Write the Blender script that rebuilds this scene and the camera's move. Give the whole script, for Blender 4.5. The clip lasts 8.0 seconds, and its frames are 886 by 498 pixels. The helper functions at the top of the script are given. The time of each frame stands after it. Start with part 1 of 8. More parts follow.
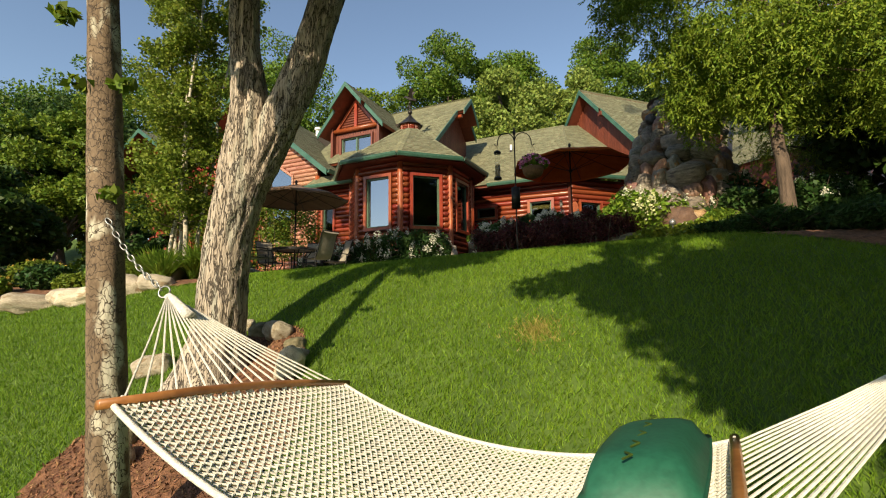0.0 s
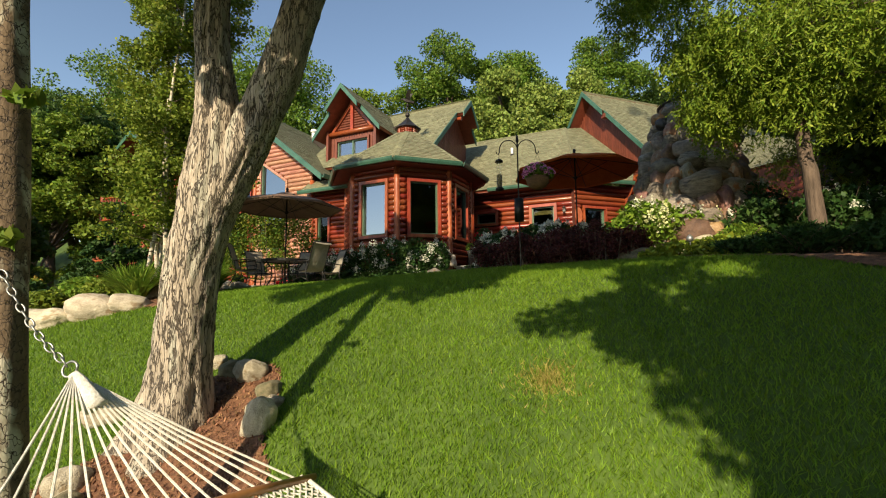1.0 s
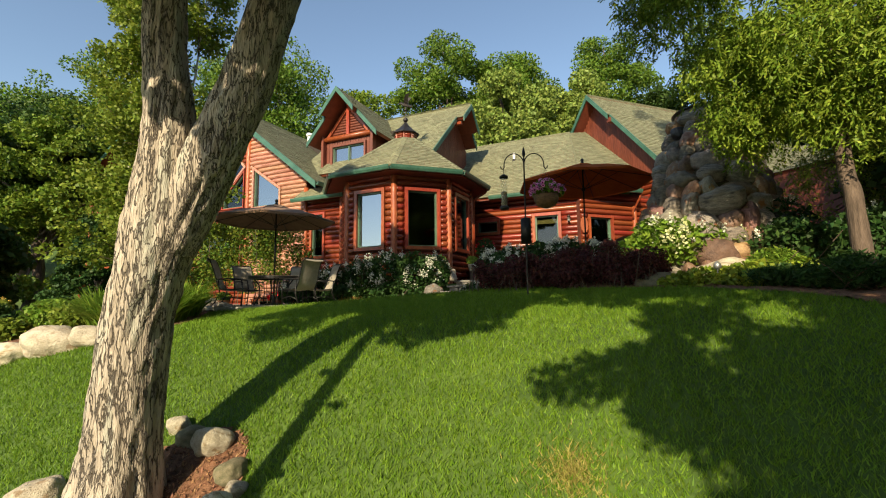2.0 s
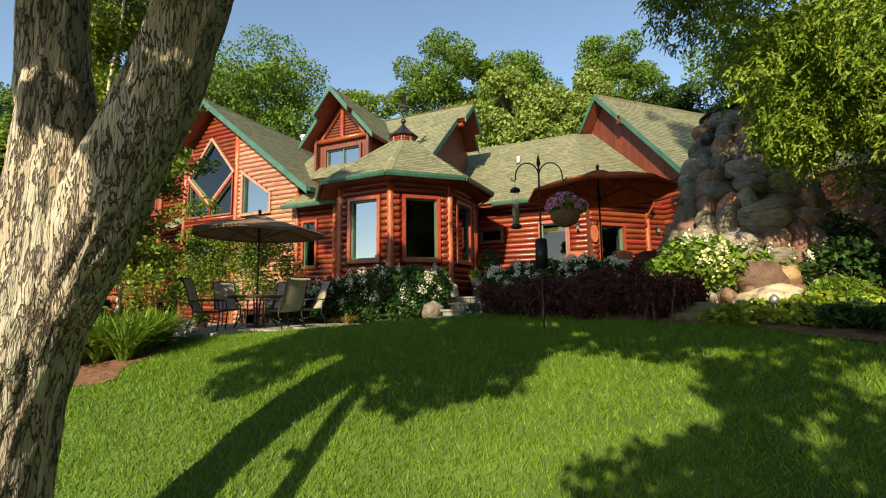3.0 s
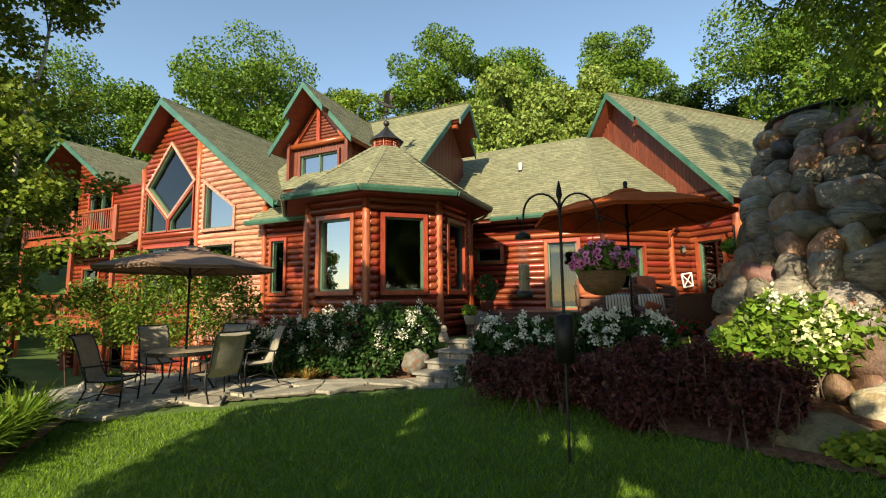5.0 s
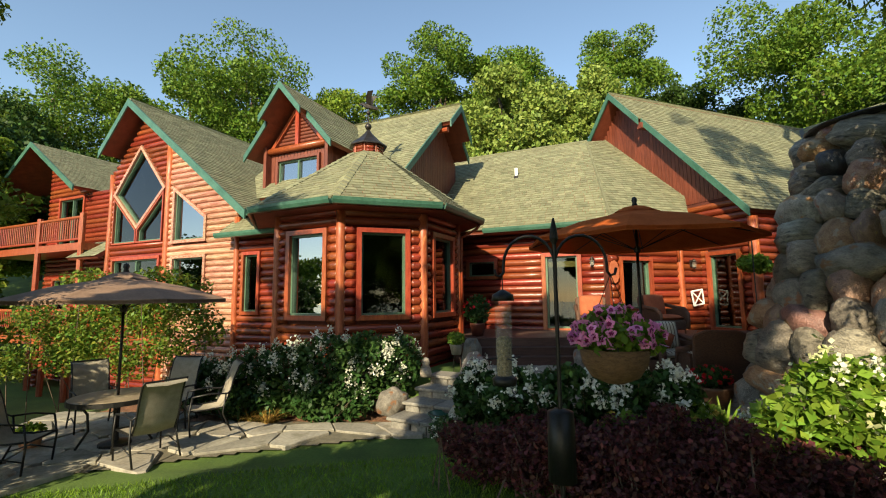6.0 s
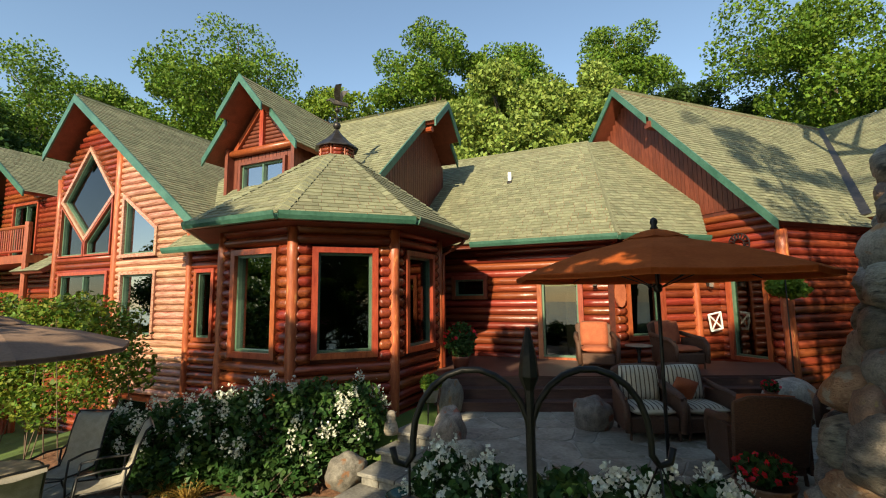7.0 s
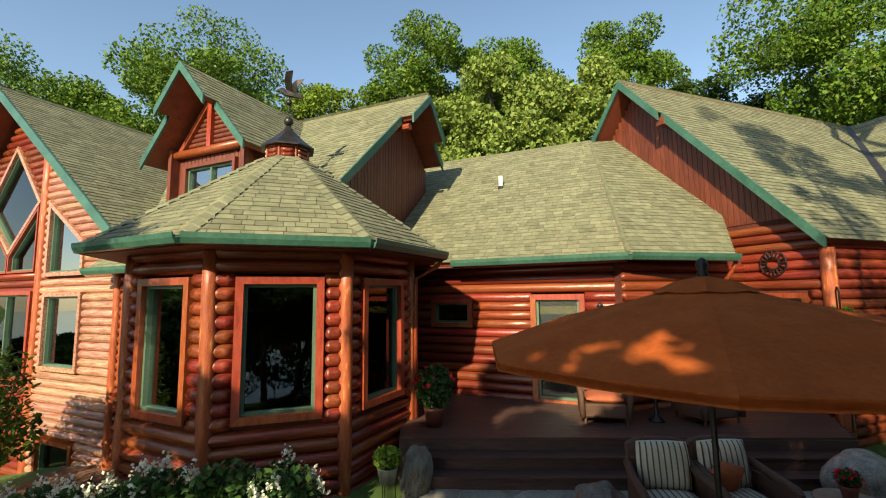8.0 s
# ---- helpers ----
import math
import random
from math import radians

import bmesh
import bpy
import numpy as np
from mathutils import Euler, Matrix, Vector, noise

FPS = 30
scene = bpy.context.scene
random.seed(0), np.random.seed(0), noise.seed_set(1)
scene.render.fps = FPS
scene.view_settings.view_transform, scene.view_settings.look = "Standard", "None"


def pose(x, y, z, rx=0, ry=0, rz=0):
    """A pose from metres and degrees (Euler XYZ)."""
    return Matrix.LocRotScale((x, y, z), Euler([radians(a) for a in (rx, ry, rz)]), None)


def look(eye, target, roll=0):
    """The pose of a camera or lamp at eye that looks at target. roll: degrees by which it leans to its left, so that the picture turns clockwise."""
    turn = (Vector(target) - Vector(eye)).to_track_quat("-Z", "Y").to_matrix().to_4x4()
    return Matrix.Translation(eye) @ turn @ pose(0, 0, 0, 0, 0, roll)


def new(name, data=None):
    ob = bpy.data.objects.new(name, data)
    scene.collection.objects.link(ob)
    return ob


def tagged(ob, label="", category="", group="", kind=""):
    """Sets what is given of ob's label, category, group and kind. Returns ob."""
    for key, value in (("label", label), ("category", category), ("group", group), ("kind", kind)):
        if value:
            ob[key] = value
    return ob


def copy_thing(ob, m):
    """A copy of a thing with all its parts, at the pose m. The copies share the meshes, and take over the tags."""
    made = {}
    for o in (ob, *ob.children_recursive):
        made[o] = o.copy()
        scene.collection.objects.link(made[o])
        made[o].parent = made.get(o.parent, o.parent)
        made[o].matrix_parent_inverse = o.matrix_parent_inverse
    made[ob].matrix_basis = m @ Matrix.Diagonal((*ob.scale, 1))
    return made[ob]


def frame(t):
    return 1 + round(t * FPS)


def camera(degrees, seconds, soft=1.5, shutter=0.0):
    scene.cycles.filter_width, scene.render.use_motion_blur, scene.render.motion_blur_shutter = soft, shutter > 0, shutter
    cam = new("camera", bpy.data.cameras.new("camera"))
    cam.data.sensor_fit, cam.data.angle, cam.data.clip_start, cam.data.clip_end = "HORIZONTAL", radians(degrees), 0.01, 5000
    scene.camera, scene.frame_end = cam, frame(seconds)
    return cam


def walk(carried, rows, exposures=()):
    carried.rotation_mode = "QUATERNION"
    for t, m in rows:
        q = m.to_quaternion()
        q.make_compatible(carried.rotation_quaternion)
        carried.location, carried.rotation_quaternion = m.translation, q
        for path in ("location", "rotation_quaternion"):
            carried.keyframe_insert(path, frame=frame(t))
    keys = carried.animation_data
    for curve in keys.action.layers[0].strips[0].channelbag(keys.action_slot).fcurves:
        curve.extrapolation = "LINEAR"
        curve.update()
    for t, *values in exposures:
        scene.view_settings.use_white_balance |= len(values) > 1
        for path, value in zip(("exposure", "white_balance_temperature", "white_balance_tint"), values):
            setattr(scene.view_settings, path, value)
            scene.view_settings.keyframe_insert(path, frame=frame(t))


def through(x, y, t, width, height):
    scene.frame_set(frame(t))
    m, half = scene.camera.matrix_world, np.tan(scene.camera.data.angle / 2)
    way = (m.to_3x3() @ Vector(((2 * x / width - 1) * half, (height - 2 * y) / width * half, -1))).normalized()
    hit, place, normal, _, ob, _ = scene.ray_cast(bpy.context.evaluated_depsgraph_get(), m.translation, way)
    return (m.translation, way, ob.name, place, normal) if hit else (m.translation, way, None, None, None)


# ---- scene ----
cam = camera(90.1, 8.0, soft=1.1)
ROWS = [
    (0, 0.266, -0.702, 1.169, 2.50),
    (0.5, 0.27, -0.397, 1.35, 2.49),
    (1, 0.287, -0.097, 1.54, 2.48),
    (1.5, 0.29, 0.206, 1.785, 2.46),
    (3, 0.213, 1.663, 2.53, 2.42),
    (3.5, 0.211, 2.256, 2.776, 2.41),
    (4, 0.24, 2.857, 3.02, 2.40),
    (4.5, 0.321, 3.408, 3.266, 2.39),
    (6, 0.746, 5.1, 4.08, 2.35),
    (6.5, 0.94, 5.858, 4.388, 2.34),
    (7, 1.176, 6.727, 4.692, 2.33),
    (7.5, 1.43, 7.694, 5.0, 2.31),
    (8, 1.638, 8.571, 5.325, 2.30),
]
walk(cam, [(t, pose(x, y, z, 90 + 6.2, 0.64, yaw)) for t, x, y, z, yaw in ROWS], exposures=((0.0, 0.56, 6950, 10), (1.5, 0.68, 6950, 9), (3.0, 0.89, 6950, 6), (4.5, 1.02, 6950, 5), (6.5, 0.95, 6950, 5), (8.0, 0.88, 6950, 5)))

# ---- world, sun, exposure ----
SUN_EL, SUN_X, SUN_Y = radians(27), -0.33, -0.944
world = bpy.data.worlds.new("sky")
scene.world = world
world.use_nodes = True
wn = world.node_tree.nodes
wl = world.node_tree.links
sky = wn.new("ShaderNodeTexSky")
sky.sky_type, sky.sun_disc = "NISHITA", False
sky.sun_elevation, sky.sun_rotation = SUN_EL, math.atan2(SUN_X, SUN_Y)
sky.air_density, sky.dust_density, sky.ozone_density = 1.0, 0.3, 1.2
wl.new(sky.outputs[0], wn["Background"].inputs[0])
wn["Background"].inputs[1].default_value = 0.125
sun = new("sun", bpy.data.lights.new("sun", "SUN"))
sun.data.energy, sun.data.angle, sun.data.color = 4.7, radians(0.6), (1.0, 0.86, 0.64)
sun.matrix_world = look((SUN_X * 60, SUN_Y * 60, 60 * math.tan(SUN_EL)), (0, 0, 0))


# ---- materials ----
def nodes_of(name):
    m = bpy.data.materials.new(name)
    m.use_nodes = True
    return m, m.node_tree.nodes, m.node_tree.links, m.node_tree.nodes["Principled BSDF"]


def surface(name, dark, light, scale=6.0, rough=0.8, bump=0.3, stretch=(1, 1, 1), vary=0.25, fine=8.0, metal=0.0, space="Object", island=False, dist=0.02, hue=0.0, stain=None, spec=0.5, through=0.0, crack=None):
    """Two tones mixed by noise at two scales, with fine relief and a change from piece to piece."""
    m, n, l, b = nodes_of(name)
    geo = n.new("ShaderNodeNewGeometry")
    info = n.new("ShaderNodeObjectInfo")
    tex = n.new("ShaderNodeTexCoord")
    mp = n.new("ShaderNodeMapping")
    mp.inputs["Scale"].default_value = stretch
    rnd = geo.outputs["Random Per Island"] if island else info.outputs["Random"]
    off = n.new("ShaderNodeVectorMath")
    off.operation = "MULTIPLY_ADD"
    comb = n.new("ShaderNodeCombineXYZ")
    for k in range(3):
        l.new(rnd, comb.inputs[k])
    l.new(comb.outputs[0], off.inputs[0])
    off.inputs[1].default_value = (37.0, 53.0, 71.0) if not island else (3.0, 5.0, 7.0)
    l.new(geo.outputs["Position"] if space == "World" else tex.outputs["Object"], off.inputs[2])
    l.new(off.outputs[0], mp.inputs[0])
    big = n.new("ShaderNodeTexNoise")
    big.inputs["Scale"].default_value, big.inputs["Detail"].default_value = scale, 4.0
    small = n.new("ShaderNodeTexNoise")
    small.inputs["Scale"].default_value, small.inputs["Detail"].default_value = scale * fine, 3.0
    l.new(mp.outputs[0], big.inputs[0])
    l.new(mp.outputs[0], small.inputs[0])
    add = n.new("ShaderNodeMath")
    add.operation = "MULTIPLY_ADD"
    l.new(big.outputs[0], add.inputs[0])
    add.inputs[1].default_value = 0.6
    half = n.new("ShaderNodeMath")
    half.operation = "MULTIPLY"
    l.new(small.outputs[0], half.inputs[0])
    half.inputs[1].default_value = 0.4
    l.new(half.outputs[0], add.inputs[2])
    ramp = n.new("ShaderNodeValToRGB")
    ramp.color_ramp.elements[0].position, ramp.color_ramp.elements[1].position = 0.36, 0.64
    ramp.color_ramp.elements[0].color, ramp.color_ramp.elements[1].color = (*dark, 1), (*light, 1)
    l.new(add.outputs[0], ramp.inputs[0])
    colour = ramp.outputs[0]
    if stain:
        spot = n.new("ShaderNodeTexNoise")
        spot.inputs["Scale"].default_value, spot.inputs["Detail"].default_value = stain[1], 5.0
        l.new(mp.outputs[0], spot.inputs[0])
        sr = n.new("ShaderNodeValToRGB")
        sr.color_ramp.elements[0].position, sr.color_ramp.elements[1].position = stain[2], stain[2] + 0.08
        l.new(spot.outputs[0], sr.inputs[0])
        mix = n.new("ShaderNodeMix")
        mix.data_type = "RGBA"
        l.new(sr.outputs[0], mix.inputs[0])
        l.new(colour, mix.inputs[6])
        mix.inputs[7].default_value = (*stain[0], 1)
        colour = mix.outputs[2]
    height = add.outputs[0]
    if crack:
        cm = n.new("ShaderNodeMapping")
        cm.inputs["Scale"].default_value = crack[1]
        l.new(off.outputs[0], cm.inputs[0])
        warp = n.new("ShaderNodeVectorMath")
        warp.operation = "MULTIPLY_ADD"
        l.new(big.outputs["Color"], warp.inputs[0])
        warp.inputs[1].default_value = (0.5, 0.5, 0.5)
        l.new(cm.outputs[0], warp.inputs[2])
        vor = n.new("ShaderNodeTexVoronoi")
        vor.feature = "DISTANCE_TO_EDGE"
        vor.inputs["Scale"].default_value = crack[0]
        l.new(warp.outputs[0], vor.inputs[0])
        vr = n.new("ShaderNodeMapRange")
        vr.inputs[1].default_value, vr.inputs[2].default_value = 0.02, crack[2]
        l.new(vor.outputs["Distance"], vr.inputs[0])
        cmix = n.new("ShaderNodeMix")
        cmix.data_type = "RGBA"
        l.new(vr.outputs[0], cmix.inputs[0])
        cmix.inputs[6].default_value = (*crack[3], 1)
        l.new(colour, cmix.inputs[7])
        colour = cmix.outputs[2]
        hm = n.new("ShaderNodeMath")
        hm.operation = "MULTIPLY_ADD"
        l.new(vr.outputs[0], hm.inputs[0])
        hm.inputs[1].default_value = 0.8
        l.new(add.outputs[0], hm.inputs[2])
        height = hm.outputs[0]
    hsv = n.new("ShaderNodeHueSaturation")
    mr = n.new("ShaderNodeMapRange")
    mr.inputs[3].default_value, mr.inputs[4].default_value = 1 - vary, 1 + vary
    l.new(rnd, mr.inputs[0])
    l.new(mr.outputs[0], hsv.inputs["Value"])
    if hue:
        wn2 = n.new("ShaderNodeTexWhiteNoise")
        wn2.noise_dimensions = "1D"
        l.new(rnd, wn2.inputs["W"])
        hr = n.new("ShaderNodeMapRange")
        hr.inputs[3].default_value, hr.inputs[4].default_value = 0.5 - hue, 0.5 + hue
        l.new(wn2.outputs[0], hr.inputs[0])
        l.new(hr.outputs[0], hsv.inputs["Hue"])
    l.new(colour, hsv.inputs["Color"])
    l.new(hsv.outputs[0], b.inputs["Base Color"])
    b.inputs["Roughness"].default_value, b.inputs["Metallic"].default_value = rough, metal
    b.inputs["Specular IOR Level"].default_value = spec
    if bump:
        bp = n.new("ShaderNodeBump")
        bp.inputs["Strength"].default_value, bp.inputs["Distance"].default_value = bump, dist
        l.new(height, bp.inputs["Height"])
        l.new(bp.outputs[0], b.inputs["Normal"])
    if through:
        tr = n.new("ShaderNodeBsdfTranslucent")
        l.new(hsv.outputs[0], tr.inputs[0])
        ms = n.new("ShaderNodeMixShader")
        ms.inputs[0].default_value = through
        l.new(b.outputs[0], ms.inputs[1])
        l.new(tr.outputs[0], ms.inputs[2])
        l.new(ms.outputs[0], n["Material Output"].inputs[0])
    return m


def glass(name, tint, strength):
    """Window glass: clear, with a coated mirror-like face."""
    m, n, l, b = nodes_of(name)
    clear = n.new("ShaderNodeBsdfTransparent")
    clear.inputs[0].default_value = (*tint, 1)
    gloss = n.new("ShaderNodeBsdfGlossy")
    gloss.inputs["Roughness"].default_value = 0.015
    gloss.inputs[0].default_value = (0.95, 0.97, 1.0, 1)
    fr = n.new("ShaderNodeFresnel")
    fr.inputs[0].default_value = strength
    wav = n.new("ShaderNodeTexNoise")
    wav.inputs["Scale"].default_value = 0.9
    bp = n.new("ShaderNodeBump")
    bp.inputs["Strength"].default_value, bp.inputs["Distance"].default_value = 0.05, 0.01
    l.new(wav.outputs[0], bp.inputs["Height"])
    l.new(bp.outputs[0], gloss.inputs["Normal"])
    ms = n.new("ShaderNodeMixShader")
    l.new(fr.outputs[0], ms.inputs[0])
    l.new(clear.outputs[0], ms.inputs[1])
    l.new(gloss.outputs[0], ms.inputs[2])
    l.new(ms.outputs[0], n["Material Output"].inputs[0])
    return m


LOG = surface("stained_log", (0.125, 0.021, 0.010), (0.275, 0.057, 0.023), 3.0, 0.27, 0.35, (1.2, 9, 9), 0.22, 5, hue=0.012, stain=((0.10, 0.02, 0.008), 2.2, 0.66))
# Weathered log tone, made paler to hold the sun's gleam on this gable.
LOG_GLARE = surface("sunworn_glare_log", (0.25, 0.080, 0.043), (0.60, 0.35, 0.24), 3.0, 0.22, 0.35, (1.2, 9, 9), 0.18, 5, hue=0.012, stain=((0.22, 0.05, 0.02), 2.2, 0.66))
BACK = surface("chinking", (0.05, 0.012, 0.006), (0.10, 0.02, 0.01), 8, 0.9, 0.2, space="World")
CASING = surface("stained_casing", (0.20, 0.034, 0.014), (0.36, 0.082, 0.031), 3.5, 0.33, 0.25, (5, 5, 1.2), 0.15, 6, hue=0.01)
BOARD = surface("board_siding", (0.095, 0.021, 0.011), (0.18, 0.046, 0.023), 3.0, 0.5, 0.25, (6, 6, 1), 0.16, 6)
POST = surface("peeled_post", (0.24, 0.045, 0.016), (0.46, 0.125, 0.045), 3.0, 0.4, 0.4, (7, 7, 1.2), 0.12, 6, stain=((0.6, 0.26, 0.09), 3, 0.62))
GREEN = surface("green_trim", (0.030, 0.092, 0.062), (0.062, 0.150, 0.106), 2.0, 0.35, 0.05, space="World", vary=0.05)
SASH = surface("sage_sash", (0.06, 0.12, 0.075), (0.10, 0.17, 0.11), 3.0, 0.4, 0.05, vary=0.05)
SHINGLE = surface("shingle", (0.132, 0.134, 0.076), (0.226, 0.225, 0.134), 5.0, 0.92, 0.5, (1, 1, 1), 0.20, 14, space="World", island=True, hue=0.012)
SHINGLE_ONE = surface("shingle_single", (0.132, 0.134, 0.076), (0.226, 0.225, 0.134), 5.0, 0.92, 0.5, (1, 1, 1), 0.20, 14, space="World", hue=0.012)
UNDERLAY = surface("roof_deck", (0.05, 0.045, 0.03), (0.10, 0.09, 0.055), 5, 0.95, 0.2, space="World")
SOFFIT = surface("soffit_board", (0.13, 0.026, 0.012), (0.22, 0.05, 0.022), 4, 0.6, 0.2, space="World")
PANE = glass("window_glass", (0.32, 0.36, 0.34), 1.6)
PANE_SKY = glass("coated_glass", (0.30, 0.34, 0.34), 4.6)
# Near-black tone that puts the unlit interior into the colour.
ROOM_DARK = surface("unlit_room_dark", (0.022, 0.016, 0.012), (0.034, 0.026, 0.02), 2, 0.9, 0, space="World")
COPPER = surface("dark_metal", (0.030, 0.026, 0.024), (0.075, 0.065, 0.058), 5, 0.42, 0.1, metal=0.7)
STEEL = surface("black_iron", (0.010, 0.010, 0.010), (0.025, 0.024, 0.022), 9, 0.45, 0.1, metal=0.4)
WHITE = surface("white_paint", (0.62, 0.62, 0.60), (0.78, 0.78, 0.75), 8, 0.5, 0.05)
GROUND = surface("ground_soil_grass", (0.044, 0.086, 0.011), (0.088, 0.150, 0.020), 1.3, 0.95, 0.6, vary=0.0, fine=22, space="World", dist=0.03)
FOREST = surface("forest_floor", (0.03, 0.035, 0.012), (0.07, 0.07, 0.03), 2.0, 0.95, 0.5, vary=0.0, space="World")
MULCH = surface("bark_mulch", (0.07, 0.028, 0.013), (0.26, 0.125, 0.065), 16.0, 0.95, 0.9, vary=0.0, fine=5, space="World", dist=0.03)
DECKMAT = surface("brown_deck", (0.050, 0.024, 0.018), (0.095, 0.045, 0.033), 4, 0.6, 0.2, (1, 8, 8), 0.15)
FLAG = surface("flagstone", (0.19, 0.175, 0.14), (0.37, 0.34, 0.27), 2.2, 0.85, 0.5, vary=0.16, fine=9, space="World", hue=0.01, stain=((0.20, 0.18, 0.13), 3, 0.6))
MORTAR = surface("joint_sand", (0.10, 0.09, 0.06), (0.17, 0.15, 0.10), 9, 0.95, 0.4, vary=0.0, space="World")
MORTAR_PALE = surface("pale_mortar", (0.30, 0.28, 0.23), (0.42, 0.40, 0.34), 9, 0.95, 0.4, vary=0.0, space="World")
ROCK = surface("field_stone", (0.14, 0.125, 0.10), (0.36, 0.32, 0.26), 2.6, 0.8, 0.9, vary=0.38, fine=6, hue=0.03, stain=((0.30, 0.14, 0.06), 1.6, 0.58), dist=0.04)
ROCK_PALE = surface("pale_boulder", (0.34, 0.285, 0.20), (0.60, 0.53, 0.40), 2.2, 0.9, 0.9, vary=0.18, fine=7, dist=0.05, stain=((0.30, 0.22, 0.13), 1.7, 0.58), hue=0.01)
ROCK_MOSSY = surface("mossy_boulder", (0.10, 0.10, 0.05), (0.24, 0.20, 0.12), 2.2, 0.9, 0.7, vary=0.10, fine=7, dist=0.03)
ROCK_RED = surface("red_brown_boulder", (0.065, 0.038, 0.027), (0.16, 0.092, 0.062), 2.2, 0.7, 0.8, vary=0.1, fine=7, dist=0.04)
WATER = surface("lake_water", (0.012, 0.04, 0.06), (0.02, 0.055, 0.08), 0.05, 0.12, 0.3, space="World", vary=0.0, dist=0.3)


# ---- building helpers ----
class Shape:
    """Collects vertices and faces for one mesh."""

    def __init__(self):
        self.v, self.f = [], []

    def add(self, verts, faces):
        k = len(self.v)
        self.v += [tuple(p) for p in verts]
        self.f += [tuple(i + k for i in f) for f in faces]
        return self

    def box(self, lo, hi, m=None):
        c = [Vector((x, y, z)) for x in (lo[0], hi[0]) for y in (lo[1], hi[1]) for z in (lo[2], hi[2])]
        if m is not None:
            c = [m @ p for p in c]
        return self.add(c, [(0, 1, 3, 2), (4, 6, 7, 5), (0, 4, 5, 1), (2, 3, 7, 6), (0, 2, 6, 4), (1, 5, 7, 3)])

    def tube(self, pts, radii, n=8, cap=True, flat=1.0):
        pts = [Vector(p) for p in pts]
        if not hasattr(radii, "__len__"):
            radii = [radii] * len(pts)
        rings, side = [], None
        for i, p in enumerate(pts):
            d = (pts[min(i + 1, len(pts) - 1)] - pts[max(i - 1, 0)]).normalized()
            if side is None:
                side = d.orthogonal().normalized()
            side = (side - d * side.dot(d)).normalized()
            up = d.cross(side)
            rings.append([p + side * (radii[i] * math.cos(a)) + up * (radii[i] * flat * math.sin(a)) for a in [2 * math.pi * k / n for k in range(n)]])
        faces = [(i * n + k, i * n + (k + 1) % n, (i + 1) * n + (k + 1) % n, (i + 1) * n + k) for i in range(len(pts) - 1) for k in range(n)]
        if cap:
            faces += [tuple(range(n - 1, -1, -1)), tuple(range((len(pts) - 1) * n, len(pts) * n))]
        return self.add([q for r in rings for q in r], faces)

    def lathe(self, prof, n=16, at=(0, 0, 0), cap=True):
        a = Vector(at)
        v = [a + Vector((r * math.cos(2 * math.pi * k / n), r * math.sin(2 * math.pi * k / n), z)) for r, z in prof for k in range(n)]
        f = [(i * n + k, i * n + (k + 1) % n, (i + 1) * n + (k + 1) % n, (i + 1) * n + k) for i in range(len(prof) - 1) for k in range(n)]
        if cap:
            f += [tuple(range(n - 1, -1, -1)), tuple(range((len(prof) - 1) * n, len(prof) * n))]
        return self.add(v, f)

    def slab(self, poly, depth):
        """A flat polygon of 3D points, given thickness along depth."""
        n, d = len(poly), Vector(depth)
        v = [Vector(p) for p in poly] + [Vector(p) + d for p in poly]
        return self.add(v, [tuple(range(n)), tuple(range(2 * n - 1, n - 1, -1))] + [(i, i + n, (i + 1) % n + n, (i + 1) % n) for i in range(n)])


def linked(ob, parent):
    if parent is not None:
        ob.parent = parent
        ob.matrix_parent_inverse = parent.matrix_basis.inverted() if parent.type == "EMPTY" or True else Matrix()
    return ob


def part(name, shape, material, parent=None, label="", smooth=False, bevel=0.0, turn=True):
    me = bpy.data.meshes.new(name)
    me.from_pydata(shape.v, [], shape.f)
    if turn or bevel:
        bm = bmesh.new()
        bm.from_mesh(me)
        if turn:
            bmesh.ops.recalc_face_normals(bm, faces=bm.faces)
        if bevel:
            bmesh.ops.bevel(bm, geom=list(bm.edges), offset=bevel, segments=1, affect="EDGES")
        bm.to_mesh(me)
        bm.free()
    if smooth:
        me.shade_smooth()
    me.materials.append(material)
    ob = new(name, me)
    linked(ob, parent)
    if label:
        tagged(ob, label)
    return ob


def piece(name, mesh, m, parent):
    """A repeat of a mesh as an object of its own."""
    ob = new(name, mesh)
    ob.matrix_basis = m
    return linked(ob, parent)


def empty(name, label="", category="", group="", kind="", at=(0, 0, 0)):
    ob = new(name)
    ob.location = at
    ob.empty_display_size = 0.2
    return tagged(ob, label, category, group, kind)


def quads(name, verts, material, parent=None, corners=4, smooth=False):
    """One mesh out of separate faces: verts is (faces * corners, 3)."""
    me = bpy.data.meshes.new(name)
    n = len(verts)
    me.vertices.add(n)
    me.vertices.foreach_set("co", np.asarray(verts, dtype=np.float32).ravel())
    me.loops.add(n)
    me.loops.foreach_set("vertex_index", np.arange(n, dtype=np.int32))
    me.polygons.add(n // corners)
    me.polygons.foreach_set("loop_start", np.arange(0, n, corners, dtype=np.int32))
    me.update(calc_edges=True)
    me.materials.append(material)
    ob = new(name, me)
    return linked(ob, parent)


def soft_min(a, b, k):
    return -k * np.logaddexp(-a / k, -b / k)


def soft_max(a, b, k):
    return k * np.logaddexp(a / k, b / k)


def ease(a, b, x):
    t = np.clip((x - a) / (b - a), 0, 1)
    return t * t * (3 - 2 * t)


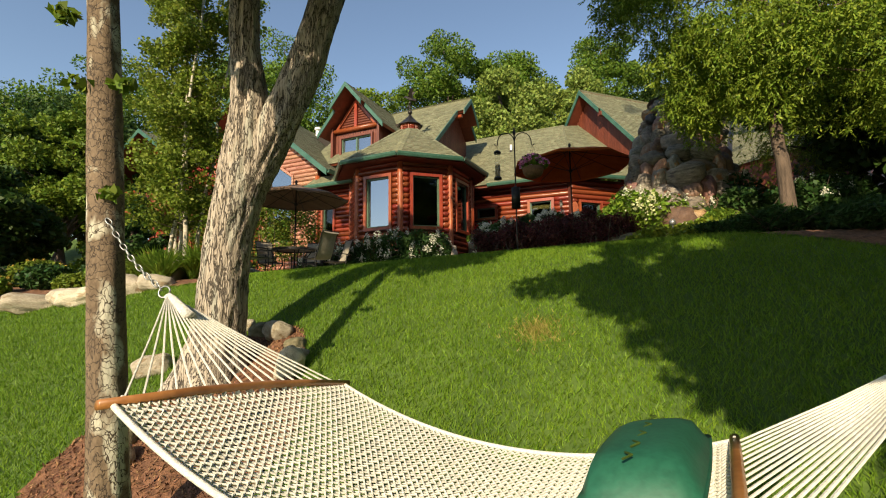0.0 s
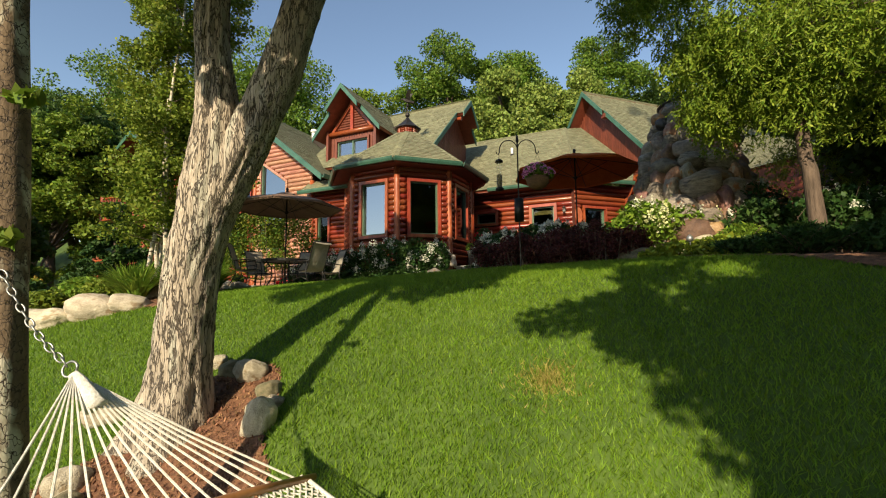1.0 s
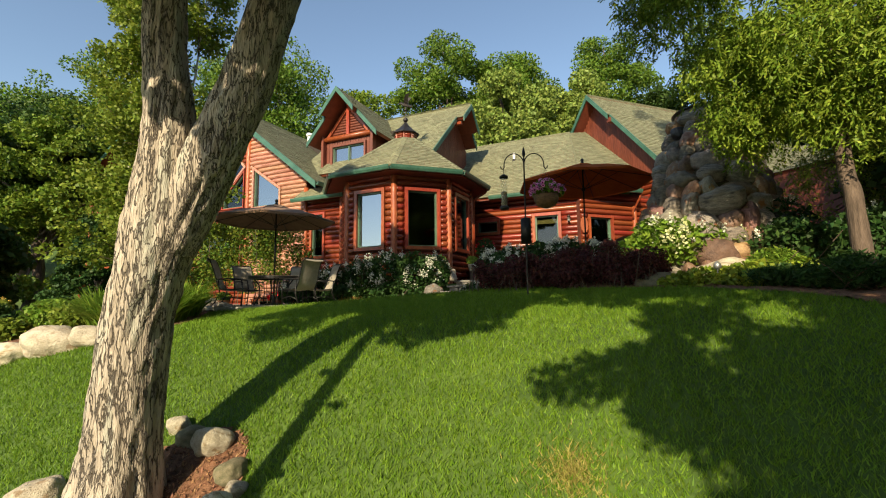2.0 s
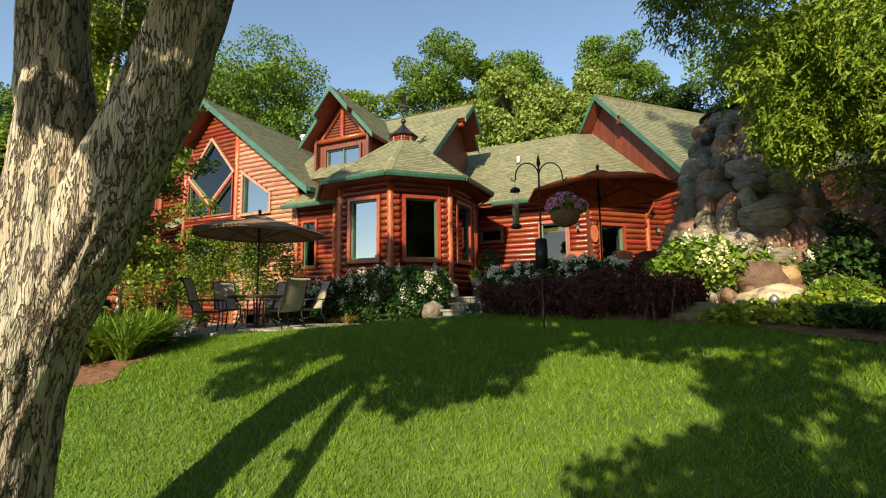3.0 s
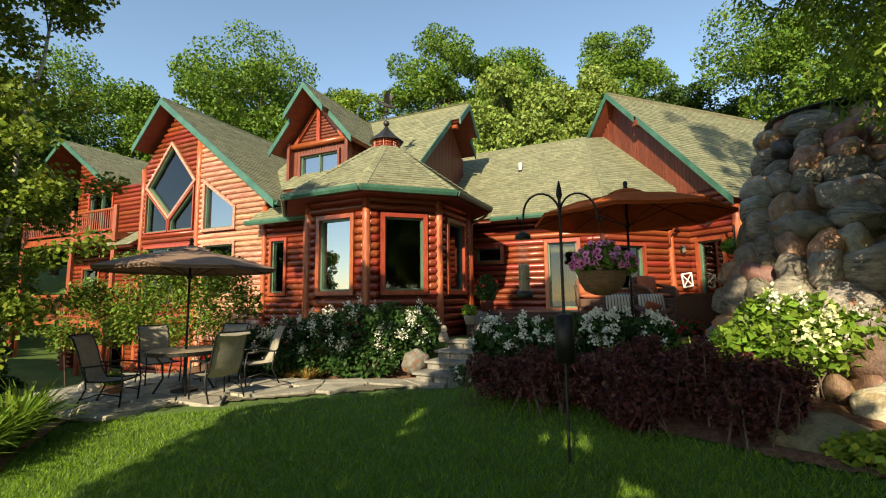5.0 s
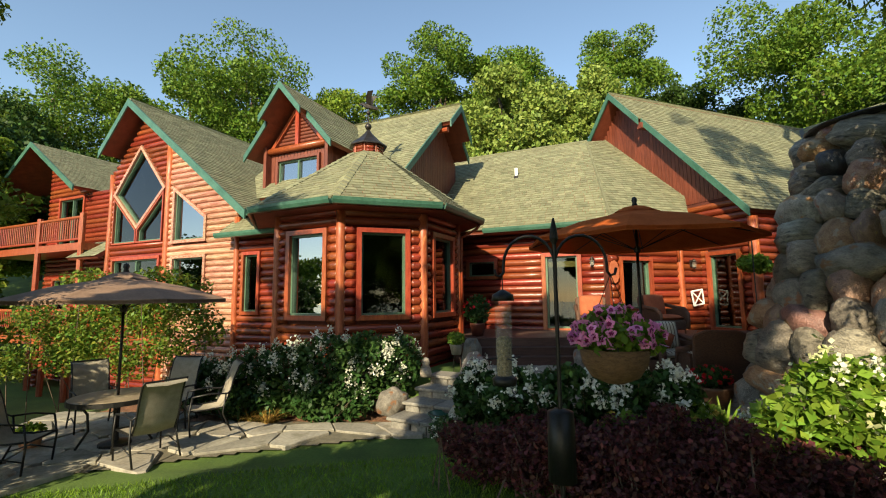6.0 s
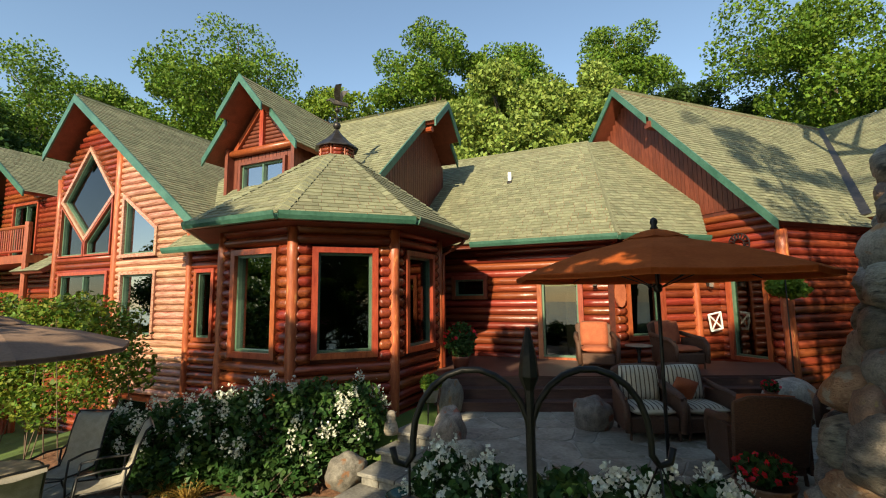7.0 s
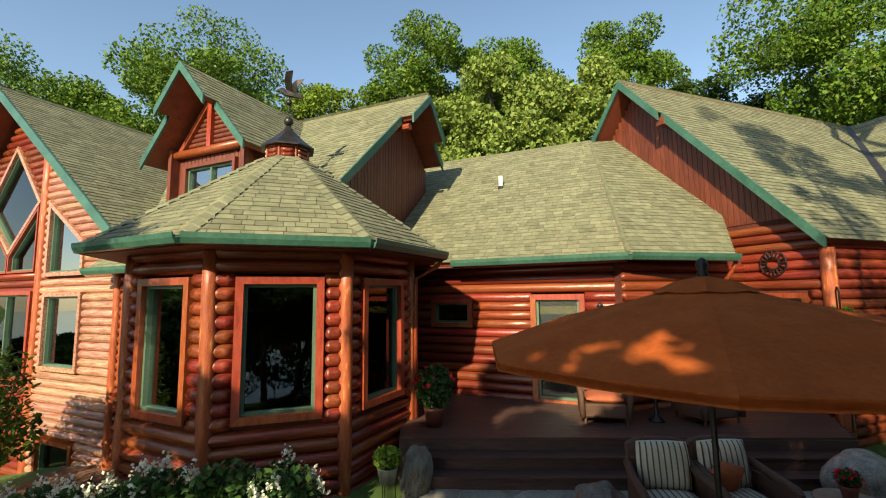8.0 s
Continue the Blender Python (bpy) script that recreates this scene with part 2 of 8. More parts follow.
def ground_z(x, y):
    """The height of the land."""
    x, y = np.asarray(x, dtype=float), np.asarray(y, dtype=float)
    slope = 0.27 + 0.5 * (y - 3.09) + 0.17 * np.clip(x, -9, 9)
    top = 1.93 + 0.07 * np.clip(x, -8, 4) + 0.085 * (np.minimum(y, 10.3) - 8)
    z = soft_max(soft_min(slope, top, 0.13), -1.1, 0.25)
    flat = ease(-6.5, -5.2, x) * (1 - ease(0.2, 0.9, x)) * ease(10.6, 11.4, y) * (1 - ease(16, 19, y))
    z = z * (1 - flat) + 1.80 * flat
    terrace = ease(1.0, 2.4, x) * (1 - ease(9, 12, x)) * ease(9.2, 10.9, y) * (1 - ease(16, 22, y))
    z = z * (1 - terrace) + np.maximum(z, 2.46) * terrace
    stair = ease(-1.2, -0.4, x) * (1 - ease(1.2, 2.4, x)) * ease(13.9, 14.7, y) * (1 - ease(16, 22, y))
    z = z * (1 - stair) + np.maximum(z, 2.46) * stair
    low = ease(6.5, 13, -x) * ease(9, 15, y)
    z = z - 1.1 * low
    z = z + ease(24, 60, y) * 7.0 + ease(14, 40, np.abs(x - 2)) * ease(4, 20, y) * 2.5
    z = z - ease(1, 60, -y) * 11.0
    z = z - ease(24, 62, -x) * (1 - ease(26, 46, y)) * 13.0
    return z


def gz(x, y):
    return float(ground_z(x, y))


def axis(near, far, step):
    core = np.arange(near[0], near[1] + 1e-6, step)
    grow = np.geomspace(1, far, 14)
    return np.concatenate([near[0] - grow[::-1], core, near[1] + grow])


def sheet(name, xs, ys, keep, lift, material, parent=None):
    """A ground-following sheet over the grid's cells that keep() holds."""
    X, Y = np.meshgrid(xs, ys)
    Z = ground_z(X, Y) + lift(X, Y)
    nx = len(xs)
    cx, cy = (X[:-1, :-1] + X[1:, 1:]) / 2, (Y[:-1, :-1] + Y[1:, 1:]) / 2
    on = keep(cx, cy)
    j, i = np.nonzero(on)
    k = j * nx + i
    f = np.stack([k, k + 1, k + nx + 1, k + nx], 1)
    used, inv = np.unique(f.ravel(), return_inverse=True)
    v = np.stack([X.ravel(), Y.ravel(), Z.ravel()], 1)[used]
    me = bpy.data.meshes.new(name)
    me.from_pydata(v.tolist(), [], inv.reshape(-1, 4).tolist())
    me.shade_smooth()
    me.materials.append(material)
    return linked(new(name, me), parent)


RNG = np.random.default_rng(7)

# ---- the land ----
tagged(sheet("ground", axis((-16, 14), 900, 0.25), axis((-6, 26), 900, 0.25), lambda x, y: x == x, lambda x, y: 0 * x, GROUND), "mown green lawn on a steep mound", "lawn", kind="structure")
lake = Shape().box((-900, -900, -14), (900, 40, -9.6))
tagged(part("water", lake, WATER), "calm blue lake far below the lawn", "lake", kind="structure")


def wobble(x, y, f=1.3, a=0.16):
    return a * (np.sin(f * 3.1 * x + 1.3 * np.cos(f * 2.3 * y)) + np.sin(f * 2.7 * y + 0.7 + 1.1 * np.sin(f * 1.9 * x)))


def bed_tree(x, y):
    return ((x + 2.2) / 1.02) ** 2 + ((y - 3.1) / 1.65) ** 2 + wobble(x, y) < 1


def bed_left(x, y):
    return (x < -4.7 - 0.28 * np.clip(y - 8.6, -4, 9) + wobble(x, y) * 0.5) & (y > 7.2 - 0.08 * (x + 5) + wobble(x, y) * 0.4) & (y < 14) & (x > -13)


def bed_right(x, y):
    edge = np.where(x < 2.0, 9.2 + 1.2 * (2.0 - x), 9.2 - 1.15 * (x - 2.0))
    edge = np.where(x > 3.6, 7.3 - 2.6 * (x - 3.6), edge)
    edge = np.maximum(edge, 1.2)
    return (x > 0.1) & (y > edge + wobble(x, y) * 0.5) & (y < 13.4) & (x < 14) & ~((x < 1.3) & (y > 11.4))


def bed_turret(x, y):
    return (x > -7.6) & (x < -0.4 + 0.2 * wobble(x, y)) & (y > 13.35 - 0.25 * ease(-4.5, -1.0, x) + wobble(x, y) * 0.4) & (y < 19)


def rough_lift(x, y):
    return 0.022 + 0.010 * np.sin(9 * x + 3 * np.sin(7 * y)) + 0.008 * np.sin(23 * y + 5 * np.sin(17 * x))


for bed, xs, ys in ((bed_tree, (-4, 0), (0, 6)), (bed_left, (-13, -4), (6, 14.5)), (bed_right, (0, 14), (1, 14)), (bed_turret, (-8, 1), (12, 19))):
    tagged(sheet("mulch_bed", np.arange(xs[0], xs[1], 0.05), np.arange(ys[0], ys[1], 0.05), bed, rough_lift, MULCH), "planting bed of shredded reddish-brown bark mulch", "mulch bed", kind="structure")

# ---- the house ----
house = empty("log_house", "red-stained log house with green-trimmed shingle roofs and a turret", "house", at=(-2, 19, 2))


def frame_of(s_dir, inward, origin=(0, 0, 0)):
    m = Matrix.Identity(4)
    for r in range(3):
        m[r][0], m[r][1], m[r][2], m[r][3] = s_dir[r], inward[r], (0, 0, 1)[r], origin[r]
    return m


ANG_A, ANG_B = radians(-22), radians(23)
UA, VA = Vector((math.cos(ANG_A), math.sin(ANG_A), 0)), Vector((-math.sin(ANG_A), math.cos(ANG_A), 0))
UB, VB = Vector((math.cos(ANG_B), math.sin(ANG_B), 0)), Vector((-math.sin(ANG_B), math.cos(ANG_B), 0))
FA, FB = frame_of(UA, VA), frame_of(UB, VB)


def pa(u, v, z):
    return UA * u + VA * v + Vector((0, 0, z))


def pb(u, v, z):
    return UB * u + VB * v + Vector((0, 0, z))


def log_mesh(name, r, seed, material):
    """A half-round siding log, one metre long along x, rounded at the ends, its back at y = 0."""
    rnd = random.Random(seed)
    s, n = Shape(), 7
    prof = [(-math.cos(math.pi * (0.02 + 0.96 * k / (n - 1))), math.sin(math.pi * (0.02 + 0.96 * k / (n - 1)))) for k in range(n)]
    stations = [0.0, 0.012, 0.3, 0.62, 0.988, 1.0]
    v = []
    for x in stations:
        k = 0.80 if x in (0.0, 1.0) else 1.0 + rnd.uniform(-0.05, 0.05)
        dz = rnd.uniform(-0.004, 0.004)
        v += [(x, -r * 1.02 * max(0.0, b) * k, r * a + dz) for a, b in prof]
    f = [(i * n + k, i * n + k + 1, (i + 1) * n + k + 1, (i + 1) * n + k) for i in range(len(stations) - 1) for k in range(n - 1)]
    f += [tuple(range(n)), tuple(range(len(v) - 1, len(v) - n - 1, -1))]
    s.add(v, f)
    me = bpy.data.meshes.new(name)
    me.from_pydata(s.v, [], s.f)
    bm = bmesh.new()
    bm.from_mesh(me)
    bmesh.ops.recalc_face_normals(bm, faces=bm.faces)
    bm.to_mesh(me)
    bm.free()
    me.shade_smooth()
    me.materials.append(material)
    return me


def cut(spans, a, b):
    out = []
    for p, q in spans:
        if b <= p or a >= q:
            out.append((p, q))
        else:
            if a > p:
                out.append((p, a))
            if b < q:
                out.append((b, q))
    return out


def log_wall(m, s0, s1, z0, z1, pitch, openings=(), left=None, right=None, material=None, thick=0.2):
    """A wall of stacked half-round logs on a solid core. m: (along, inward, up). openings: functions of z that give a span to leave out, or None."""
    def spans(z):
        a = max(s0, left(z)) if left else s0
        b = min(s1, right(z)) if right else s1
        sp = [(a, b)] if b - a > 0.06 else []
        for o in openings:
            g = o(z)
            if g:
                sp = cut(sp, *g)
        return [q for q in sp if q[1] - q[0] > 0.05]

    core = Shape()
    n = int(math.ceil((z1 - z0) / (pitch / 2)))
    for k in range(n):
        za = z0 + k * pitch / 2
        for a, b in spans(za + pitch / 4):
            core.box((a, 0.0, za), (b, thick, min(za + pitch / 2, z1)), m)
    wall = part("wall", core, BACK, house, "red-stained half-log siding", turn=False)
    meshes = [log_mesh("log", pitch * 0.495, k, material or LOG) for k in range(3)]
    k, z = 0, z0 + pitch / 2
    while z < z1:
        for a, b in spans(z):
            piece("log", meshes[k % 3], m @ Matrix.Translation((a, 0.0, z)) @ Matrix.Diagonal((b - a, 1, 1, 1)), wall)
            k += 1
        z += pitch
    return wall


def rect(a, b, lo, hi):
    return lambda z: (a, b) if lo < z < hi else None


def poly_span(pts):
    """The span of a convex outline of (along, up) points at a height."""
    def span(z):
        xs = []
        for (x0, z0), (x1, z1) in zip(pts, pts[1:] + pts[:1]):
            if (z0 - z) * (z1 - z) < 0:
                xs.append(x0 + (x1 - x0) * (z - z0) / (z1 - z0))
        return (min(xs), max(xs)) if len(xs) > 1 else None
    return span


def grown(pts, d):
    """A convex outline moved out by d."""
    n, out = len(pts), []
    cx, cz = sum(p[0] for p in pts) / n, sum(p[1] for p in pts) / n
    lines = []
    for (x0, z0), (x1, z1) in zip(pts, pts[1:] + pts[:1]):
        L = math.hypot(x1 - x0, z1 - z0)
        nx, nz = (z1 - z0) / L, -(x1 - x0) / L
        if nx * (x0 - cx) + nz * (z0 - cz) < 0:
            nx, nz = -nx, -nz
        lines.append((nx, nz, nx * x0 + nz * z0 + d))
    for i in range(n):
        a, b = lines[i - 1], lines[i]
        det = a[0] * b[1] - a[1] * b[0]
        out.append(((a[2] * b[1] - a[1] * b[2]) / det, (a[0] * b[2] - a[2] * b[0]) / det))
    return out


def frame_boards(m, pts, width, y0, y1, name, material, parent, inside=False):
    """Mitred boards round an outline."""
    inner, outer = (grown(pts, -width), pts) if inside else (pts, grown(pts, width))
    for i in range(len(pts)):
        j = (i + 1) % len(pts)
        s = Shape()
        q = [outer[i], outer[j], inner[j], inner[i]]
        s.slab([m @ Vector((x, y0, z)) for x, z in q], (m @ Vector((0, y1, 0))) - (m @ Vector((0, y0, 0))))
        part(name, s, material, parent)


def window(m, pts, casing=0.11, pane=None, mullions=(), kind="window", label="", wood=None):
    """A window in a wall: casing boards outside, green sash, glass; mullions: along positions."""
    w = empty(kind, label or "green-sashed window in red wooden casing")
    w.location = m @ Vector((sum(p[0] for p in pts) / len(pts), 0, sum(p[1] for p in pts) / len(pts)))
    linked(w, house)
    if casing:
        frame_boards(m, pts, casing, -0.13, 0.06, "casing", wood or CASING, w)
    frame_boards(m, pts, 0.045, -0.045, 0.07, "sash", SASH, w, inside=True)
    g = grown(pts, -0.03)
    s = Shape().slab([m @ Vector((x, 0.03, z)) for x, z in g], (m @ Vector((0, 0.012, 0))) - (m @ Vector((0, 0, 0))))
    p = part("pane", s, pane or PANE, w)
    p.visible_shadow = False
    lo, hi = min(p[1] for p in pts), max(p[1] for p in pts)
    for x in mullions:
        part("mullion", Shape().box((x - 0.03, -0.05, lo), (x + 0.03, 0.07, hi), m), SASH, w)
    return w


def box_pts(a, b, lo, hi):
    return [(a, lo), (b, lo), (b, hi), (a, hi)]


def log_post(p0, p1, r, name="corner_post", material=None, knots=5):
    rnd = random.Random(int(abs(p0[0] * 91 + p0[1] * 37)))
    p0, p1 = Vector(p0), Vector(p1)
    n = 9
    pts = [p0.lerp(p1, k / (n - 1)) + Vector((rnd.uniform(-1, 1), rnd.uniform(-1, 1), 0)) * r * 0.07 for k in range(n)]
    return part(name, Shape().tube(pts, [r * rnd.uniform(0.9, 1.08) for _ in pts], 12), material or POST, house, "peeled red-brown log post", smooth=True)


def shingle_rows(poly, course=0.15, tab=0.30, seed=1):
    """Tabs over a flat convex outline whose first edge is the eave: a list of 6-corner tabs (top face and butt face)."""
    P = [Vector(p) for p in poly]
    e = (P[1] - P[0]).normalized()
    nrm = (P[1] - P[0]).cross(P[-1] - P[0]).normalized()
    if nrm.z < 0:
        nrm = -nrm
    h = nrm.cross(e).normalized()
    if h.z < 0:
        h = -h
    flat = [((p - P[0]).dot(e), (p - P[0]).dot(h)) for p in P]
    top = max(q[1] for q in flat)
    span, rnd, out, row = poly_span(flat), random.Random(seed), [], 0
    y = -0.03
    while y < top - 0.02:
        lo, hi = span(max(y, 0.002)), span(min(y + course, top - 0.002))
        row += 1
        if lo and hi:
            x = min(lo[0], hi[0]) - rnd.uniform(0, tab)
            end = max(lo[1], hi[1])
            while x < end:
                w = tab * rnd.choice((0.55, 0.8, 1.0, 1.25))
                q = [max(x + 0.004, lo[0]), min(x + w - 0.004, lo[1]), min(x + w - 0.004, hi[1]), max(x + 0.004, hi[0])]
                x += w
                if q[1] - q[0] < 0.01 and q[2] - q[3] < 0.01:
                    continue
                q[1], q[2] = max(q[1], q[0]), max(q[2], q[3])
                t = 0.016 + rnd.uniform(0, 0.008)
                dy = rnd.uniform(-0.006, 0.006)
                a = P[0] + e * q[0] + h * (y + dy) + nrm * t
                b = P[0] + e * q[1] + h * (y + dy) + nrm * t
                c = P[0] + e * q[2] + h * (y + course + 0.02) + nrm * 0.004
                d = P[0] + e * q[3] + h * (y + course + 0.02) + nrm * 0.004
                out.append((a, b, c, d, a - nrm * t, b - nrm * t))
        y += course
    return out


def roof_plane(poly, name="roof", seed=1, single=False, thick=0.13, up=None):
    """One slope of a roof: a solid deck and its shingles."""
    P = [Vector(p) for p in poly]
    nrm = (P[1] - P[0]).cross(P[-1] - P[0]).normalized()
    if nrm.z < 0:
        nrm = -nrm
    deck = part(name, Shape().slab(P, -nrm * thick), SOFFIT, house, "weathered green-brown asphalt shingle roof")
    tabs = shingle_rows(P, seed=seed)
    if single:
        for a, b, c, d, e, f in tabs:
            me = bpy.data.meshes.new("shingle")
            me.from_pydata([a, b, c, d, e, f], [], [(0, 1, 2, 3), (4, 5, 1, 0)])
            me.materials.append(SHINGLE_ONE)
            linked(new("shingle", me), deck)
    else:
        v, fc = [], []
        for t in tabs:
            k = len(v)
            v += t
            fc += [(k, k + 1, k + 2, k + 3), (k + 4, k + 5, k + 1, k)]
        me = bpy.data.meshes.new("shingles")
        me.from_pydata(v, [], fc)
        me.materials.append(SHINGLE)
        tagged(linked(new("shingles", me), deck), kind="stuff")
    return deck


def board(p0, p1, drop, out, lift=0.03, name="fascia", material=None):
    """A fascia or rake board under a roof edge: from p0 to p1, drop deep, out thick."""
    p0, p1, o = Vector(p0), Vector(p1), Vector(out)
    up = Vector((0, 0, 1))
    s = Shape().slab([p0 + up * lift, p1 + up * lift, p1 - up * drop, p0 - up * drop], o)
    return part(name, s, material or GREEN, house, "green-painted trim board")


def gutter(p0, p1, out):
    p0, p1, o = Vector(p0), Vector(p1), Vector(out).normalized()
    up = Vector((0, 0, 1))
    prof = [(0.0, 0.02), (0.0, -0.10), (0.03, -0.13), (0.09, -0.12), (0.125, -0.05), (0.135, 0.02), (0.12, 0.02), (0.11, -0.03), (0.02, -0.08), (0.012, 0.02)]
    s = Shape()
    n = len(prof)
    v = [p + o * a + up * b for p in (p0, p1) for a, b in prof]
    s.add(v, [(k, (k + 1) % n, n + (k + 1) % n, n + k) for k in range(n)] + [tuple(range(n)), tuple(range(2 * n - 1, n - 1, -1))])
    return part("gutter", s, GREEN, house, "green metal gutter")


# turret: a regular octagon
TC, R_WALL, R_EAVE = Vector((-1.82, 17.14, 0)), 2.43, 3.12
T_BASE, T_TOP, CORNER0 = 1.7, 6.02, 268.5


def oct_pt(k, r, z):
    a = radians(CORNER0 + 45 * k)
    return TC + Vector((r * math.cos(a), r * math.sin(a), z))


for k in range(-3, 4):
    a, b = oct_pt(k, R_WALL, 0), oct_pt(k + 1, R_WALL, 0)
    s_dir = (b - a).normalized()
    inward = Vector((0, 0, 1)).cross(s_dir)
    m = frame_of(s_dir, inward, a)
    L = (b - a).length
    if k in (-1, 0, 1):
        w0, w1 = L / 2 - 0.50, L / 2 + 0.50
        log_wall(m, 0.0, L, T_BASE, T_TOP, 0.2, [rect(w0 - 0.11, w1 + 0.11, 3.58, 5.66)])
        window(m, box_pts(w0, w1, 3.70, 5.54), pane=PANE_SKY if k == -1 else PANE)
    else:
        log_wall(m, 0.0, L, T_BASE, T_TOP, 0.2, [])
    log_post(oct_pt(k, R_WALL + 0.03, T_BASE - 0.2), oct_pt(k, R_WALL + 0.03, T_TOP), 0.105)
EAVE_Z, CUP_Z, CUP_R = 6.17, 8.02, 0.50
for k in range(8):
    a, b = oct_pt(k, R_EAVE, EAVE_Z), oct_pt(k + 1, R_EAVE, EAVE_Z)
    roof_plane([a, b, oct_pt(k + 1, CUP_R, CUP_Z), oct_pt(k, CUP_R, CUP_Z)], seed=20 + k, single=k in (7, 0))
    out = (a + b) / 2 - TC
    out.z = 0
    gutter(oct_pt(k, R_EAVE, EAVE_Z - 0.01), oct_pt(k + 1, R_EAVE, EAVE_Z - 0.01), out)
    # hip caps: overlapping folded shingles
    p, q = oct_pt(k, R_EAVE, EAVE_Z + 0.01), oct_pt(k, CUP_R, CUP_Z + 0.01)
    side = Vector((-math.sin(radians(CORNER0 + 45 * k)), math.cos(radians(CORNER0 + 45 * k)), 0))
    cap = Shape()
    n = 17
    for i in range(n):
        a0, a1 = p.lerp(q, i / n), p.lerp(q, (i + 1.15) / n)
        up = Vector((0, 0, 1))
        cap.add([a0 - side * 0.14 + up * -0.005, a0 + up * 0.055, a0 + side * 0.14 + up * -0.005, a1 + side * 0.14 - up * 0.035, a1 + up * 0.03, a1 - side * 0.14 - up * 0.035, a0 - side * 0.14 - up * 0.03, a0 + up * 0.03, a0 + side * 0.14 - up * 0.03], [(0, 1, 4, 5), (1, 2, 3, 4), (6, 7, 1, 0), (7, 8, 2, 1)])
    tagged(part("hip_cap", cap, SHINGLE, house, turn=False), kind="stuff")
part("soffit", Shape().lathe([(R_WALL - 0.1, EAVE_Z - 0.15), (R_EAVE - 0.03, EAVE_Z - 0.15), (R_EAVE - 0.03, EAVE_Z - 0.10), (R_WALL - 0.1, EAVE_Z - 0.10)], 8, TC, cap=False), SOFFIT, house).rotation_euler = (0, 0, 0)

# cupola with weathervane
cup = empty("cupola", "small octagonal red log cupola with a dark metal cap")
cup.location = TC + Vector((0, 0, CUP_Z))
linked(cup, house)


def oct_ring(shape, prof):
    v = [oct_pt(k, r, z) for r, z in prof for k in range(8)]
    f = [(i * 8 + k, i * 8 + (k + 1) % 8, (i + 1) * 8 + (k + 1) % 8, (i + 1) * 8 + k) for i in range(len(prof) - 1) for k in range(8)]
    f += [tuple(range(7, -1, -1)), tuple(range(len(v) - 8, len(v)))]
    return shape.add(v, f)


part("drum", oct_ring(Shape(), [(0.40, CUP_Z - 0.15), (0.40, CUP_Z + 0.32)]), BACK, cup)
cl = log_mesh("log", 0.05, 3, LOG)
for k in range(8):
    a, b = oct_pt(k, 0.40, 0), oct_pt(k + 1, 0.40, 0)
    s_dir = (b - a).normalized()
    m = frame_of(s_dir, Vector((0, 0, 1)).cross(s_dir), a)
    for i in range(4):
        piece("log", cl, m @ Matrix.Translation((0.03, 0, CUP_Z + 0.0 + i * 0.095)) @ Matrix.Diagonal(((b - a).length - 0.06, 1, 1, 1)), cup)
    part("corner_strip", Shape().tube([oct_pt(k, 0.405, CUP_Z - 0.1), oct_pt(k, 0.405, CUP_Z + 0.33)], 0.028, 6), POST, cup)
part("cap", oct_ring(Shape(), [(0.54, CUP_Z + 0.28), (0.54, CUP_Z + 0.31), (0.30, CUP_Z + 0.50), (0.12, CUP_Z + 0.68), (0.03, CUP_Z + 0.82)]), COPPER, cup, "dark metal cap")
vane = empty("weathervane", "dark metal weathervane with a spread-winged figure on a rod", "weathervane", at=TC + Vector((0, 0, CUP_Z + 0.8)))
vz = CUP_Z + 0.8
part("finial", Shape().lathe([(0.02, vz), (0.07, vz + 0.03), (0.10, vz + 0.10), (0.07, vz + 0.17), (0.02, vz + 0.20)], 12, TC), COPPER, vane, smooth=True)
part("rod", Shape().tube([TC + Vector((0, 0, vz + 0.15)), TC + Vector((0, 0, vz + 0.62))], 0.014, 6), COPPER, vane)
part("directional", Shape().tube([TC + Vector((-0.24, 0.05, vz + 0.3)), TC + Vector((0.24, -0.05, vz + 0.3))], 0.009, 6).tube([TC + Vector((-0.05, -0.24, vz + 0.3)), TC + Vector((0.05, 0.24, vz + 0.3))], 0.009, 6), COPPER, vane)
part("ball", Shape().lathe([(0.01, vz + 0.44), (0.05, vz + 0.46), (0.065, vz + 0.505), (0.05, vz + 0.55), (0.01, vz + 0.57)], 10, TC), COPPER, vane, smooth=True)
bz = vz + 0.66
fig = Shape().tube([TC + Vector((0.26, 0.02, bz - 0.03)), TC + Vector((0.12, 0, bz + 0.0)), TC + Vector((-0.05, 0, bz + 0.05)), TC + Vector((-0.18, 0, bz + 0.13)), TC + Vector((-0.28, 0, bz + 0.10))], [0.06, 0.07, 0.085, 0.05, 0.02], 8, flat=0.8)
fig.slab([TC + Vector((-0.06, 0.0, bz + 0.08)), TC + Vector((0.10, 0.06, bz + 0.06)), TC + Vector((0.10, 0.16, bz + 0.26)), TC + Vector((0.22, 0.22, bz + 0.46)), TC + Vector((0.06, 0.2, bz + 0.44)), TC + Vector((-0.04, 0.12, bz + 0.28))], (0, 0.02, 0.01))
fig.slab([TC + Vector((-0.06, 0.0, bz + 0.08)), TC + Vector((0.10, -0.06, bz + 0.06)), TC + Vector((0.12, -0.2, bz + 0.20)), TC + Vector((0.2, -0.34, bz + 0.34)), TC + Vector((0.04, -0.3, bz + 0.34)), TC + Vector((-0.05, -0.14, bz + 0.22))], (0, -0.02, 0.01))
part("figure", fig, COPPER, vane)

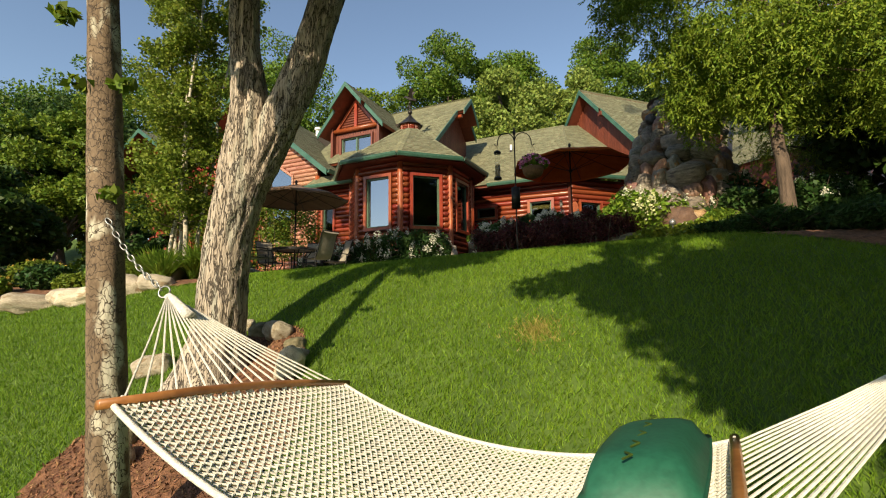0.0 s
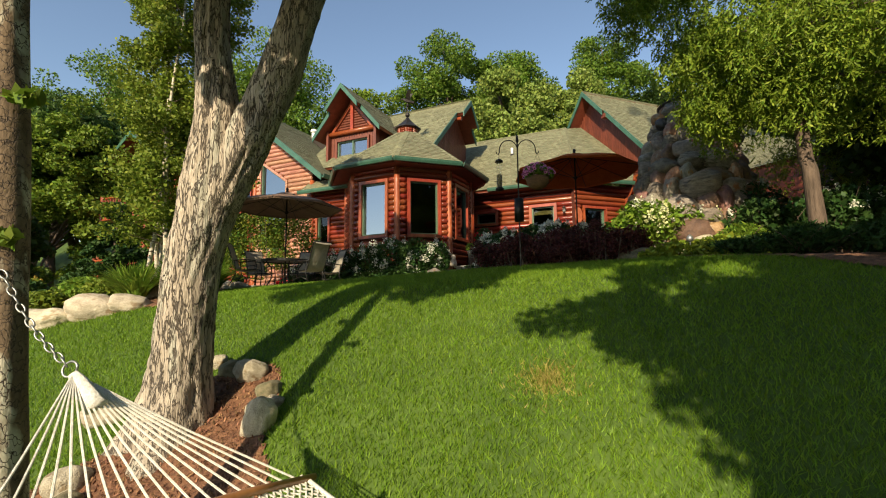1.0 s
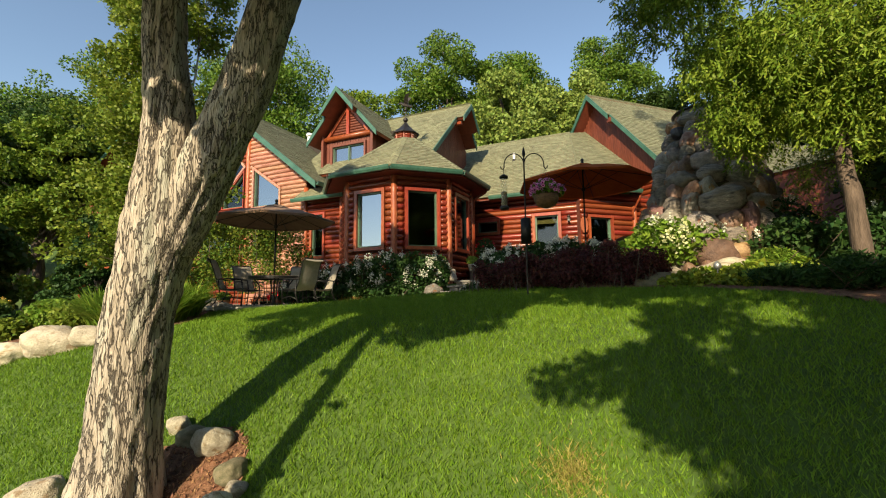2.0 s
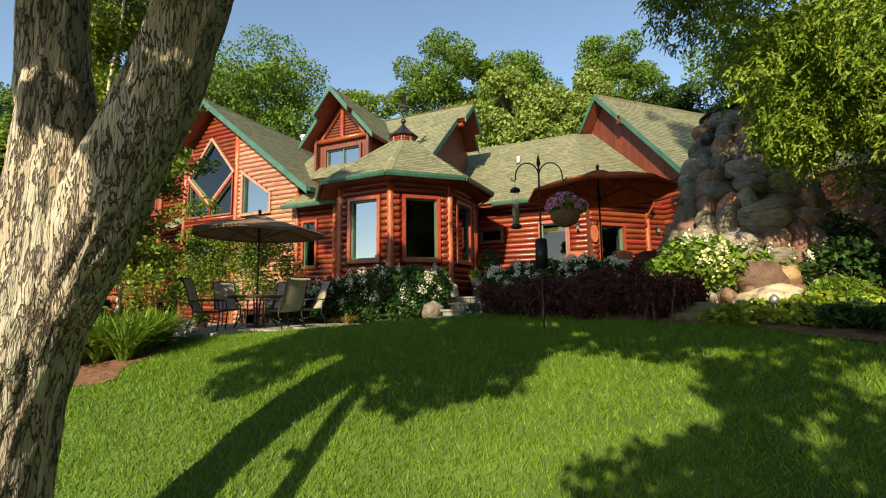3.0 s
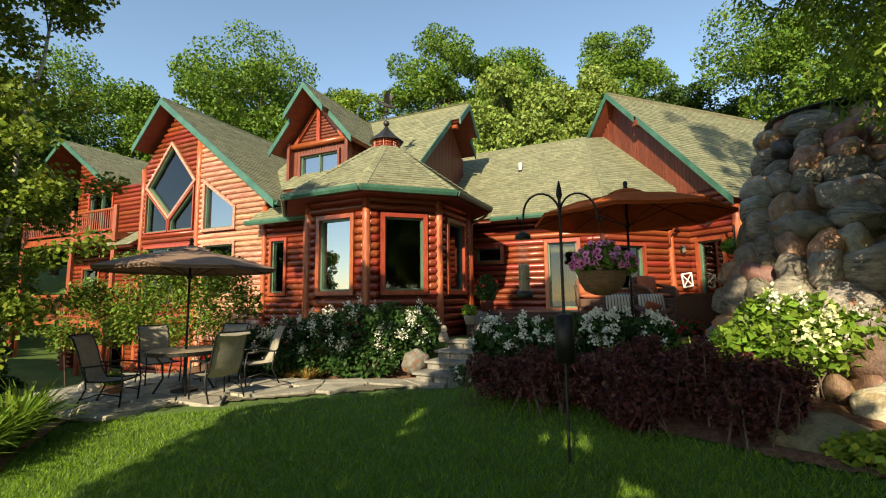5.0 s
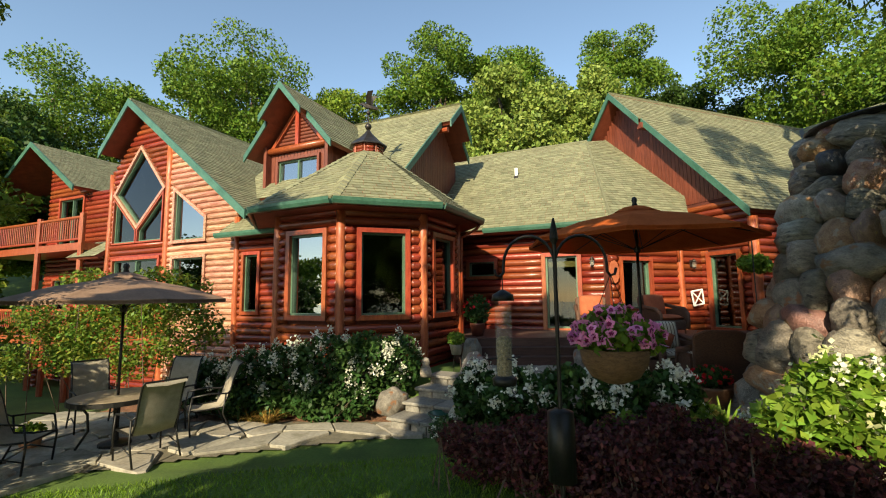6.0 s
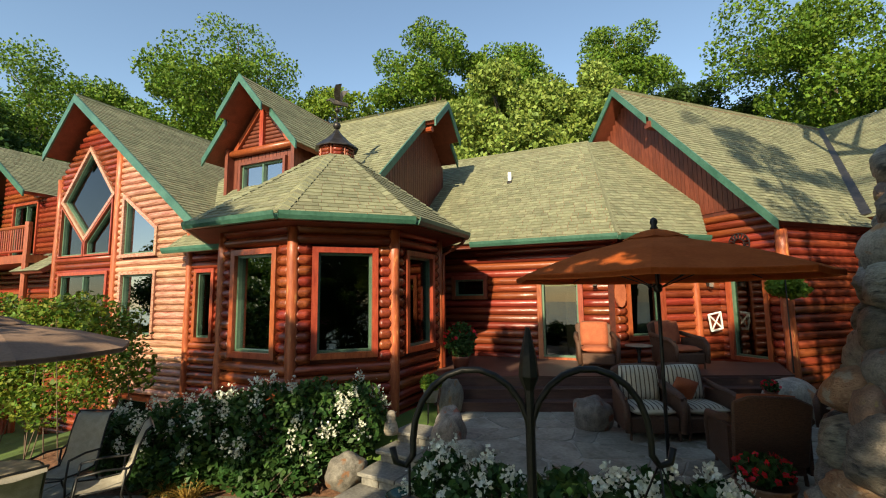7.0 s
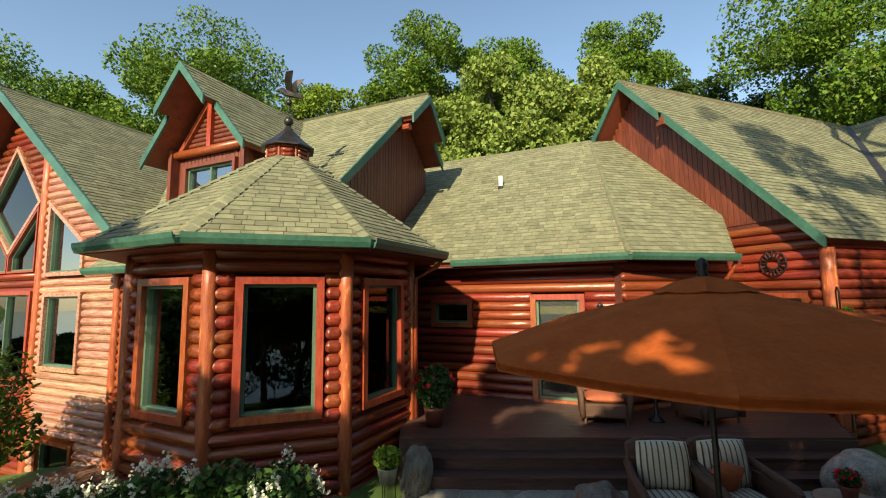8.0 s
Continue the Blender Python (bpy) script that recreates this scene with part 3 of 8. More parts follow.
# left gable wing: front wall on v = 14.75
WL = FA @ Matrix.Translation((0, 14.75, 0))
LG_U, LG_Z = -17.36, 11.12
SLOPE_R, SLOPE_L = (LG_Z - 6.62) / 5.82, 1.06
dia = [(-17.45, 6.72), (-16.12, 7.95), (-17.45, 9.50), (-18.78, 7.95)]
tri_l = [(-18.80, 6.14), (-17.52, 6.14), (-17.52, 6.54), (-18.80, 7.72)]
tri_r = [(-17.38, 6.14), (-16.10, 6.14), (-16.10, 7.72), (-17.38, 6.54)]
pent = [(-15.46, 6.05), (-13.98, 6.05), (-13.98, 6.72), (-15.46, 7.72)]
gap = [(-18.86, 6.08), (-16.04, 6.08), (-16.04, 8.02), (-17.45, 9.66), (-18.86, 8.02)]
lw2 = box_pts(-15.42, -13.95, 3.74, 5.44)
lwd = box_pts(-18.7, -16.2, 3.4, 5.5)
base_w = box_pts(-15.25, -13.90, 0.95, 1.95)
edge_l = lambda z: LG_U - (LG_Z - 0.25 - z) / SLOPE_L + 0.2 if z > 8.6 else -19.1
edge_r = lambda z: LG_U + (LG_Z - 0.25 - z) / SLOPE_R if z > 7.0 else -12.55
ops = [poly_span(grown(gap, 0.02)), poly_span(grown(pent, 0.1)), poly_span(grown(lw2, 0.1)), poly_span(grown(lwd, 0.1)), poly_span(grown(base_w, 0.1))]
log_wall(WL, -19.1, -15.85, 0.0, 10.8, 0.19, ops, edge_l, edge_r, LOG)
# right part in the paler tone, with the sun's glare in its colour
log_wall(WL, -15.85, -12.55, 0.0, 10.8, 0.19, ops, edge_l, edge_r, LOG_GLARE)
window(WL, dia, 0.10, PANE, label="diamond-shaped green-sashed gable window", wood=LOG_GLARE)
window(WL, tri_l, 0.05, PANE, wood=CASING)
window(WL, tri_r, 0.05, PANE, wood=CASING)
window(WL, pent, 0.10, PANE_SKY, label="five-sided window mirroring the sky", wood=LOG_GLARE)
window(WL, lw2, 0.10, PANE_SKY, label="tall window mirroring the lake", wood=LOG_GLARE)
window(WL, lwd, 0.10, PANE, mullions=(-17.45,))
window(WL, base_w, 0.10, PANE)
part("sill_log", Shape().tube([WL @ Vector((-19.1, -0.05, 6.0)), WL @ Vector((-15.9, -0.05, 6.0))], 0.075, 10), CASING, house, smooth=True)
for u, top in ((-15.86, 9.55), (-19.1, 8.75), (-12.52, 6.6)):
    log_post(pa(u, 14.70, -0.1), pa(u, 14.70, top), 0.12 if u == -15.86 else 0.10)
# narrow link wall between the wing and the turret
link_w = box_pts(-12.15, -11.60, 3.72, 5.40)
log_wall(WL, -12.42, -9.2, 0.0, 6.3, 0.19, [poly_span(grown(link_w, 0.1))], material=LOG)
window(WL, link_w, 0.1, PANE)
roof_plane([pa(-12.75, 14.15, 6.02), pa(-9.6, 14.15, 6.02), pa(-9.6, 14.8, 6.55), pa(-12.75, 14.8, 6.55)], seed=41)
gutter(pa(-12.75, 14.15, 6.01), pa(-9.6, 14.15, 6.01), -VA)
# roof of the wing
RAKE = 14.08
e_r, e_l = LG_U + 5.85, LG_U - 1.58
zr, zl = LG_Z - 5.85 * SLOPE_R, LG_Z - 1.58 * SLOPE_L
BACKV = 25.0
roof_plane([pa(e_r, RAKE, zr), pa(e_r, BACKV, zr), pa(LG_U, BACKV, LG_Z), pa(LG_U, RAKE, LG_Z)], seed=42)
roof_plane([pa(e_l, BACKV, zl), pa(e_l, RAKE, zl), pa(LG_U, RAKE, LG_Z), pa(LG_U, BACKV, LG_Z)], seed=43)
board(pa(LG_U, RAKE, LG_Z), pa(e_r, RAKE, zr), 0.24, -VA * 0.05)
board(pa(LG_U, RAKE, LG_Z), pa(e_l, RAKE, zl), 0.24, -VA * 0.05)
gutter(pa(e_r, RAKE, zr), pa(e_r, 15.6, zr), UA)
part("ridge_cap", Shape().tube([pa(LG_U, RAKE, LG_Z + 0.0), pa(LG_U, BACKV, LG_Z + 0.0)], 0.07, 6), SHINGLE_ONE, house)
part("wall", Shape().box((-19.1, 14.9, 0), (-18.95, BACKV, zl + 0.4), FA), BOARD, house)
vent = empty("roof_vent", "white metal flue cap on the ridge", "roof vent", at=pa(-17.2, 20.0, 11))
vent_c = pa(-17.1, 20.0, 0)
part("stack", Shape().lathe([(0.13, 10.7), (0.13, 11.35)], 12, vent_c), WHITE, vent, smooth=True)
part("cap", Shape().lathe([(0.19, 11.33), (0.21, 11.40), (0.17, 11.50), (0.05, 11.53)], 12, vent_c), WHITE, vent, smooth=True)
part("flashing_box", Shape().box((-17.5, 20.3, 10.8), (-16.7, 22.2, 11.28), FA), BOARD, vent)

# dormer
WD = FA @ Matrix.Translation((0, 16.05, 0))
D_U, D_Z = -11.38, 10.93
DS = 2.10 / 1.80
dw = box_pts(-12.20, -10.55, 7.45, 8.66)
part("wall", Shape().box((-12.72, 0.02, 6.6), (-12.30, 0.2, 9.0), WD).box((-10.45, 0.02, 6.6), (-10.02, 0.2, 9.0), WD).box((-12.3, 0.02, 8.76), (-10.45, 0.2, 9.0), WD).box((-12.3, 0.02, 6.6), (-10.45, 0.2, 7.36), WD), BOARD, house)
x = -12.72
while x < -10.1:
    for lo, hi in ((6.6, 9.0),) if (x < -12.35 or x > -10.5) else ((8.78, 9.0), (6.6, 7.34)):
        part("board", Shape().box((x + 0.006, -0.012, lo), (min(x + 0.132, -10.02), 0.02, hi), WD), BOARD, house)
    x += 0.14
window(WD, dw, 0.09, PANE_SKY, mullions=(-11.37,), wood=BOARD)
part("beam", Shape().tube([WD @ Vector((-12.75, -0.10, 9.05)), WD @ Vector((-10.0, -0.10, 9.05))], 0.11, 10), CASING, house, smooth=True)
log_wall(WD, -12.7, -10.05, 9.1, 10.7, 0.12, [], lambda z: D_U - (10.6 - z) / DS, lambda z: D_U + (10.6 - z) / DS, BOARD)
part("king_post", Shape().box((D_U - 0.07, -0.16, 9.1), (D_U + 0.07, -0.04, 10.5), WD), CASING, house)
for sgn in (-1, 1):
    part("brace", Shape().slab([WD @ Vector((D_U + sgn * 1.15, -0.14, 9.14)), WD @ Vector((D_U + sgn * 0.98, -0.14, 9.14)), WD @ Vector((D_U + sgn * 0.02, -0.14, 10.28)), WD @ Vector((D_U + sgn * 0.02, -0.14, 10.48))], VA * 0.1), CASING, house)
    e = D_U + sgn * 1.80
    k = D_U + sgn * 0.86
    ze, zk = D_Z - 1.80 * DS, D_Z - 0.86 * DS
    fr, fl2 = 15.10, 15.42
    a, b = (pa(e, fl2, ze), pa(e, 23.0, ze)) if sgn > 0 else (pa(e, 23.0, ze), pa(e, fl2, ze))
    c, d = (pa(k, 23.0, zk), pa(k, fl2, zk)) if sgn > 0 else (pa(k, fl2, zk), pa(k, 23.0, zk))
    roof_plane([a, b, c, d], seed=50 + sgn)
    a, b = (pa(k, fr, zk), pa(k, 23.0, zk)) if sgn > 0 else (pa(k, 23.0, zk), pa(k, fr, zk))
    c, d = (pa(D_U, 23.0, D_Z), pa(D_U, fr, D_Z)) if sgn > 0 else (pa(D_U, fr, D_Z), pa(D_U, 23.0, D_Z))
    roof_plane([a, b, c, d], seed=52 + sgn)
    board(pa(D_U, fr, D_Z), pa(k, fr, zk), 0.20, -VA * 0.05)
    board(pa(k - sgn * 0.02, fl2, zk), pa(e, fl2, ze), 0.20, -VA * 0.05)
    part("wall", Shape().box((-12.72 if sgn < 0 else -10.14, 15.8, 6.6), (-12.6 if sgn < 0 else -10.02, 20.0, 9.2), FA), BOARD, house)

# cross gable that looks over the deck
MG_V, MG_Z, MGU = 19.25, 10.92, -6.88
MS = (MG_Z - 7.40) / 3.85
for sgn, run in ((-1, 3.95), (1, 1.60)):
    e, ze = MG_V + sgn * run, MG_Z - run * MS
    k, zk = MG_V + sgn * 1.0, MG_Z - 1.0 * MS
    i, far = MGU - 0.35, -14.0
    if sgn < 0:
        roof_plane([pa(far, e, ze), pa(i, e, ze), pa(i, k, zk), pa(far, k, zk)], seed=60)
        roof_plane([pa(far, k, zk), pa(MGU, k, zk), pa(MGU, MG_V, MG_Z), pa(far, MG_V, MG_Z)], seed=61)
    else:
        roof_plane([pa(i, e, ze), pa(far, e, ze), pa(far, k, zk), pa(i, k, zk)], seed=62)
        roof_plane([pa(MGU, k, zk), pa(far, k, zk), pa(far, MG_V, MG_Z), pa(MGU, MG_V, MG_Z)], seed=63)
    board(pa(MGU, MG_V, MG_Z), pa(MGU, k, zk), 0.2, UA * 0.05)
    board(pa(i, k, zk), pa(i, e, ze), 0.2, UA * 0.05)
part("ridge_cap", Shape().tube([pa(MGU, MG_V, MG_Z), pa(-14.0, MG_V, MG_Z)], 0.06, 6), SHINGLE_ONE, house)
WM = frame_of(VA, -UA, pa(-7.75, 0, 0))
gable = part("wall", Shape().slab([WM @ Vector(q) for q in ((15.7, 0.03, 5.5), (20.7, 0.03, 5.5), (20.7, 0.03, 9.35), (MG_V, 0.03, 10.7), (15.7, 0.03, 7.45))], -UA * 0.15), BOARD, house, "dark red-brown board gable wall")
y = 15.7
while y < 20.66:
    part("board", Shape().box((y + 0.006, -0.01, 5.5), (y + 0.134, 0.028, MG_Z - 0.27 - max(abs(y - MG_V), abs(y + 0.14 - MG_V)) * MS), WM), BOARD, gable)
    y += 0.14
part("beam", Shape().tube([pa(-7.0, MG_V - 0.9, 9.75), pa(-7.8, MG_V - 0.9, 9.75)], 0.09, 8), CASING, house)

# wing behind the deck: mid wall on v = 18.4, then on VB = 14.3
WMID = FA @ Matrix.Translation((0, 18.4, 0))
sw = box_pts(-6.30, -5.45, 4.72, 5.17)
door = box_pts(-3.86, -2.95, 3.14, 5.24)
log_wall(WMID, -7.6, -2.0, 2.4, 6.1, 0.2, [poly_span(grown(sw, 0.1)), poly_span(grown(door, 0.12))])
window(WMID, sw, 0.10, PANE)
window(WMID, door, 0.12, PANE, kind="glass_door", label="glass patio door with a sage-green frame")
part("roller_blind", Shape().box((-3.82, 0.075, 4.93), (-2.99, 0.10, 5.10), WMID), surface("straw_blind", (0.42, 0.31, 0.10), (0.55, 0.42, 0.16), 8, 0.8, 0.1), house, "straw-yellow rolled blind inside the door")
log_post(pa(-2.02, 18.36, 2.9), pa(-2.02, 18.36, 6.05), 0.11)
WB = FB @ Matrix.Translation((0, 14.3, 0))
bw = box_pts(11.75, 12.75, 3.7, 5.05)
log_wall(WB, 11.35, 15.0, 2.4, 6.1, 0.2, [poly_span(grown(bw, 0.1))])
window(WB, bw, 0.10, PANE)
log_post(pb(13.95, 14.22, 2.9), pb(13.95, 14.22, 5.6), 0.10)
MIDS = 0.82
EV, EZ = 17.75, 6.12
RV = EV + 4.75
RZ = EZ + 4.75 * MIDS
HIPA, HIPR = pa(-1.92, EV, EZ), pa(-2.93, RV, RZ)
roof_plane([pa(-7.2, EV, EZ), HIPA, HIPR, pa(-10.2, RV, RZ)], seed=70)
EB = 13.62
HB2 = pb(13.75, EB, EZ)
hip_dir = VB * 3.2 + Vector((0, 0, 3.2 * MIDS))
roof_plane([HIPA, HB2, pb(14.92, EB + 1.2, EZ + 1.2 * MIDS), pb(14.92, EB + 4.7, EZ + 4.7 * MIDS), HIPR], seed=71)
roof_plane([pa(-2.93, RV, RZ), pa(-10.2, RV, RZ), pa(-10.2, RV - 0.01 + 5, RZ - 4), pa(-2.93, RV + 5, RZ - 4)], seed=72)
gutter(pa(-5.6, EV, EZ), HIPA, -VA)
gutter(HIPA, HB2, -VB)
part("ridge_cap", Shape().tube([pa(-10.0, RV, RZ + 0.0), HIPR], 0.07, 6).tube([HIPR, HIPA + Vector((0, 0, 0.02))], 0.05, 6), SHINGLE_ONE, house)
part("soffit", Shape().slab([pa(-7.2, EV + 0.02, EZ - 0.14), pa(-1.95, EV + 0.02, EZ - 0.14), pa(-1.95, 18.45, EZ - 0.14), pa(-7.2, 18.45, EZ - 0.14)], (0, 0, 0.03)), SOFFIT, house)
pipe = pa(-5.25, 20.55, 0)
rv = empty("vent_pipe", "white plumbing vent pipe on the shingles", "vent pipe", at=pa(-5.25, 20.55, 8.3))
part("pipe", Shape().lathe([(0.06, 8.2), (0.06, 8.75), (0.045, 8.75), (0.045, 8.5)], 10, pipe), WHITE, rv, smooth=True)
part("boot", Shape().lathe([(0.13, 8.3), (0.07, 8.46)], 10, pipe), COPPER, rv)

# right gable wing: gable wall on UB = 14.9 that looks over the deck
WR = frame_of(-VB, UB, pb(14.9, 0, 0))
RG_V, RG_Z, RGU = 17.2, 11.68, 14.33
RS = (RG_Z - 6.36) / (RG_V - 12.38)
rdoor = box_pts(-13.92, -13.08, 3.12, 5.22)
log_wall(WR, -15.2, -12.62, 2.4, 6.9, 0.2, [poly_span(grown(rdoor, 0.11))], None, lambda z: -RG_V + (RG_Z - 0.25 - z) / RS)
window(WR, rdoor, 0.11, PANE, kind="glass_door", label="glass patio door with a sage-green frame")
bd = Shape()
y = -20.0
while y < -12.9:
    top = RG_Z - 0.25 - abs(y + 0.06 + RG_V) * RS
    if top > 6.95:
        part("board", Shape().box((y + 0.006, -0.02, 6.9), (y + 0.134, 0.1, top), WR), BOARD, house)
    y += 0.14
# Brighter strip along the roof junction, standing for sunlight on the wall.
part("belt_log", Shape().tube([WR @ Vector((-17.9, -0.10, 9.85)), WR @ Vector((-14.6, -0.10, 6.55))], 0.10, 10), CASING, house, smooth=True)
log_post(pb(14.86, 12.60, 2.3), pb(14.86, 12.60, 6.2), 0.13)
FARU = 25.5
for sgn, run in ((-1, RG_V - 12.38), (1, 3.0)):
    e, ze = RG_V + sgn * run, RG_Z - run * RS
    k, zk = RG_V + sgn * 1.35, RG_Z - 1.35 * RS
    i = RGU + 0.14
    if sgn < 0:
        roof_plane([pb(i, e, ze), pb(FARU, e, ze), pb(FARU, k, zk), pb(i, k, zk)], seed=80)
        roof_plane([pb(RGU, k, zk), pb(FARU, k, zk), pb(FARU, RG_V, RG_Z), pb(RGU, RG_V, RG_Z)], seed=81)
    else:
        roof_plane([pb(FARU, e, ze), pb(i, e, ze), pb(i, k, zk), pb(FARU, k, zk)], seed=82)
        roof_plane([pb(FARU, k, zk), pb(RGU, k, zk), pb(RGU, RG_V, RG_Z), pb(FARU, RG_V, RG_Z)], seed=83)
    board(pb(RGU, RG_V, RG_Z), pb(RGU, k, zk), 0.22, -UB * 0.05)
    board(pb(i, k, zk), pb(i, e, ze), 0.22, -UB * 0.05)
    part("beam", Shape().box((-(k) - 0.10, -0.55, zk - 0.36), (-(k) + 0.10, 0.1, zk - 0.16), WR), BOARD, house)
part("ridge_cap", Shape().tube([pb(RGU, RG_V, RG_Z), pb(FARU, RG_V, RG_Z)], 0.07, 6), SHINGLE_ONE, house)
WRF = FB @ Matrix.Translation((0, 12.62, 0))
log_wall(WRF, 14.9, 18.6, 2.0, 6.5, 0.2, [])
# projecting wing at the far right: its roof rises from the valley
roof_plane([pb(18.5, 12.7, 6.7), pb(18.5, 8.0, 6.7), pb(25.5, 8.0, 11.68), pb(25.5, 17.2, 11.68)], seed=84)
part("valley", Shape().slab([pb(18.35, 12.75, 6.74), pb(18.65, 12.6, 6.80), pb(25.65, 17.15, 11.76), pb(25.35, 17.3, 11.72)], (0, 0, 0.02)), COPPER, house)
part("wall", Shape().box((18.6, 8.3, 1.5), (18.8, 12.62, 6.7), FB).box((18.8, 8.3, 1.5), (25, 8.5, 6.7), FB), BOARD, house)

# far left wing with its balcony
WF = FA @ Matrix.Translation((0, 16.0, 0))
fd = box_pts(-25.2, -23.4, 6.55, 8.62)
log_wall(WF, -26.2, -19.0, -0.6, 11.0, 0.2, [poly_span(grown(fd, 0.1)), rect(-25.4, -24.0, 3.0, 5.1), rect(-23.2, -21.8, 0.0, 2.0)], lambda z: -26.4 + max(0, z - 9.0) * 0.0, lambda z: -26.5 + (11.2 - z) / 0.66 if z > 8.8 else -19.0)
window(WF, fd, 0.1, PANE, mullions=(-24.3,), kind="glass_door", label="sliding glass door onto the balcony")
window(WF, box_pts(-25.3, -24.1, 3.1, 5.0), 0.1, PANE)
window(WF, box_pts(-23.1, -21.9, 0.1, 1.9), 0.1, PANE)
for sgn in (-1, 1):
    pk, e = -26.55, -26.55 + sgn * 3.75
    ze = 11.37 - 3.75 * 0.655
    if sgn > 0:
        roof_plane([pa(e, 15.2, ze), pa(e, 23, ze), pa(pk, 23, 11.37), pa(pk, 15.2, 11.37)], seed=90)
    else:
        roof_plane([pa(e, 23, ze), pa(e, 15.2, ze), pa(pk, 15.2, 11.37), pa(pk, 23, 11.37)], seed=91)
    board(pa(pk, 15.2, 11.37), pa(e, 15.2, ze), 0.22, -VA * 0.05)
roof_plane([pa(-21.0, 14.3, 5.72), pa(-19.1, 14.3, 5.72), pa(-19.1, 15.2, 6.35), pa(-21.0, 15.2, 6.35)], seed=92)
log_wall(FA @ Matrix.Translation((0, 14.9, 0)), -24.6, -23.7, -0.6, 2.4, 0.2, [])


def balcony(u0, u1, v0, z, posts):
    """A timber balcony with a railing of upright rails."""
    bal = empty("balcony", "red-stained timber balcony with upright railing")
    bal.location = pa((u0 + u1) / 2, v0, z)
    linked(bal, house)
    part("platform", Shape().box((u0, v0, z - 0.28), (u1, 16.0, z), FA), CASING, bal)
    part("top_rail", Shape().tube([pa(u0, v0 + 0.05, z + 0.98), pa(u1, v0 + 0.05, z + 0.98)], 0.06, 8), CASING, bal)
    part("bottom_rail", Shape().tube([pa(u0, v0 + 0.05, z + 0.14), pa(u1, v0 + 0.05, z + 0.14)], 0.045, 8), CASING, bal)
    for u in posts:
        part("post", Shape().tube([pa(u, v0 + 0.05, -0.6), pa(u, v0 + 0.05, z + 1.12)], 0.10, 8), CASING, bal)
    u = u0 + 0.12
    while u < u1:
        part("baluster", Shape().tube([pa(u, v0 + 0.05, z + 0.14), pa(u, v0 + 0.05, z + 0.98)], 0.024, 5), CASING, bal)
        u += 0.15


balcony(-27.5, -20.3, 14.4, 6.28, (-27.4, -23.4, -20.4))
balcony(-27.5, -20.3, 14.2, 2.75, (-27.4, -22.0, -20.4))

# rooms behind the glass; their near-black colour holds the indoor shade
part("room", Shape().box((-18.9, 14.96, 0.2), (-12.6, 19.0, 0.3), FA).box((-18.9, 19.0, 0.2), (-12.6, 19.1, 10.4), FA).box((-12.6, 15.0, 0.2), (-12.5, 19.0, 6.3), FA).box((-18.9, 15.0, 3.0), (-12.6, 19.0, 3.1), FA), ROOM_DARK, house)
part("room", Shape().lathe([(2.2, 2.9), (2.2, 2.95)], 8, TC).box((-9.5, 17.4, 2.9), (-6.5, 17.5, 6.0), FA).lathe([(2.2, 6.0), (2.2, 6.05)], 8, TC), ROOM_DARK, house)
part("room", Shape().box((-7.4, 18.6, 2.95), (-2.2, 23.0, 3.05), FA).box((-7.4, 22.0, 3.0), (-2.2, 22.1, 6.0), FA).box((-7.4, 18.6, 6.0), (-2.2, 22.0, 6.05), FA).box((-2.2, 18.9, 3), (-2.1, 22, 6), FA), ROOM_DARK, house)
part("room", Shape().box((-13.0, 17.5, 6.8), (-9.9, 17.6, 9.6), FA).box((15.1, 12.9, 3.0), (18.4, 16, 3.06), FB).box((17.0, 12.9, 3.0), (17.1, 16, 6.2), FB).box((11.4, 16.2, 3.0), (14.8, 16.3, 6.0), FB).box((15.0, 12.8, 6.2), (18, 16, 6.3), FB), ROOM_DARK, house)
part("room", Shape().box((-27, 18.4, 0), (-19.2, 18.5, 9.0), FA).box((-26, 16.2, 6.2), (-19.2, 18.4, 6.3), FA).box((-26, 16.2, 2.6), (-19.2, 18.4, 2.7), FA), ROOM_DARK, house)
# solid unseen blocks, added to close the view through the house
part("room", Shape().box((-12.4, 17.3, 0.0), (-7.9, 24.0, 6.4), FA), ROOM_DARK, house)
part("room", Shape().box((-12.4, 15.1, 0.0), (-10.5, 17.3, 6.2), FA), ROOM_DARK, house)

# ---- plants ----
def leaf_mat(name, dark, light, through=0.25, vary=0.3, hue=0.02, rough=0.5):
    return surface(name, dark, light, 1.2, rough, 0, vary=vary, fine=4, space="World", island=True, hue=hue, through=through, spec=0.18)


LEAF_OAK = leaf_mat("oak_leaf", (0.058, 0.116, 0.013), (0.148, 0.235, 0.028))
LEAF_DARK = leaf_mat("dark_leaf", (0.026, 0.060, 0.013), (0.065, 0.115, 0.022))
LEAF_GOLD = leaf_mat("pale_leaf", (0.125, 0.185, 0.030), (0.275, 0.35, 0.080))
LEAF_LIME = leaf_mat("lime_leaf", (0.085, 0.15, 0.015), (0.19, 0.26, 0.030))
LEAF_BIRCH = leaf_mat("birch_leaf", (0.095, 0.150, 0.016), (0.25, 0.31, 0.045), 0.35)
LEAF_CEDAR = leaf_mat("cedar_spray", (0.082, 0.155, 0.014), (0.285, 0.375, 0.046), 0.28)
LEAF_MAPLE = leaf_mat("serviceberry_leaf", (0.075, 0.135, 0.018), (0.19, 0.25, 0.035), hue=0.05)
LEAF_HYD = leaf_mat("hydrangea_leaf", (0.021, 0.055, 0.013), (0.052, 0.108, 0.026), 0.12)
LEAF_BARB = leaf_mat("barberry_leaf", (0.040, 0.013, 0.013), (0.165, 0.052, 0.045), vary=0.55, hue=0.03)
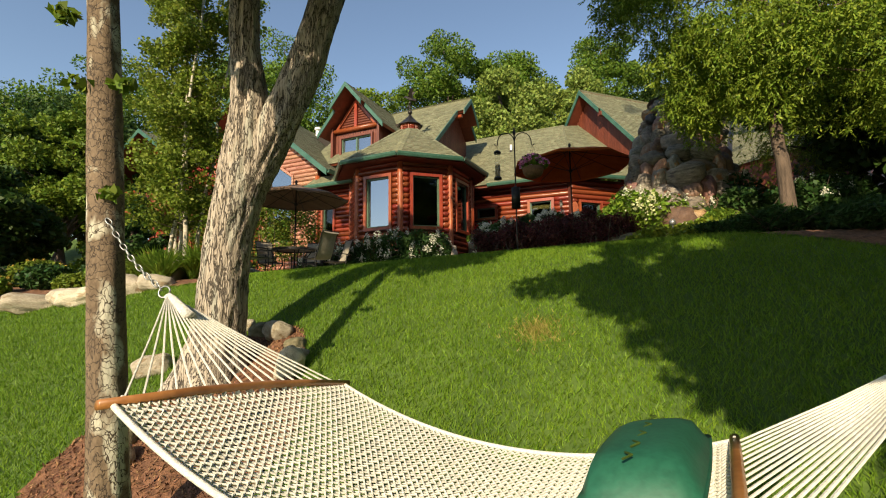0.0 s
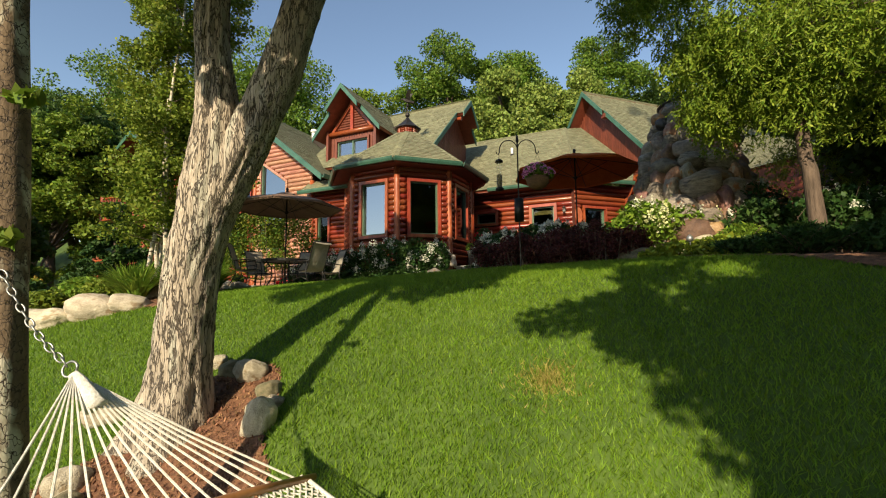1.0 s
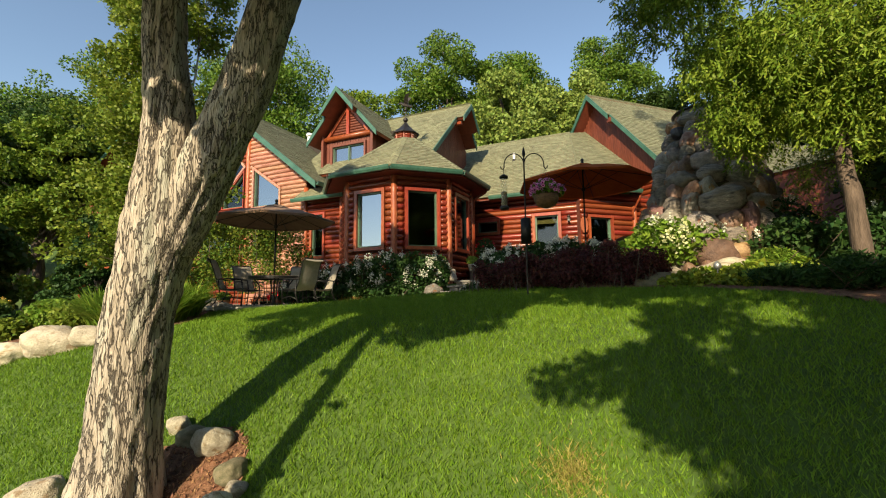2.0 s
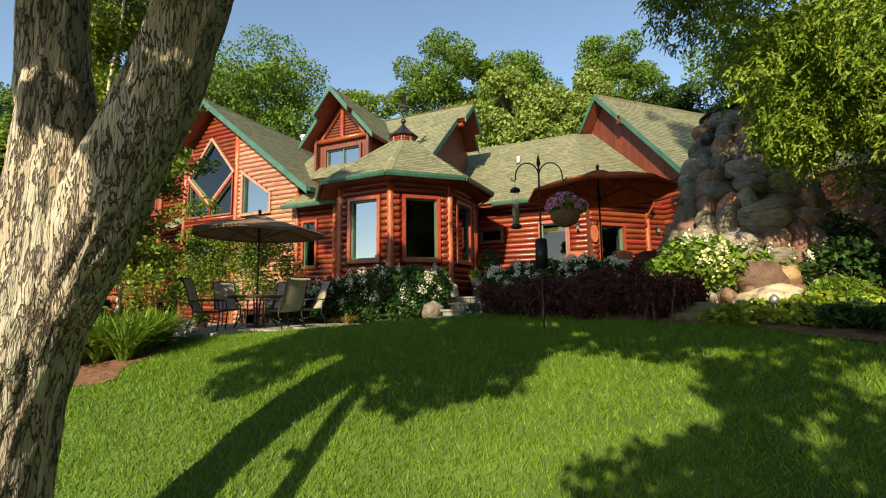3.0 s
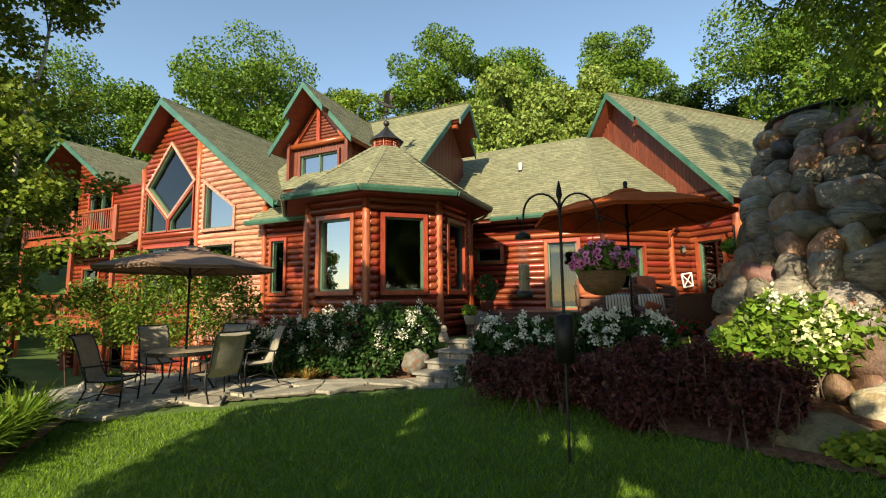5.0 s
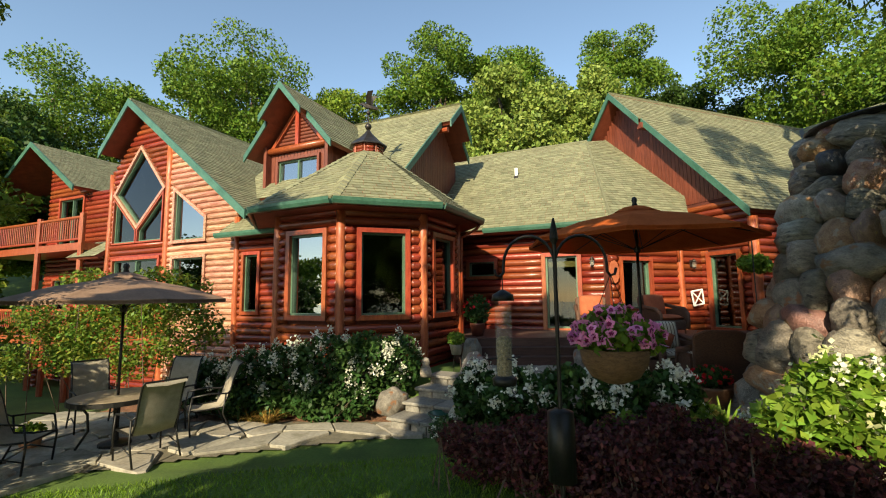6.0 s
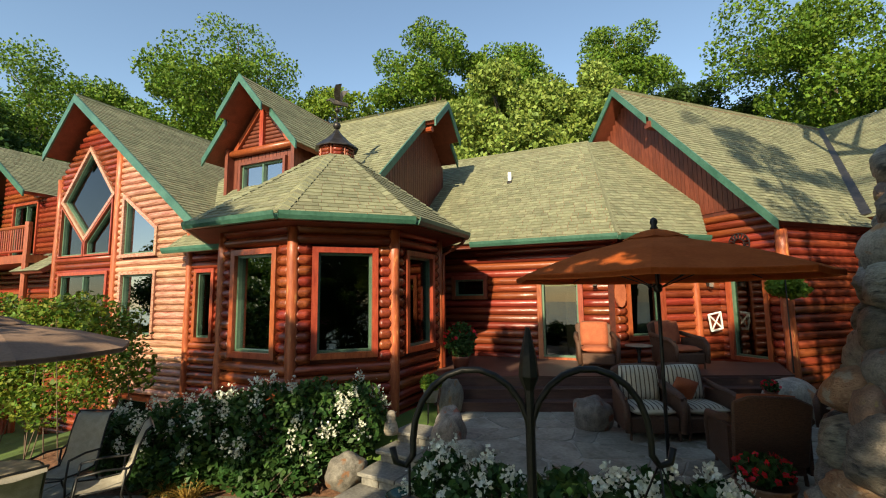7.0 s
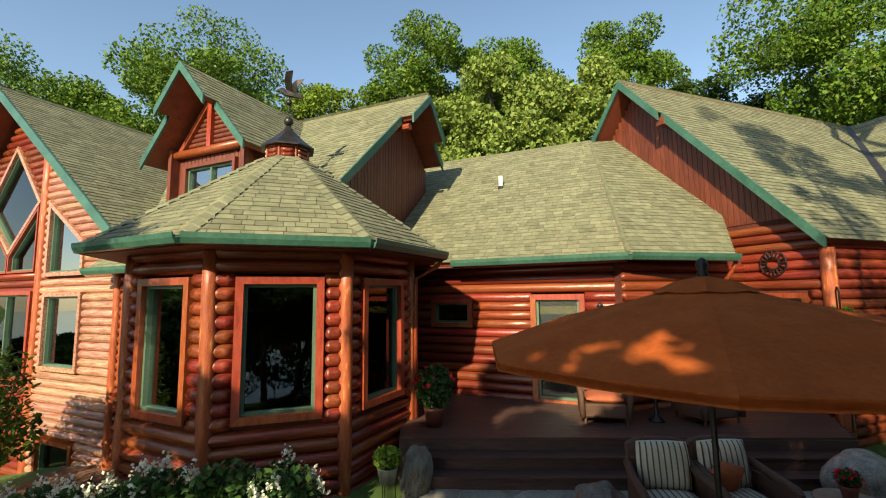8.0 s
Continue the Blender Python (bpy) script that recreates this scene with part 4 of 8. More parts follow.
LEAF_LILY = leaf_mat("lily_leaf", (0.095, 0.185, 0.018), (0.23, 0.34, 0.048), 0.35)
LEAF_COVER = leaf_mat("groundcover_leaf", (0.13, 0.20, 0.018), (0.30, 0.36, 0.045))
LEAF_JUNIPER = leaf_mat("juniper_spray", (0.020, 0.055, 0.014), (0.055, 0.11, 0.025))
GRASS = leaf_mat("grass_blade", (0.100, 0.195, 0.014), (0.188, 0.305, 0.030), 0.3, 0.2, 0.012, 0.5)
STRAW = leaf_mat("tawny_grass", (0.22, 0.13, 0.03), (0.42, 0.27, 0.07))
BLOOM = leaf_mat("white_bloom", (0.55, 0.56, 0.42), (0.85, 0.85, 0.76), 0.2, 0.12, 0.01)
BLOOM_CREAM = leaf_mat("cream_bloom", (0.55, 0.58, 0.25), (0.85, 0.85, 0.55), 0.2, 0.12, 0.01)
BLOOM_PURPLE = leaf_mat("purple_bloom", (0.70, 0.14, 0.44), (0.92, 0.44, 0.70), 0.2, 0.2, 0.02)
BLOOM_EYE = leaf_mat("magenta_eye", (0.16, 0.008, 0.07), (0.30, 0.02, 0.13), 0.1, 0.2, 0.01)
BLOOM_RED = leaf_mat("red_bloom", (0.45, 0.008, 0.015), (0.75, 0.03, 0.05), 0.2, 0.2, 0.01)
BLOOM_YELLOW = leaf_mat("yellow_bloom", (0.55, 0.36, 0.05), (0.80, 0.62, 0.16), 0.2, 0.2, 0.01)
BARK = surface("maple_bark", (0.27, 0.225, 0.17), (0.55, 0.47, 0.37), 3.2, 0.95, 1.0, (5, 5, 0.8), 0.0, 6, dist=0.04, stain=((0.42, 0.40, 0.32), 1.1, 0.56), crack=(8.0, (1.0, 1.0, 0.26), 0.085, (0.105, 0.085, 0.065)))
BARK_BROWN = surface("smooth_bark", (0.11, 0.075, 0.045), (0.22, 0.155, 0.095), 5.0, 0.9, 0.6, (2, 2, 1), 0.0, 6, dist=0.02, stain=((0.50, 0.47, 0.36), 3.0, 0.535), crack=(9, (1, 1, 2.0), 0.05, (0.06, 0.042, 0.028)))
BARK_BIRCH = surface("birch_bark", (0.34, 0.29, 0.21), (0.62, 0.57, 0.46), 5.0, 0.8, 0.3, (1, 1, 4), 0.0, 4, stain=((0.06, 0.05, 0.04), 3.0, 0.57))
BARK_CEDAR = surface("cedar_bark", (0.062, 0.044, 0.031), (0.165, 0.118, 0.085), 4.0, 0.95, 0.8, (6, 6, 0.6), 0.0, 5, dist=0.03)


def unit(n, rng):
    d = rng.normal(size=(n, 3))
    return d / np.linalg.norm(d, axis=1, keepdims=True)


def leaf_quads(pts, size, rng, aspect=0.6, droop=0.0, lift=0.0, jitter=0.35):
    """A rhombic leaf at each point."""
    n = len(pts)
    axis_d = unit(n, rng)
    axis_d[:, 2] = axis_d[:, 2] * (1 - abs(droop)) - droop
    axis_d /= np.linalg.norm(axis_d, axis=1, keepdims=True)
    nr = unit(n, rng)
    nr[:, 2] = np.abs(nr[:, 2]) + lift
    side = np.cross(axis_d, nr)
    side /= np.linalg.norm(side, axis=1, keepdims=True) + 1e-9
    s = (size * (1 - jitter + 2 * jitter * rng.random(n)))[:, None]
    a, b = pts - axis_d * s * 0.5, pts + axis_d * s * 0.5
    mid = pts - axis_d * s * 0.05
    out = np.stack([a, mid + side * s * aspect * 0.5, b, mid - side * s * aspect * 0.5], 1)
    return out.reshape(-1, 3)


def in_blobs(blobs, n, rng, inner=0.55):
    """Points near the skins of ellipsoids (centre, radii)."""
    c = np.array([b[0] for b in blobs], float)
    r = np.array([b[1] for b in blobs], float)
    w = (r[:, 0] * r[:, 2] + r[:, 1] * r[:, 2] + r[:, 0] * r[:, 1])
    k = rng.choice(len(blobs), n, p=w / w.sum())
    return c[k] + unit(n, rng) * r[k] * (inner + (1 - inner) * rng.random(n) ** 0.6)[:, None]


def clumps(env, count, size, rng, flat=0.7):
    """Small leafy clumps over the skins of large ellipsoids, uneven in size."""
    p = in_blobs(env, count, rng, 0.62)
    s = size * (0.55 + 0.9 * rng.random(count))
    return [(tuple(p[i]), (s[i], s[i], s[i] * flat)) for i in range(count)]


def wood(limbs, n=7):
    s = Shape()
    for pts, radii in limbs:
        s.tube(pts, radii, n)
    return s


def tree(name, label, base, env, clump_n, clump_r, leaves_n, leaf, mat, bark, r0, seed, category="tree", flat=0.7, droop=0.0, group=""):
    """A tree: tapered trunk with limbs reaching into the crown, and a crown of clumped leaves."""
    rng = np.random.default_rng(seed)
    base = Vector(base)
    t = empty(name, label, category, group, at=base)
    cen = Vector(np.mean([e[0] for e in env], axis=0))
    top = Vector((cen.x, cen.y, max(e[0][2] + 0.4 * e[1][2] for e in env)))
    limbs = []
    k = 7
    bend = [Vector((rng.normal() * r0, rng.normal() * r0, 0)) for _ in range(k)]
    pts = [base.lerp(top, i / (k - 1)) + (bend[i] if i else Vector((0, 0, -0.2))) for i in range(k)]
    limbs.append((pts, [r0 * (1.0 - 0.85 * i / (k - 1)) * (1.25 if i == 0 else 1) for i in range(k)]))
    bl = clumps(env, clump_n, clump_r, rng, flat)
    for i in range(min(16, clump_n)):
        tip = Vector(bl[i][0])
        f = min(0.92, max(0.25, (tip.z - base.z) / max(0.1, top.z - base.z) - 0.2))
        st = base.lerp(top, f)
        mid = st.lerp(tip, 0.5) + Vector((0, 0, 0.08 * (tip - st).length))
        rr = r0 * (1 - 0.8 * f) * 0.5
        limbs.append(([st, mid, tip], [rr, rr * 0.6, rr * 0.2]))
    part("trunk", wood(limbs), bark, t, turn=False, smooth=True)
    p = in_blobs(bl, leaves_n, rng, 0.35)
    ob = quads("crown", leaf_quads(p, leaf, rng, 0.65, droop), mat, t)
    tagged(ob, kind="stuff")
    return t


# woods behind the house
FAR = [
    ("oak_tree", "tall dark green oak behind the house roofs", (-19.5, 44), 27.5, 6.2, LEAF_OAK, 1),
    ("oak_tree", "broad green oak standing behind the wing roofs", (-26.5, 46), 26.5, 5.0, LEAF_OAK, 2),
    ("oak_tree", "tall oak rising above the cross gable", (-0.5, 46), 29.5, 4.6, LEAF_OAK, 3),
    ("oak_tree", "dark oak joining the wood behind the ridge", (5.8, 47), 27.0, 5.2, LEAF_OAK, 4),
    ("linden_tree", "pale yellow-green tree in flower behind the ridge", (4.6, 36), 20.0, 4.4, LEAF_GOLD, 5),
    ("linden_tree", "pale yellow-green tree beside its twin", (9.4, 36.5), 19.6, 3.6, LEAF_GOLD, 6),
    ("oak_tree", "rounded bright green oak on the hill", (17.6, 48), 30.0, 4.4, LEAF_OAK, 7),
    ("oak_tree", "low green tree between taller oaks", (22.5, 46), 22.5, 4.2, LEAF_DARK, 8),
    ("oak_tree", "large dark oak above the deck wing roof", (28.5, 39), 25.5, 6.2, LEAF_OAK, 9),
    ("oak_tree", "dense dark oak at the edge of the wood", (37, 36), 24.0, 6.0, LEAF_DARK, 10),
    ("maple_tree", "light green young maple behind the dormer", (-9.5, 46), 22.5, 4.4, LEAF_LIME, 11),
    ("oak_tree", "dark oak filling the gap in the wood", (-14.5, 50), 20.0, 5.0, LEAF_DARK, 12),
]
FAR += [
    ("oak_tree", "broad green oak at the edge of the wood", (-36, 42), 25.0, 6.5, LEAF_OAK, 13),
    ("maple_tree", "sunlit lime green maple at the lawn's end", (-29.0, 30), 15.5, 4.4, LEAF_LIME, 14),
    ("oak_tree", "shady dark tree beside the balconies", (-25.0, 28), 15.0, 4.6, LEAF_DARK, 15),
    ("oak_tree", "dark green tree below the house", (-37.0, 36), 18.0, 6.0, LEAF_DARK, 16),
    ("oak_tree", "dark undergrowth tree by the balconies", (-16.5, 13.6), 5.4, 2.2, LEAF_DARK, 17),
    ("oak_tree", "dark leafy tree at the lawn's far end", (-23.0, 11.5), 7.5, 3.6, LEAF_OAK, 18),
    ("oak_tree", "tall tree standing far below the house", (-40.0, 31.0), 18.0, 6.0, LEAF_OAK, 19),
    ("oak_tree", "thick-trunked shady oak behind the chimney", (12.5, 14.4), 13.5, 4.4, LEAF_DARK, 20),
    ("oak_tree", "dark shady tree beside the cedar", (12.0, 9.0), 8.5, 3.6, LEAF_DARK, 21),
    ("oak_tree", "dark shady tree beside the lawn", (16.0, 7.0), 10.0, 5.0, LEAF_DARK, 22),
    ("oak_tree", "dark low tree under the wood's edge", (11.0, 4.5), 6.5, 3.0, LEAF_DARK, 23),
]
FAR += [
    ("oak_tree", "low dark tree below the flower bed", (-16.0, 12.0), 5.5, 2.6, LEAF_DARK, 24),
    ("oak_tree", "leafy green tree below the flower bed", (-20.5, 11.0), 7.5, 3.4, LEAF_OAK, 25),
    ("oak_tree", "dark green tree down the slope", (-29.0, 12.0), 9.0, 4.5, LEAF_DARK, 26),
    ("maple_tree", "sunlit lime green tree down the slope", (-24.0, 24.5), 13.5, 3.4, LEAF_LIME, 27),
    ("dogwood_shrub", "low dark shrub below the balconies", (-21.5, 14.2), 2.6, 1.9, LEAF_DARK, 35),
    ("dogwood_shrub", "low leafy shrub below the balconies", (-25.0, 16.5), 2.9, 2.2, LEAF_OAK, 36),
    ("dogwood_shrub", "low dark shrub down the slope", (-29.0, 18.5), 3.2, 2.6, LEAF_DARK, 37),
    ("dogwood_shrub", "low green shrub down the slope", (-33.0, 17.0), 2.8, 2.8, LEAF_OAK, 38),
    # Unseen trees, added so the turret panes mirror dark foliage.
    ("oak_tree", "unseen leafy tree added for the glass to mirror", (9.0, -9.0), 11.0, 4.2, LEAF_DARK, 28),
    ("oak_tree", "unseen broad tree added for the glass to mirror", (15.0, -6.0), 13.0, 5.0, LEAF_OAK, 29),
    ("oak_tree", "unseen tall tree added for the glass to mirror", (5.5, -17.0), 11.0, 4.5, LEAF_DARK, 30),
    ("oak_tree", "unseen dense tree added for the glass to mirror", (13.0, -16.0), 13.0, 5.5, LEAF_DARK, 31),
    ("oak_tree", "unseen large tree added for the glass to mirror", (21.0, -3.0), 14.0, 5.5, LEAF_OAK, 32),
    ("oak_tree", "small tree above the shore", (-8.0, -19.0), 2.0, 3.0, LEAF_DARK, 33),
    ("oak_tree", "small leafy tree above the shore", (-16.0, -15.0), 1.5, 3.5, LEAF_DARK, 34),
]
for nm, lb, (x, y), top, r, lm, sd in FAR:
    z0 = gz(x, y)
    if y > 30:
        top, r = (top + 0.6, r * 1.05) if lm is LEAF_GOLD else (top + 1.6, r * 1.14)
    h = top - z0
    near = y < 26
    rng = np.random.default_rng(100 + sd)
    env = [((x, y, z0 + h * 0.62), (r, r, h * 0.30))]
    for _ in range(6):
        a = rng.uniform(0, 2 * math.pi)
        env.append(((x + 0.6 * r * math.cos(a), y + 0.6 * r * math.sin(a), z0 + h * rng.uniform(0.42, 0.80)), (r * 0.55, r * 0.55, h * 0.14)))
    env.append(((x + rng.uniform(-0.3, 0.3) * r, y, top - 0.11 * h), (r * 0.42, r * 0.42, h * 0.10)))
    if near and sd != 20:
        env.append(((x, y, z0 + h * 0.28), (r * 0.9, r * 0.9, h * 0.26)))
    if sd == 20:
        env = [((x + 1.5, y + 1.5, 19.0), (3.4, 3.2, 2.4)), ((x - 0.5, y + 2.5, 20.5), (2.4, 2.4, 1.8))]
    tree(nm, lb, (x, y, z0), env, 150 if near else 120, r * (0.20 if near else 0.235), 30000 if near else 40000, 0.22 if near else 0.28, lm, BARK_CEDAR, 0.36 if sd == 20 else 0.3, 200 + sd, group="trees of the wood")
# closing wood round and behind
rng = np.random.default_rng(5)
for k in range(26):
    a = rng.uniform(0, 1)
    x = -48 + 100 * k / 25
    y = 56 + rng.uniform(-3, 5)
    z0 = gz(x, y)
    r, h = rng.uniform(4.5, 6.5), rng.uniform(11, 15)
    env = [((x, y, z0 + h * 0.55), (r, r, h * 0.42))]
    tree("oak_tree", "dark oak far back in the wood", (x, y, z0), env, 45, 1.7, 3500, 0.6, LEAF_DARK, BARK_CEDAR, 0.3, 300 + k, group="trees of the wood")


# dark spruce below the flower bed
sx, sy = -9.9, 12.5
env = [((sx, sy, gz(sx, sy) + 0.5 + 0.42 * k), (1.25 - 0.15 * k, 1.25 - 0.15 * k, 0.34)) for k in range(8)]
tree("spruce_tree", "dense dark green spruce beside the flower bed", (sx, sy, gz(sx, sy)), env, 150, 0.2, 26000, 0.10, LEAF_JUNIPER, BARK_CEDAR, 0.10, 71, "spruce", 0.6, 0.15)


# white-barked birch clump at the bed's corner
def birch_clump():
    rng = np.random.default_rng(61)
    b = empty("birch_clump", "clump of slender white birches with small airy leaves", "birch", at=(-6.3, 9.3, gz(-6.3, 9.3)))
    stems = [((-5.9, 8.9), (-6.5, 9.2, 10.3), 0.058), ((-6.3, 9.3), (-6.7, 9.5, 9.8), 0.063), ((-6.5, 9.1), (-5.5, 8.8, 10.0), 0.053), ((-6.05, 9.5), (-5.5, 10.0, 9.2), 0.048), ((-6.6, 9.7), (-7.6, 10.2, 9.6), 0.053)]
    blobs = []
    for (x, y), tip, r in stems:
        p0, p1 = Vector((x, y, gz(x, y) - 0.05)), Vector(tip)
        pts = [p0.lerp(p1, i / 7) + Vector((rng.normal() * 0.05, rng.normal() * 0.05, 0)) * (i > 0) for i in range(8)]
        part("stem", Shape().tube(pts, [r * (1 - 0.75 * i / 7) for i in range(8)], 9), BARK_BIRCH, b, smooth=True, turn=False)
        tw = Shape()
        for _ in range(36):
            f = rng.uniform(0.13, 1.0)
            q = p0.lerp(p1, f)
            d = Vector((rng.normal(), rng.normal(), rng.uniform(-0.1, 0.7))).normalized() * rng.uniform(0.5, 1.35) * (1.15 - 0.5 * f)
            tw.tube([q, q + d * 0.55 + Vector((0, 0, 0.05)), q + d], [0.012, 0.008, 0.003], 4)
            for s in (0.5, 0.8, 1.0):
                c = q + d * s
                blobs.append((tuple(c), (0.30, 0.30, 0.22)))
        tagged(part("twigwork", tw, BARK_CEDAR, b, turn=False), kind="stuff")
    p = in_blobs(blobs, 50000, rng, 0.15)
    tagged(quads("crown", leaf_quads(p, 0.078, rng, 0.75, 0.2), LEAF_BIRCH, b), kind="stuff")


birch_clump()


# rough-barked forked maple and the smooth hammock tree
def bark_tube(paths, n=64, step=0.035, depth=0.05, seed=3, flare=0.0):
    """Limbs whose bark stands in upright furrowed plates."""
    s = Shape()
    for pts, radii in paths:
        pts = [Vector(p) for p in pts]
        dense, rr = [], []
        for i in range(len(pts) - 1):
            m = max(2, int((pts[i + 1] - pts[i]).length / step))
            p_a, p_d = pts[max(i - 1, 0)], pts[min(i + 2, len(pts) - 1)]
            for k in range(m):
                t = k / m
                a, b2 = pts[i], pts[i + 1]
                q = 0.5 * ((2 * a) + (b2 - p_a) * t + (2 * p_a - 5 * a + 4 * b2 - p_d) * t * t + (3 * a - p_a - 3 * b2 + p_d) * t ** 3)
                dense.append(q)
                rr.append(radii[i] + (radii[i + 1] - radii[i]) * t)
        dense.append(pts[-1])
        rr.append(radii[-1])
        k0, side, ln = len(s.v), None, 0.0
        for i, p in enumerate(dense):
            d = (dense[min(i + 1, len(dense) - 1)] - dense[max(i - 1, 0)]).normalized()
            side = side or d.orthogonal().normalized()
            side = (side - d * side.dot(d)).normalized()
            up = d.cross(side)
            ln += (p - dense[max(i - 1, 0)]).length
            for k in range(n):
                a = 2 * math.pi * k / n
                ca, sa = math.cos(a), math.sin(a)
                q = Vector((ca * rr[i] * 16, sa * rr[i] * 16, ln * 2.4 + seed))
                f = 1 - abs(noise.noise(q)) * 2.2
                g = noise.noise(Vector((ca * 2, sa * 2, ln * 1.2 + seed * 3)))
                root = flare * max(0.0, 1 - ln / 0.9) ** 2 * (1 + 0.5 * math.sin(3 * a + 1) + 0.3 * math.sin(5 * a))
                r = rr[i] * (1 + 0.10 * g) + depth * f * 0.5 + root
                s.v.append(tuple(p + side * (ca * r) + up * (sa * r)))
        m = len(dense)
        s.f += [(k0 + i * n + k, k0 + i * n + (k + 1) % n, k0 + (i + 1) * n + (k + 1) % n, k0 + (i + 1) * n + k) for i in range(m - 1) for k in range(n)]
        s.f += [tuple(k0 + k for k in range(n - 1, -1, -1)), tuple(k0 + (m - 1) * n + k for k in range(n))]
    return s


maple = empty("maple_tree", "old forked maple with thick grey furrowed bark", "maple", at=(-2.4, 4.1, 0.3))
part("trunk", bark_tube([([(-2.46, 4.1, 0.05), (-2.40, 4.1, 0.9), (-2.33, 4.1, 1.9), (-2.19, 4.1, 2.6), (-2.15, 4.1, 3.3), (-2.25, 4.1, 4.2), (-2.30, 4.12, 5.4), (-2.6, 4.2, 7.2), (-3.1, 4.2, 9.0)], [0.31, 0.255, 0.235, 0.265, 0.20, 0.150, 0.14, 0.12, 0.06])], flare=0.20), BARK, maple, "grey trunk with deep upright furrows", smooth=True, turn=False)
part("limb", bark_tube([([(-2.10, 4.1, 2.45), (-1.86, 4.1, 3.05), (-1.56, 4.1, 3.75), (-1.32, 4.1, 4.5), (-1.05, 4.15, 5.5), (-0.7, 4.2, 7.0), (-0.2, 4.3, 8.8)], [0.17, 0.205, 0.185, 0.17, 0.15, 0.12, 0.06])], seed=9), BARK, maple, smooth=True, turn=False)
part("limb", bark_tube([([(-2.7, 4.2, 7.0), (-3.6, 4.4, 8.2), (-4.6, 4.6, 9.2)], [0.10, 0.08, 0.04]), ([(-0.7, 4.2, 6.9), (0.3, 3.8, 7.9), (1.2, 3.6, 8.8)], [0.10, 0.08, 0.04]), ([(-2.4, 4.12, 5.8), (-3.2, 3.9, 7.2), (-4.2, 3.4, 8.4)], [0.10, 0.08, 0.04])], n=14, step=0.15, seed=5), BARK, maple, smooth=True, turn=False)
rng = np.random.default_rng(77)
# Unseen clumps, placed along the sun's line to cast the garden's shade.
low_shade_crown = [((-2.9, 1.8, 6.0), (1.5, 1.0, 0.8)), ((-4.7, 1.5, 6.0), (1.0, 0.9, 0.6)), ((-0.9, 2.1, 5.8), (1.4, 1.0, 0.8)), ((0.9, 2.5, 5.6), (1.0, 0.9, 0.7)), ((-3.6, 1.1, 5.0), (1.0, 0.6, 0.5)), ((-2.0, 0.7, 5.1), (0.9, 0.6, 0.5)), ((0.9, 1.5, 5.2), (0.8, 0.5, 0.5)), ((-4.4, 2.6, 6.1), (1.0, 0.7, 0.5)), ((-3.0, 2.8, 6.3), (0.9, 0.6, 0.5)), ((-3.4, 3.6, 6.4), (0.8, 0.5, 0.35))]
mid_shade_crown = [((-0.9, 2.9, 7.5), (2.2, 1.8, 1.3)), ((0.5, 3.5, 7.6), (1.2, 1.4, 0.9)), ((1.0, 4.7, 7.7), (1.2, 0.9, 0.7)), ((-0.5, 5.4, 8.2), (1.2, 0.8, 0.7)), ((1.9, 5.7, 8.2), (1.2, 0.7, 0.7)), ((-2.7, 5.4, 8.5), (1.1, 0.7, 0.6)), ((-1.2, 5.0, 8.0), (1.0, 0.8, 0.6)), ((-6.4, 4.9, 8.5), (0.6, 0.5, 0.4)), ((-5.4, 4.2, 7.8), (1.2, 0.5, 0.35))]
high_shade_crown = [((-1.9, 4.8, 9.2), (1.1, 0.9, 0.7)), ((0.0, 5.2, 9.2), (1.3, 1.0, 0.7)), ((2.0, 5.6, 9.3), (1.3, 1.0, 0.7)), ((1.2, 2.6, 8.7), (1.3, 1.1, 0.7)), ((-1.4, 1.9, 8.7), (1.2, 1.0, 0.7)), ((3.5, 5.2, 9.6), (1.1, 0.9, 0.7)), ((-1.1, 6.9, 9.7), (0.9, 0.6, 0.5)), ((-5.0, 4.8, 8.7), (1.0, 0.6, 0.5)), ((-4.9, 4.8, 8.8), (1.1, 0.7, 0.5)), ((-2.1, 7.2, 9.0), (0.8, 0.6, 0.4))]
env = low_shade_crown + mid_shade_crown + high_shade_crown
cl = clumps(env, 500, 0.40, rng)
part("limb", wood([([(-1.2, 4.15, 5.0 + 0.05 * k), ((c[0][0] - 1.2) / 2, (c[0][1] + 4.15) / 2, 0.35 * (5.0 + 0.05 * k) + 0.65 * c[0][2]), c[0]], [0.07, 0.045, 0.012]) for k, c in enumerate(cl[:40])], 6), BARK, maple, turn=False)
p = in_blobs(cl, 98000, rng, 0.3)
tagged(quads("crown", leaf_quads(p, 0.16, rng, 0.8), LEAF_OAK, maple), kind="stuff")

hamtree = empty("hammock_tree", "slim brown tree trunk spotted with pale lichen", "tree", at=(-1.9, 2.08, -0.4))
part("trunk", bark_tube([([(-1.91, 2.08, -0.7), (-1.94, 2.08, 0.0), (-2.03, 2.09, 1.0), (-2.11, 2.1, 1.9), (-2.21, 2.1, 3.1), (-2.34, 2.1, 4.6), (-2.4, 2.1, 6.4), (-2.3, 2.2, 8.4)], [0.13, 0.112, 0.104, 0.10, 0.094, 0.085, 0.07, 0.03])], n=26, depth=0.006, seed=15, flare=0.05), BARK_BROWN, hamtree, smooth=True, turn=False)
# Unseen crown, set off the trunk to throw shade on the lawn.
env = [((-0.7, 1.6, 6.2), (1.5, 1.3, 1.3)), ((0.5, 1.6, 5.6), (1.2, 1.2, 0.9)), ((-1.4, 1.8, 5.6), (0.8, 0.8, 0.6)), ((-3.0, 2.1, 8.0), (1.0, 0.9, 0.8))]
p = in_blobs(clumps(env, 60, 0.4, rng), 9000, rng, 0.3)
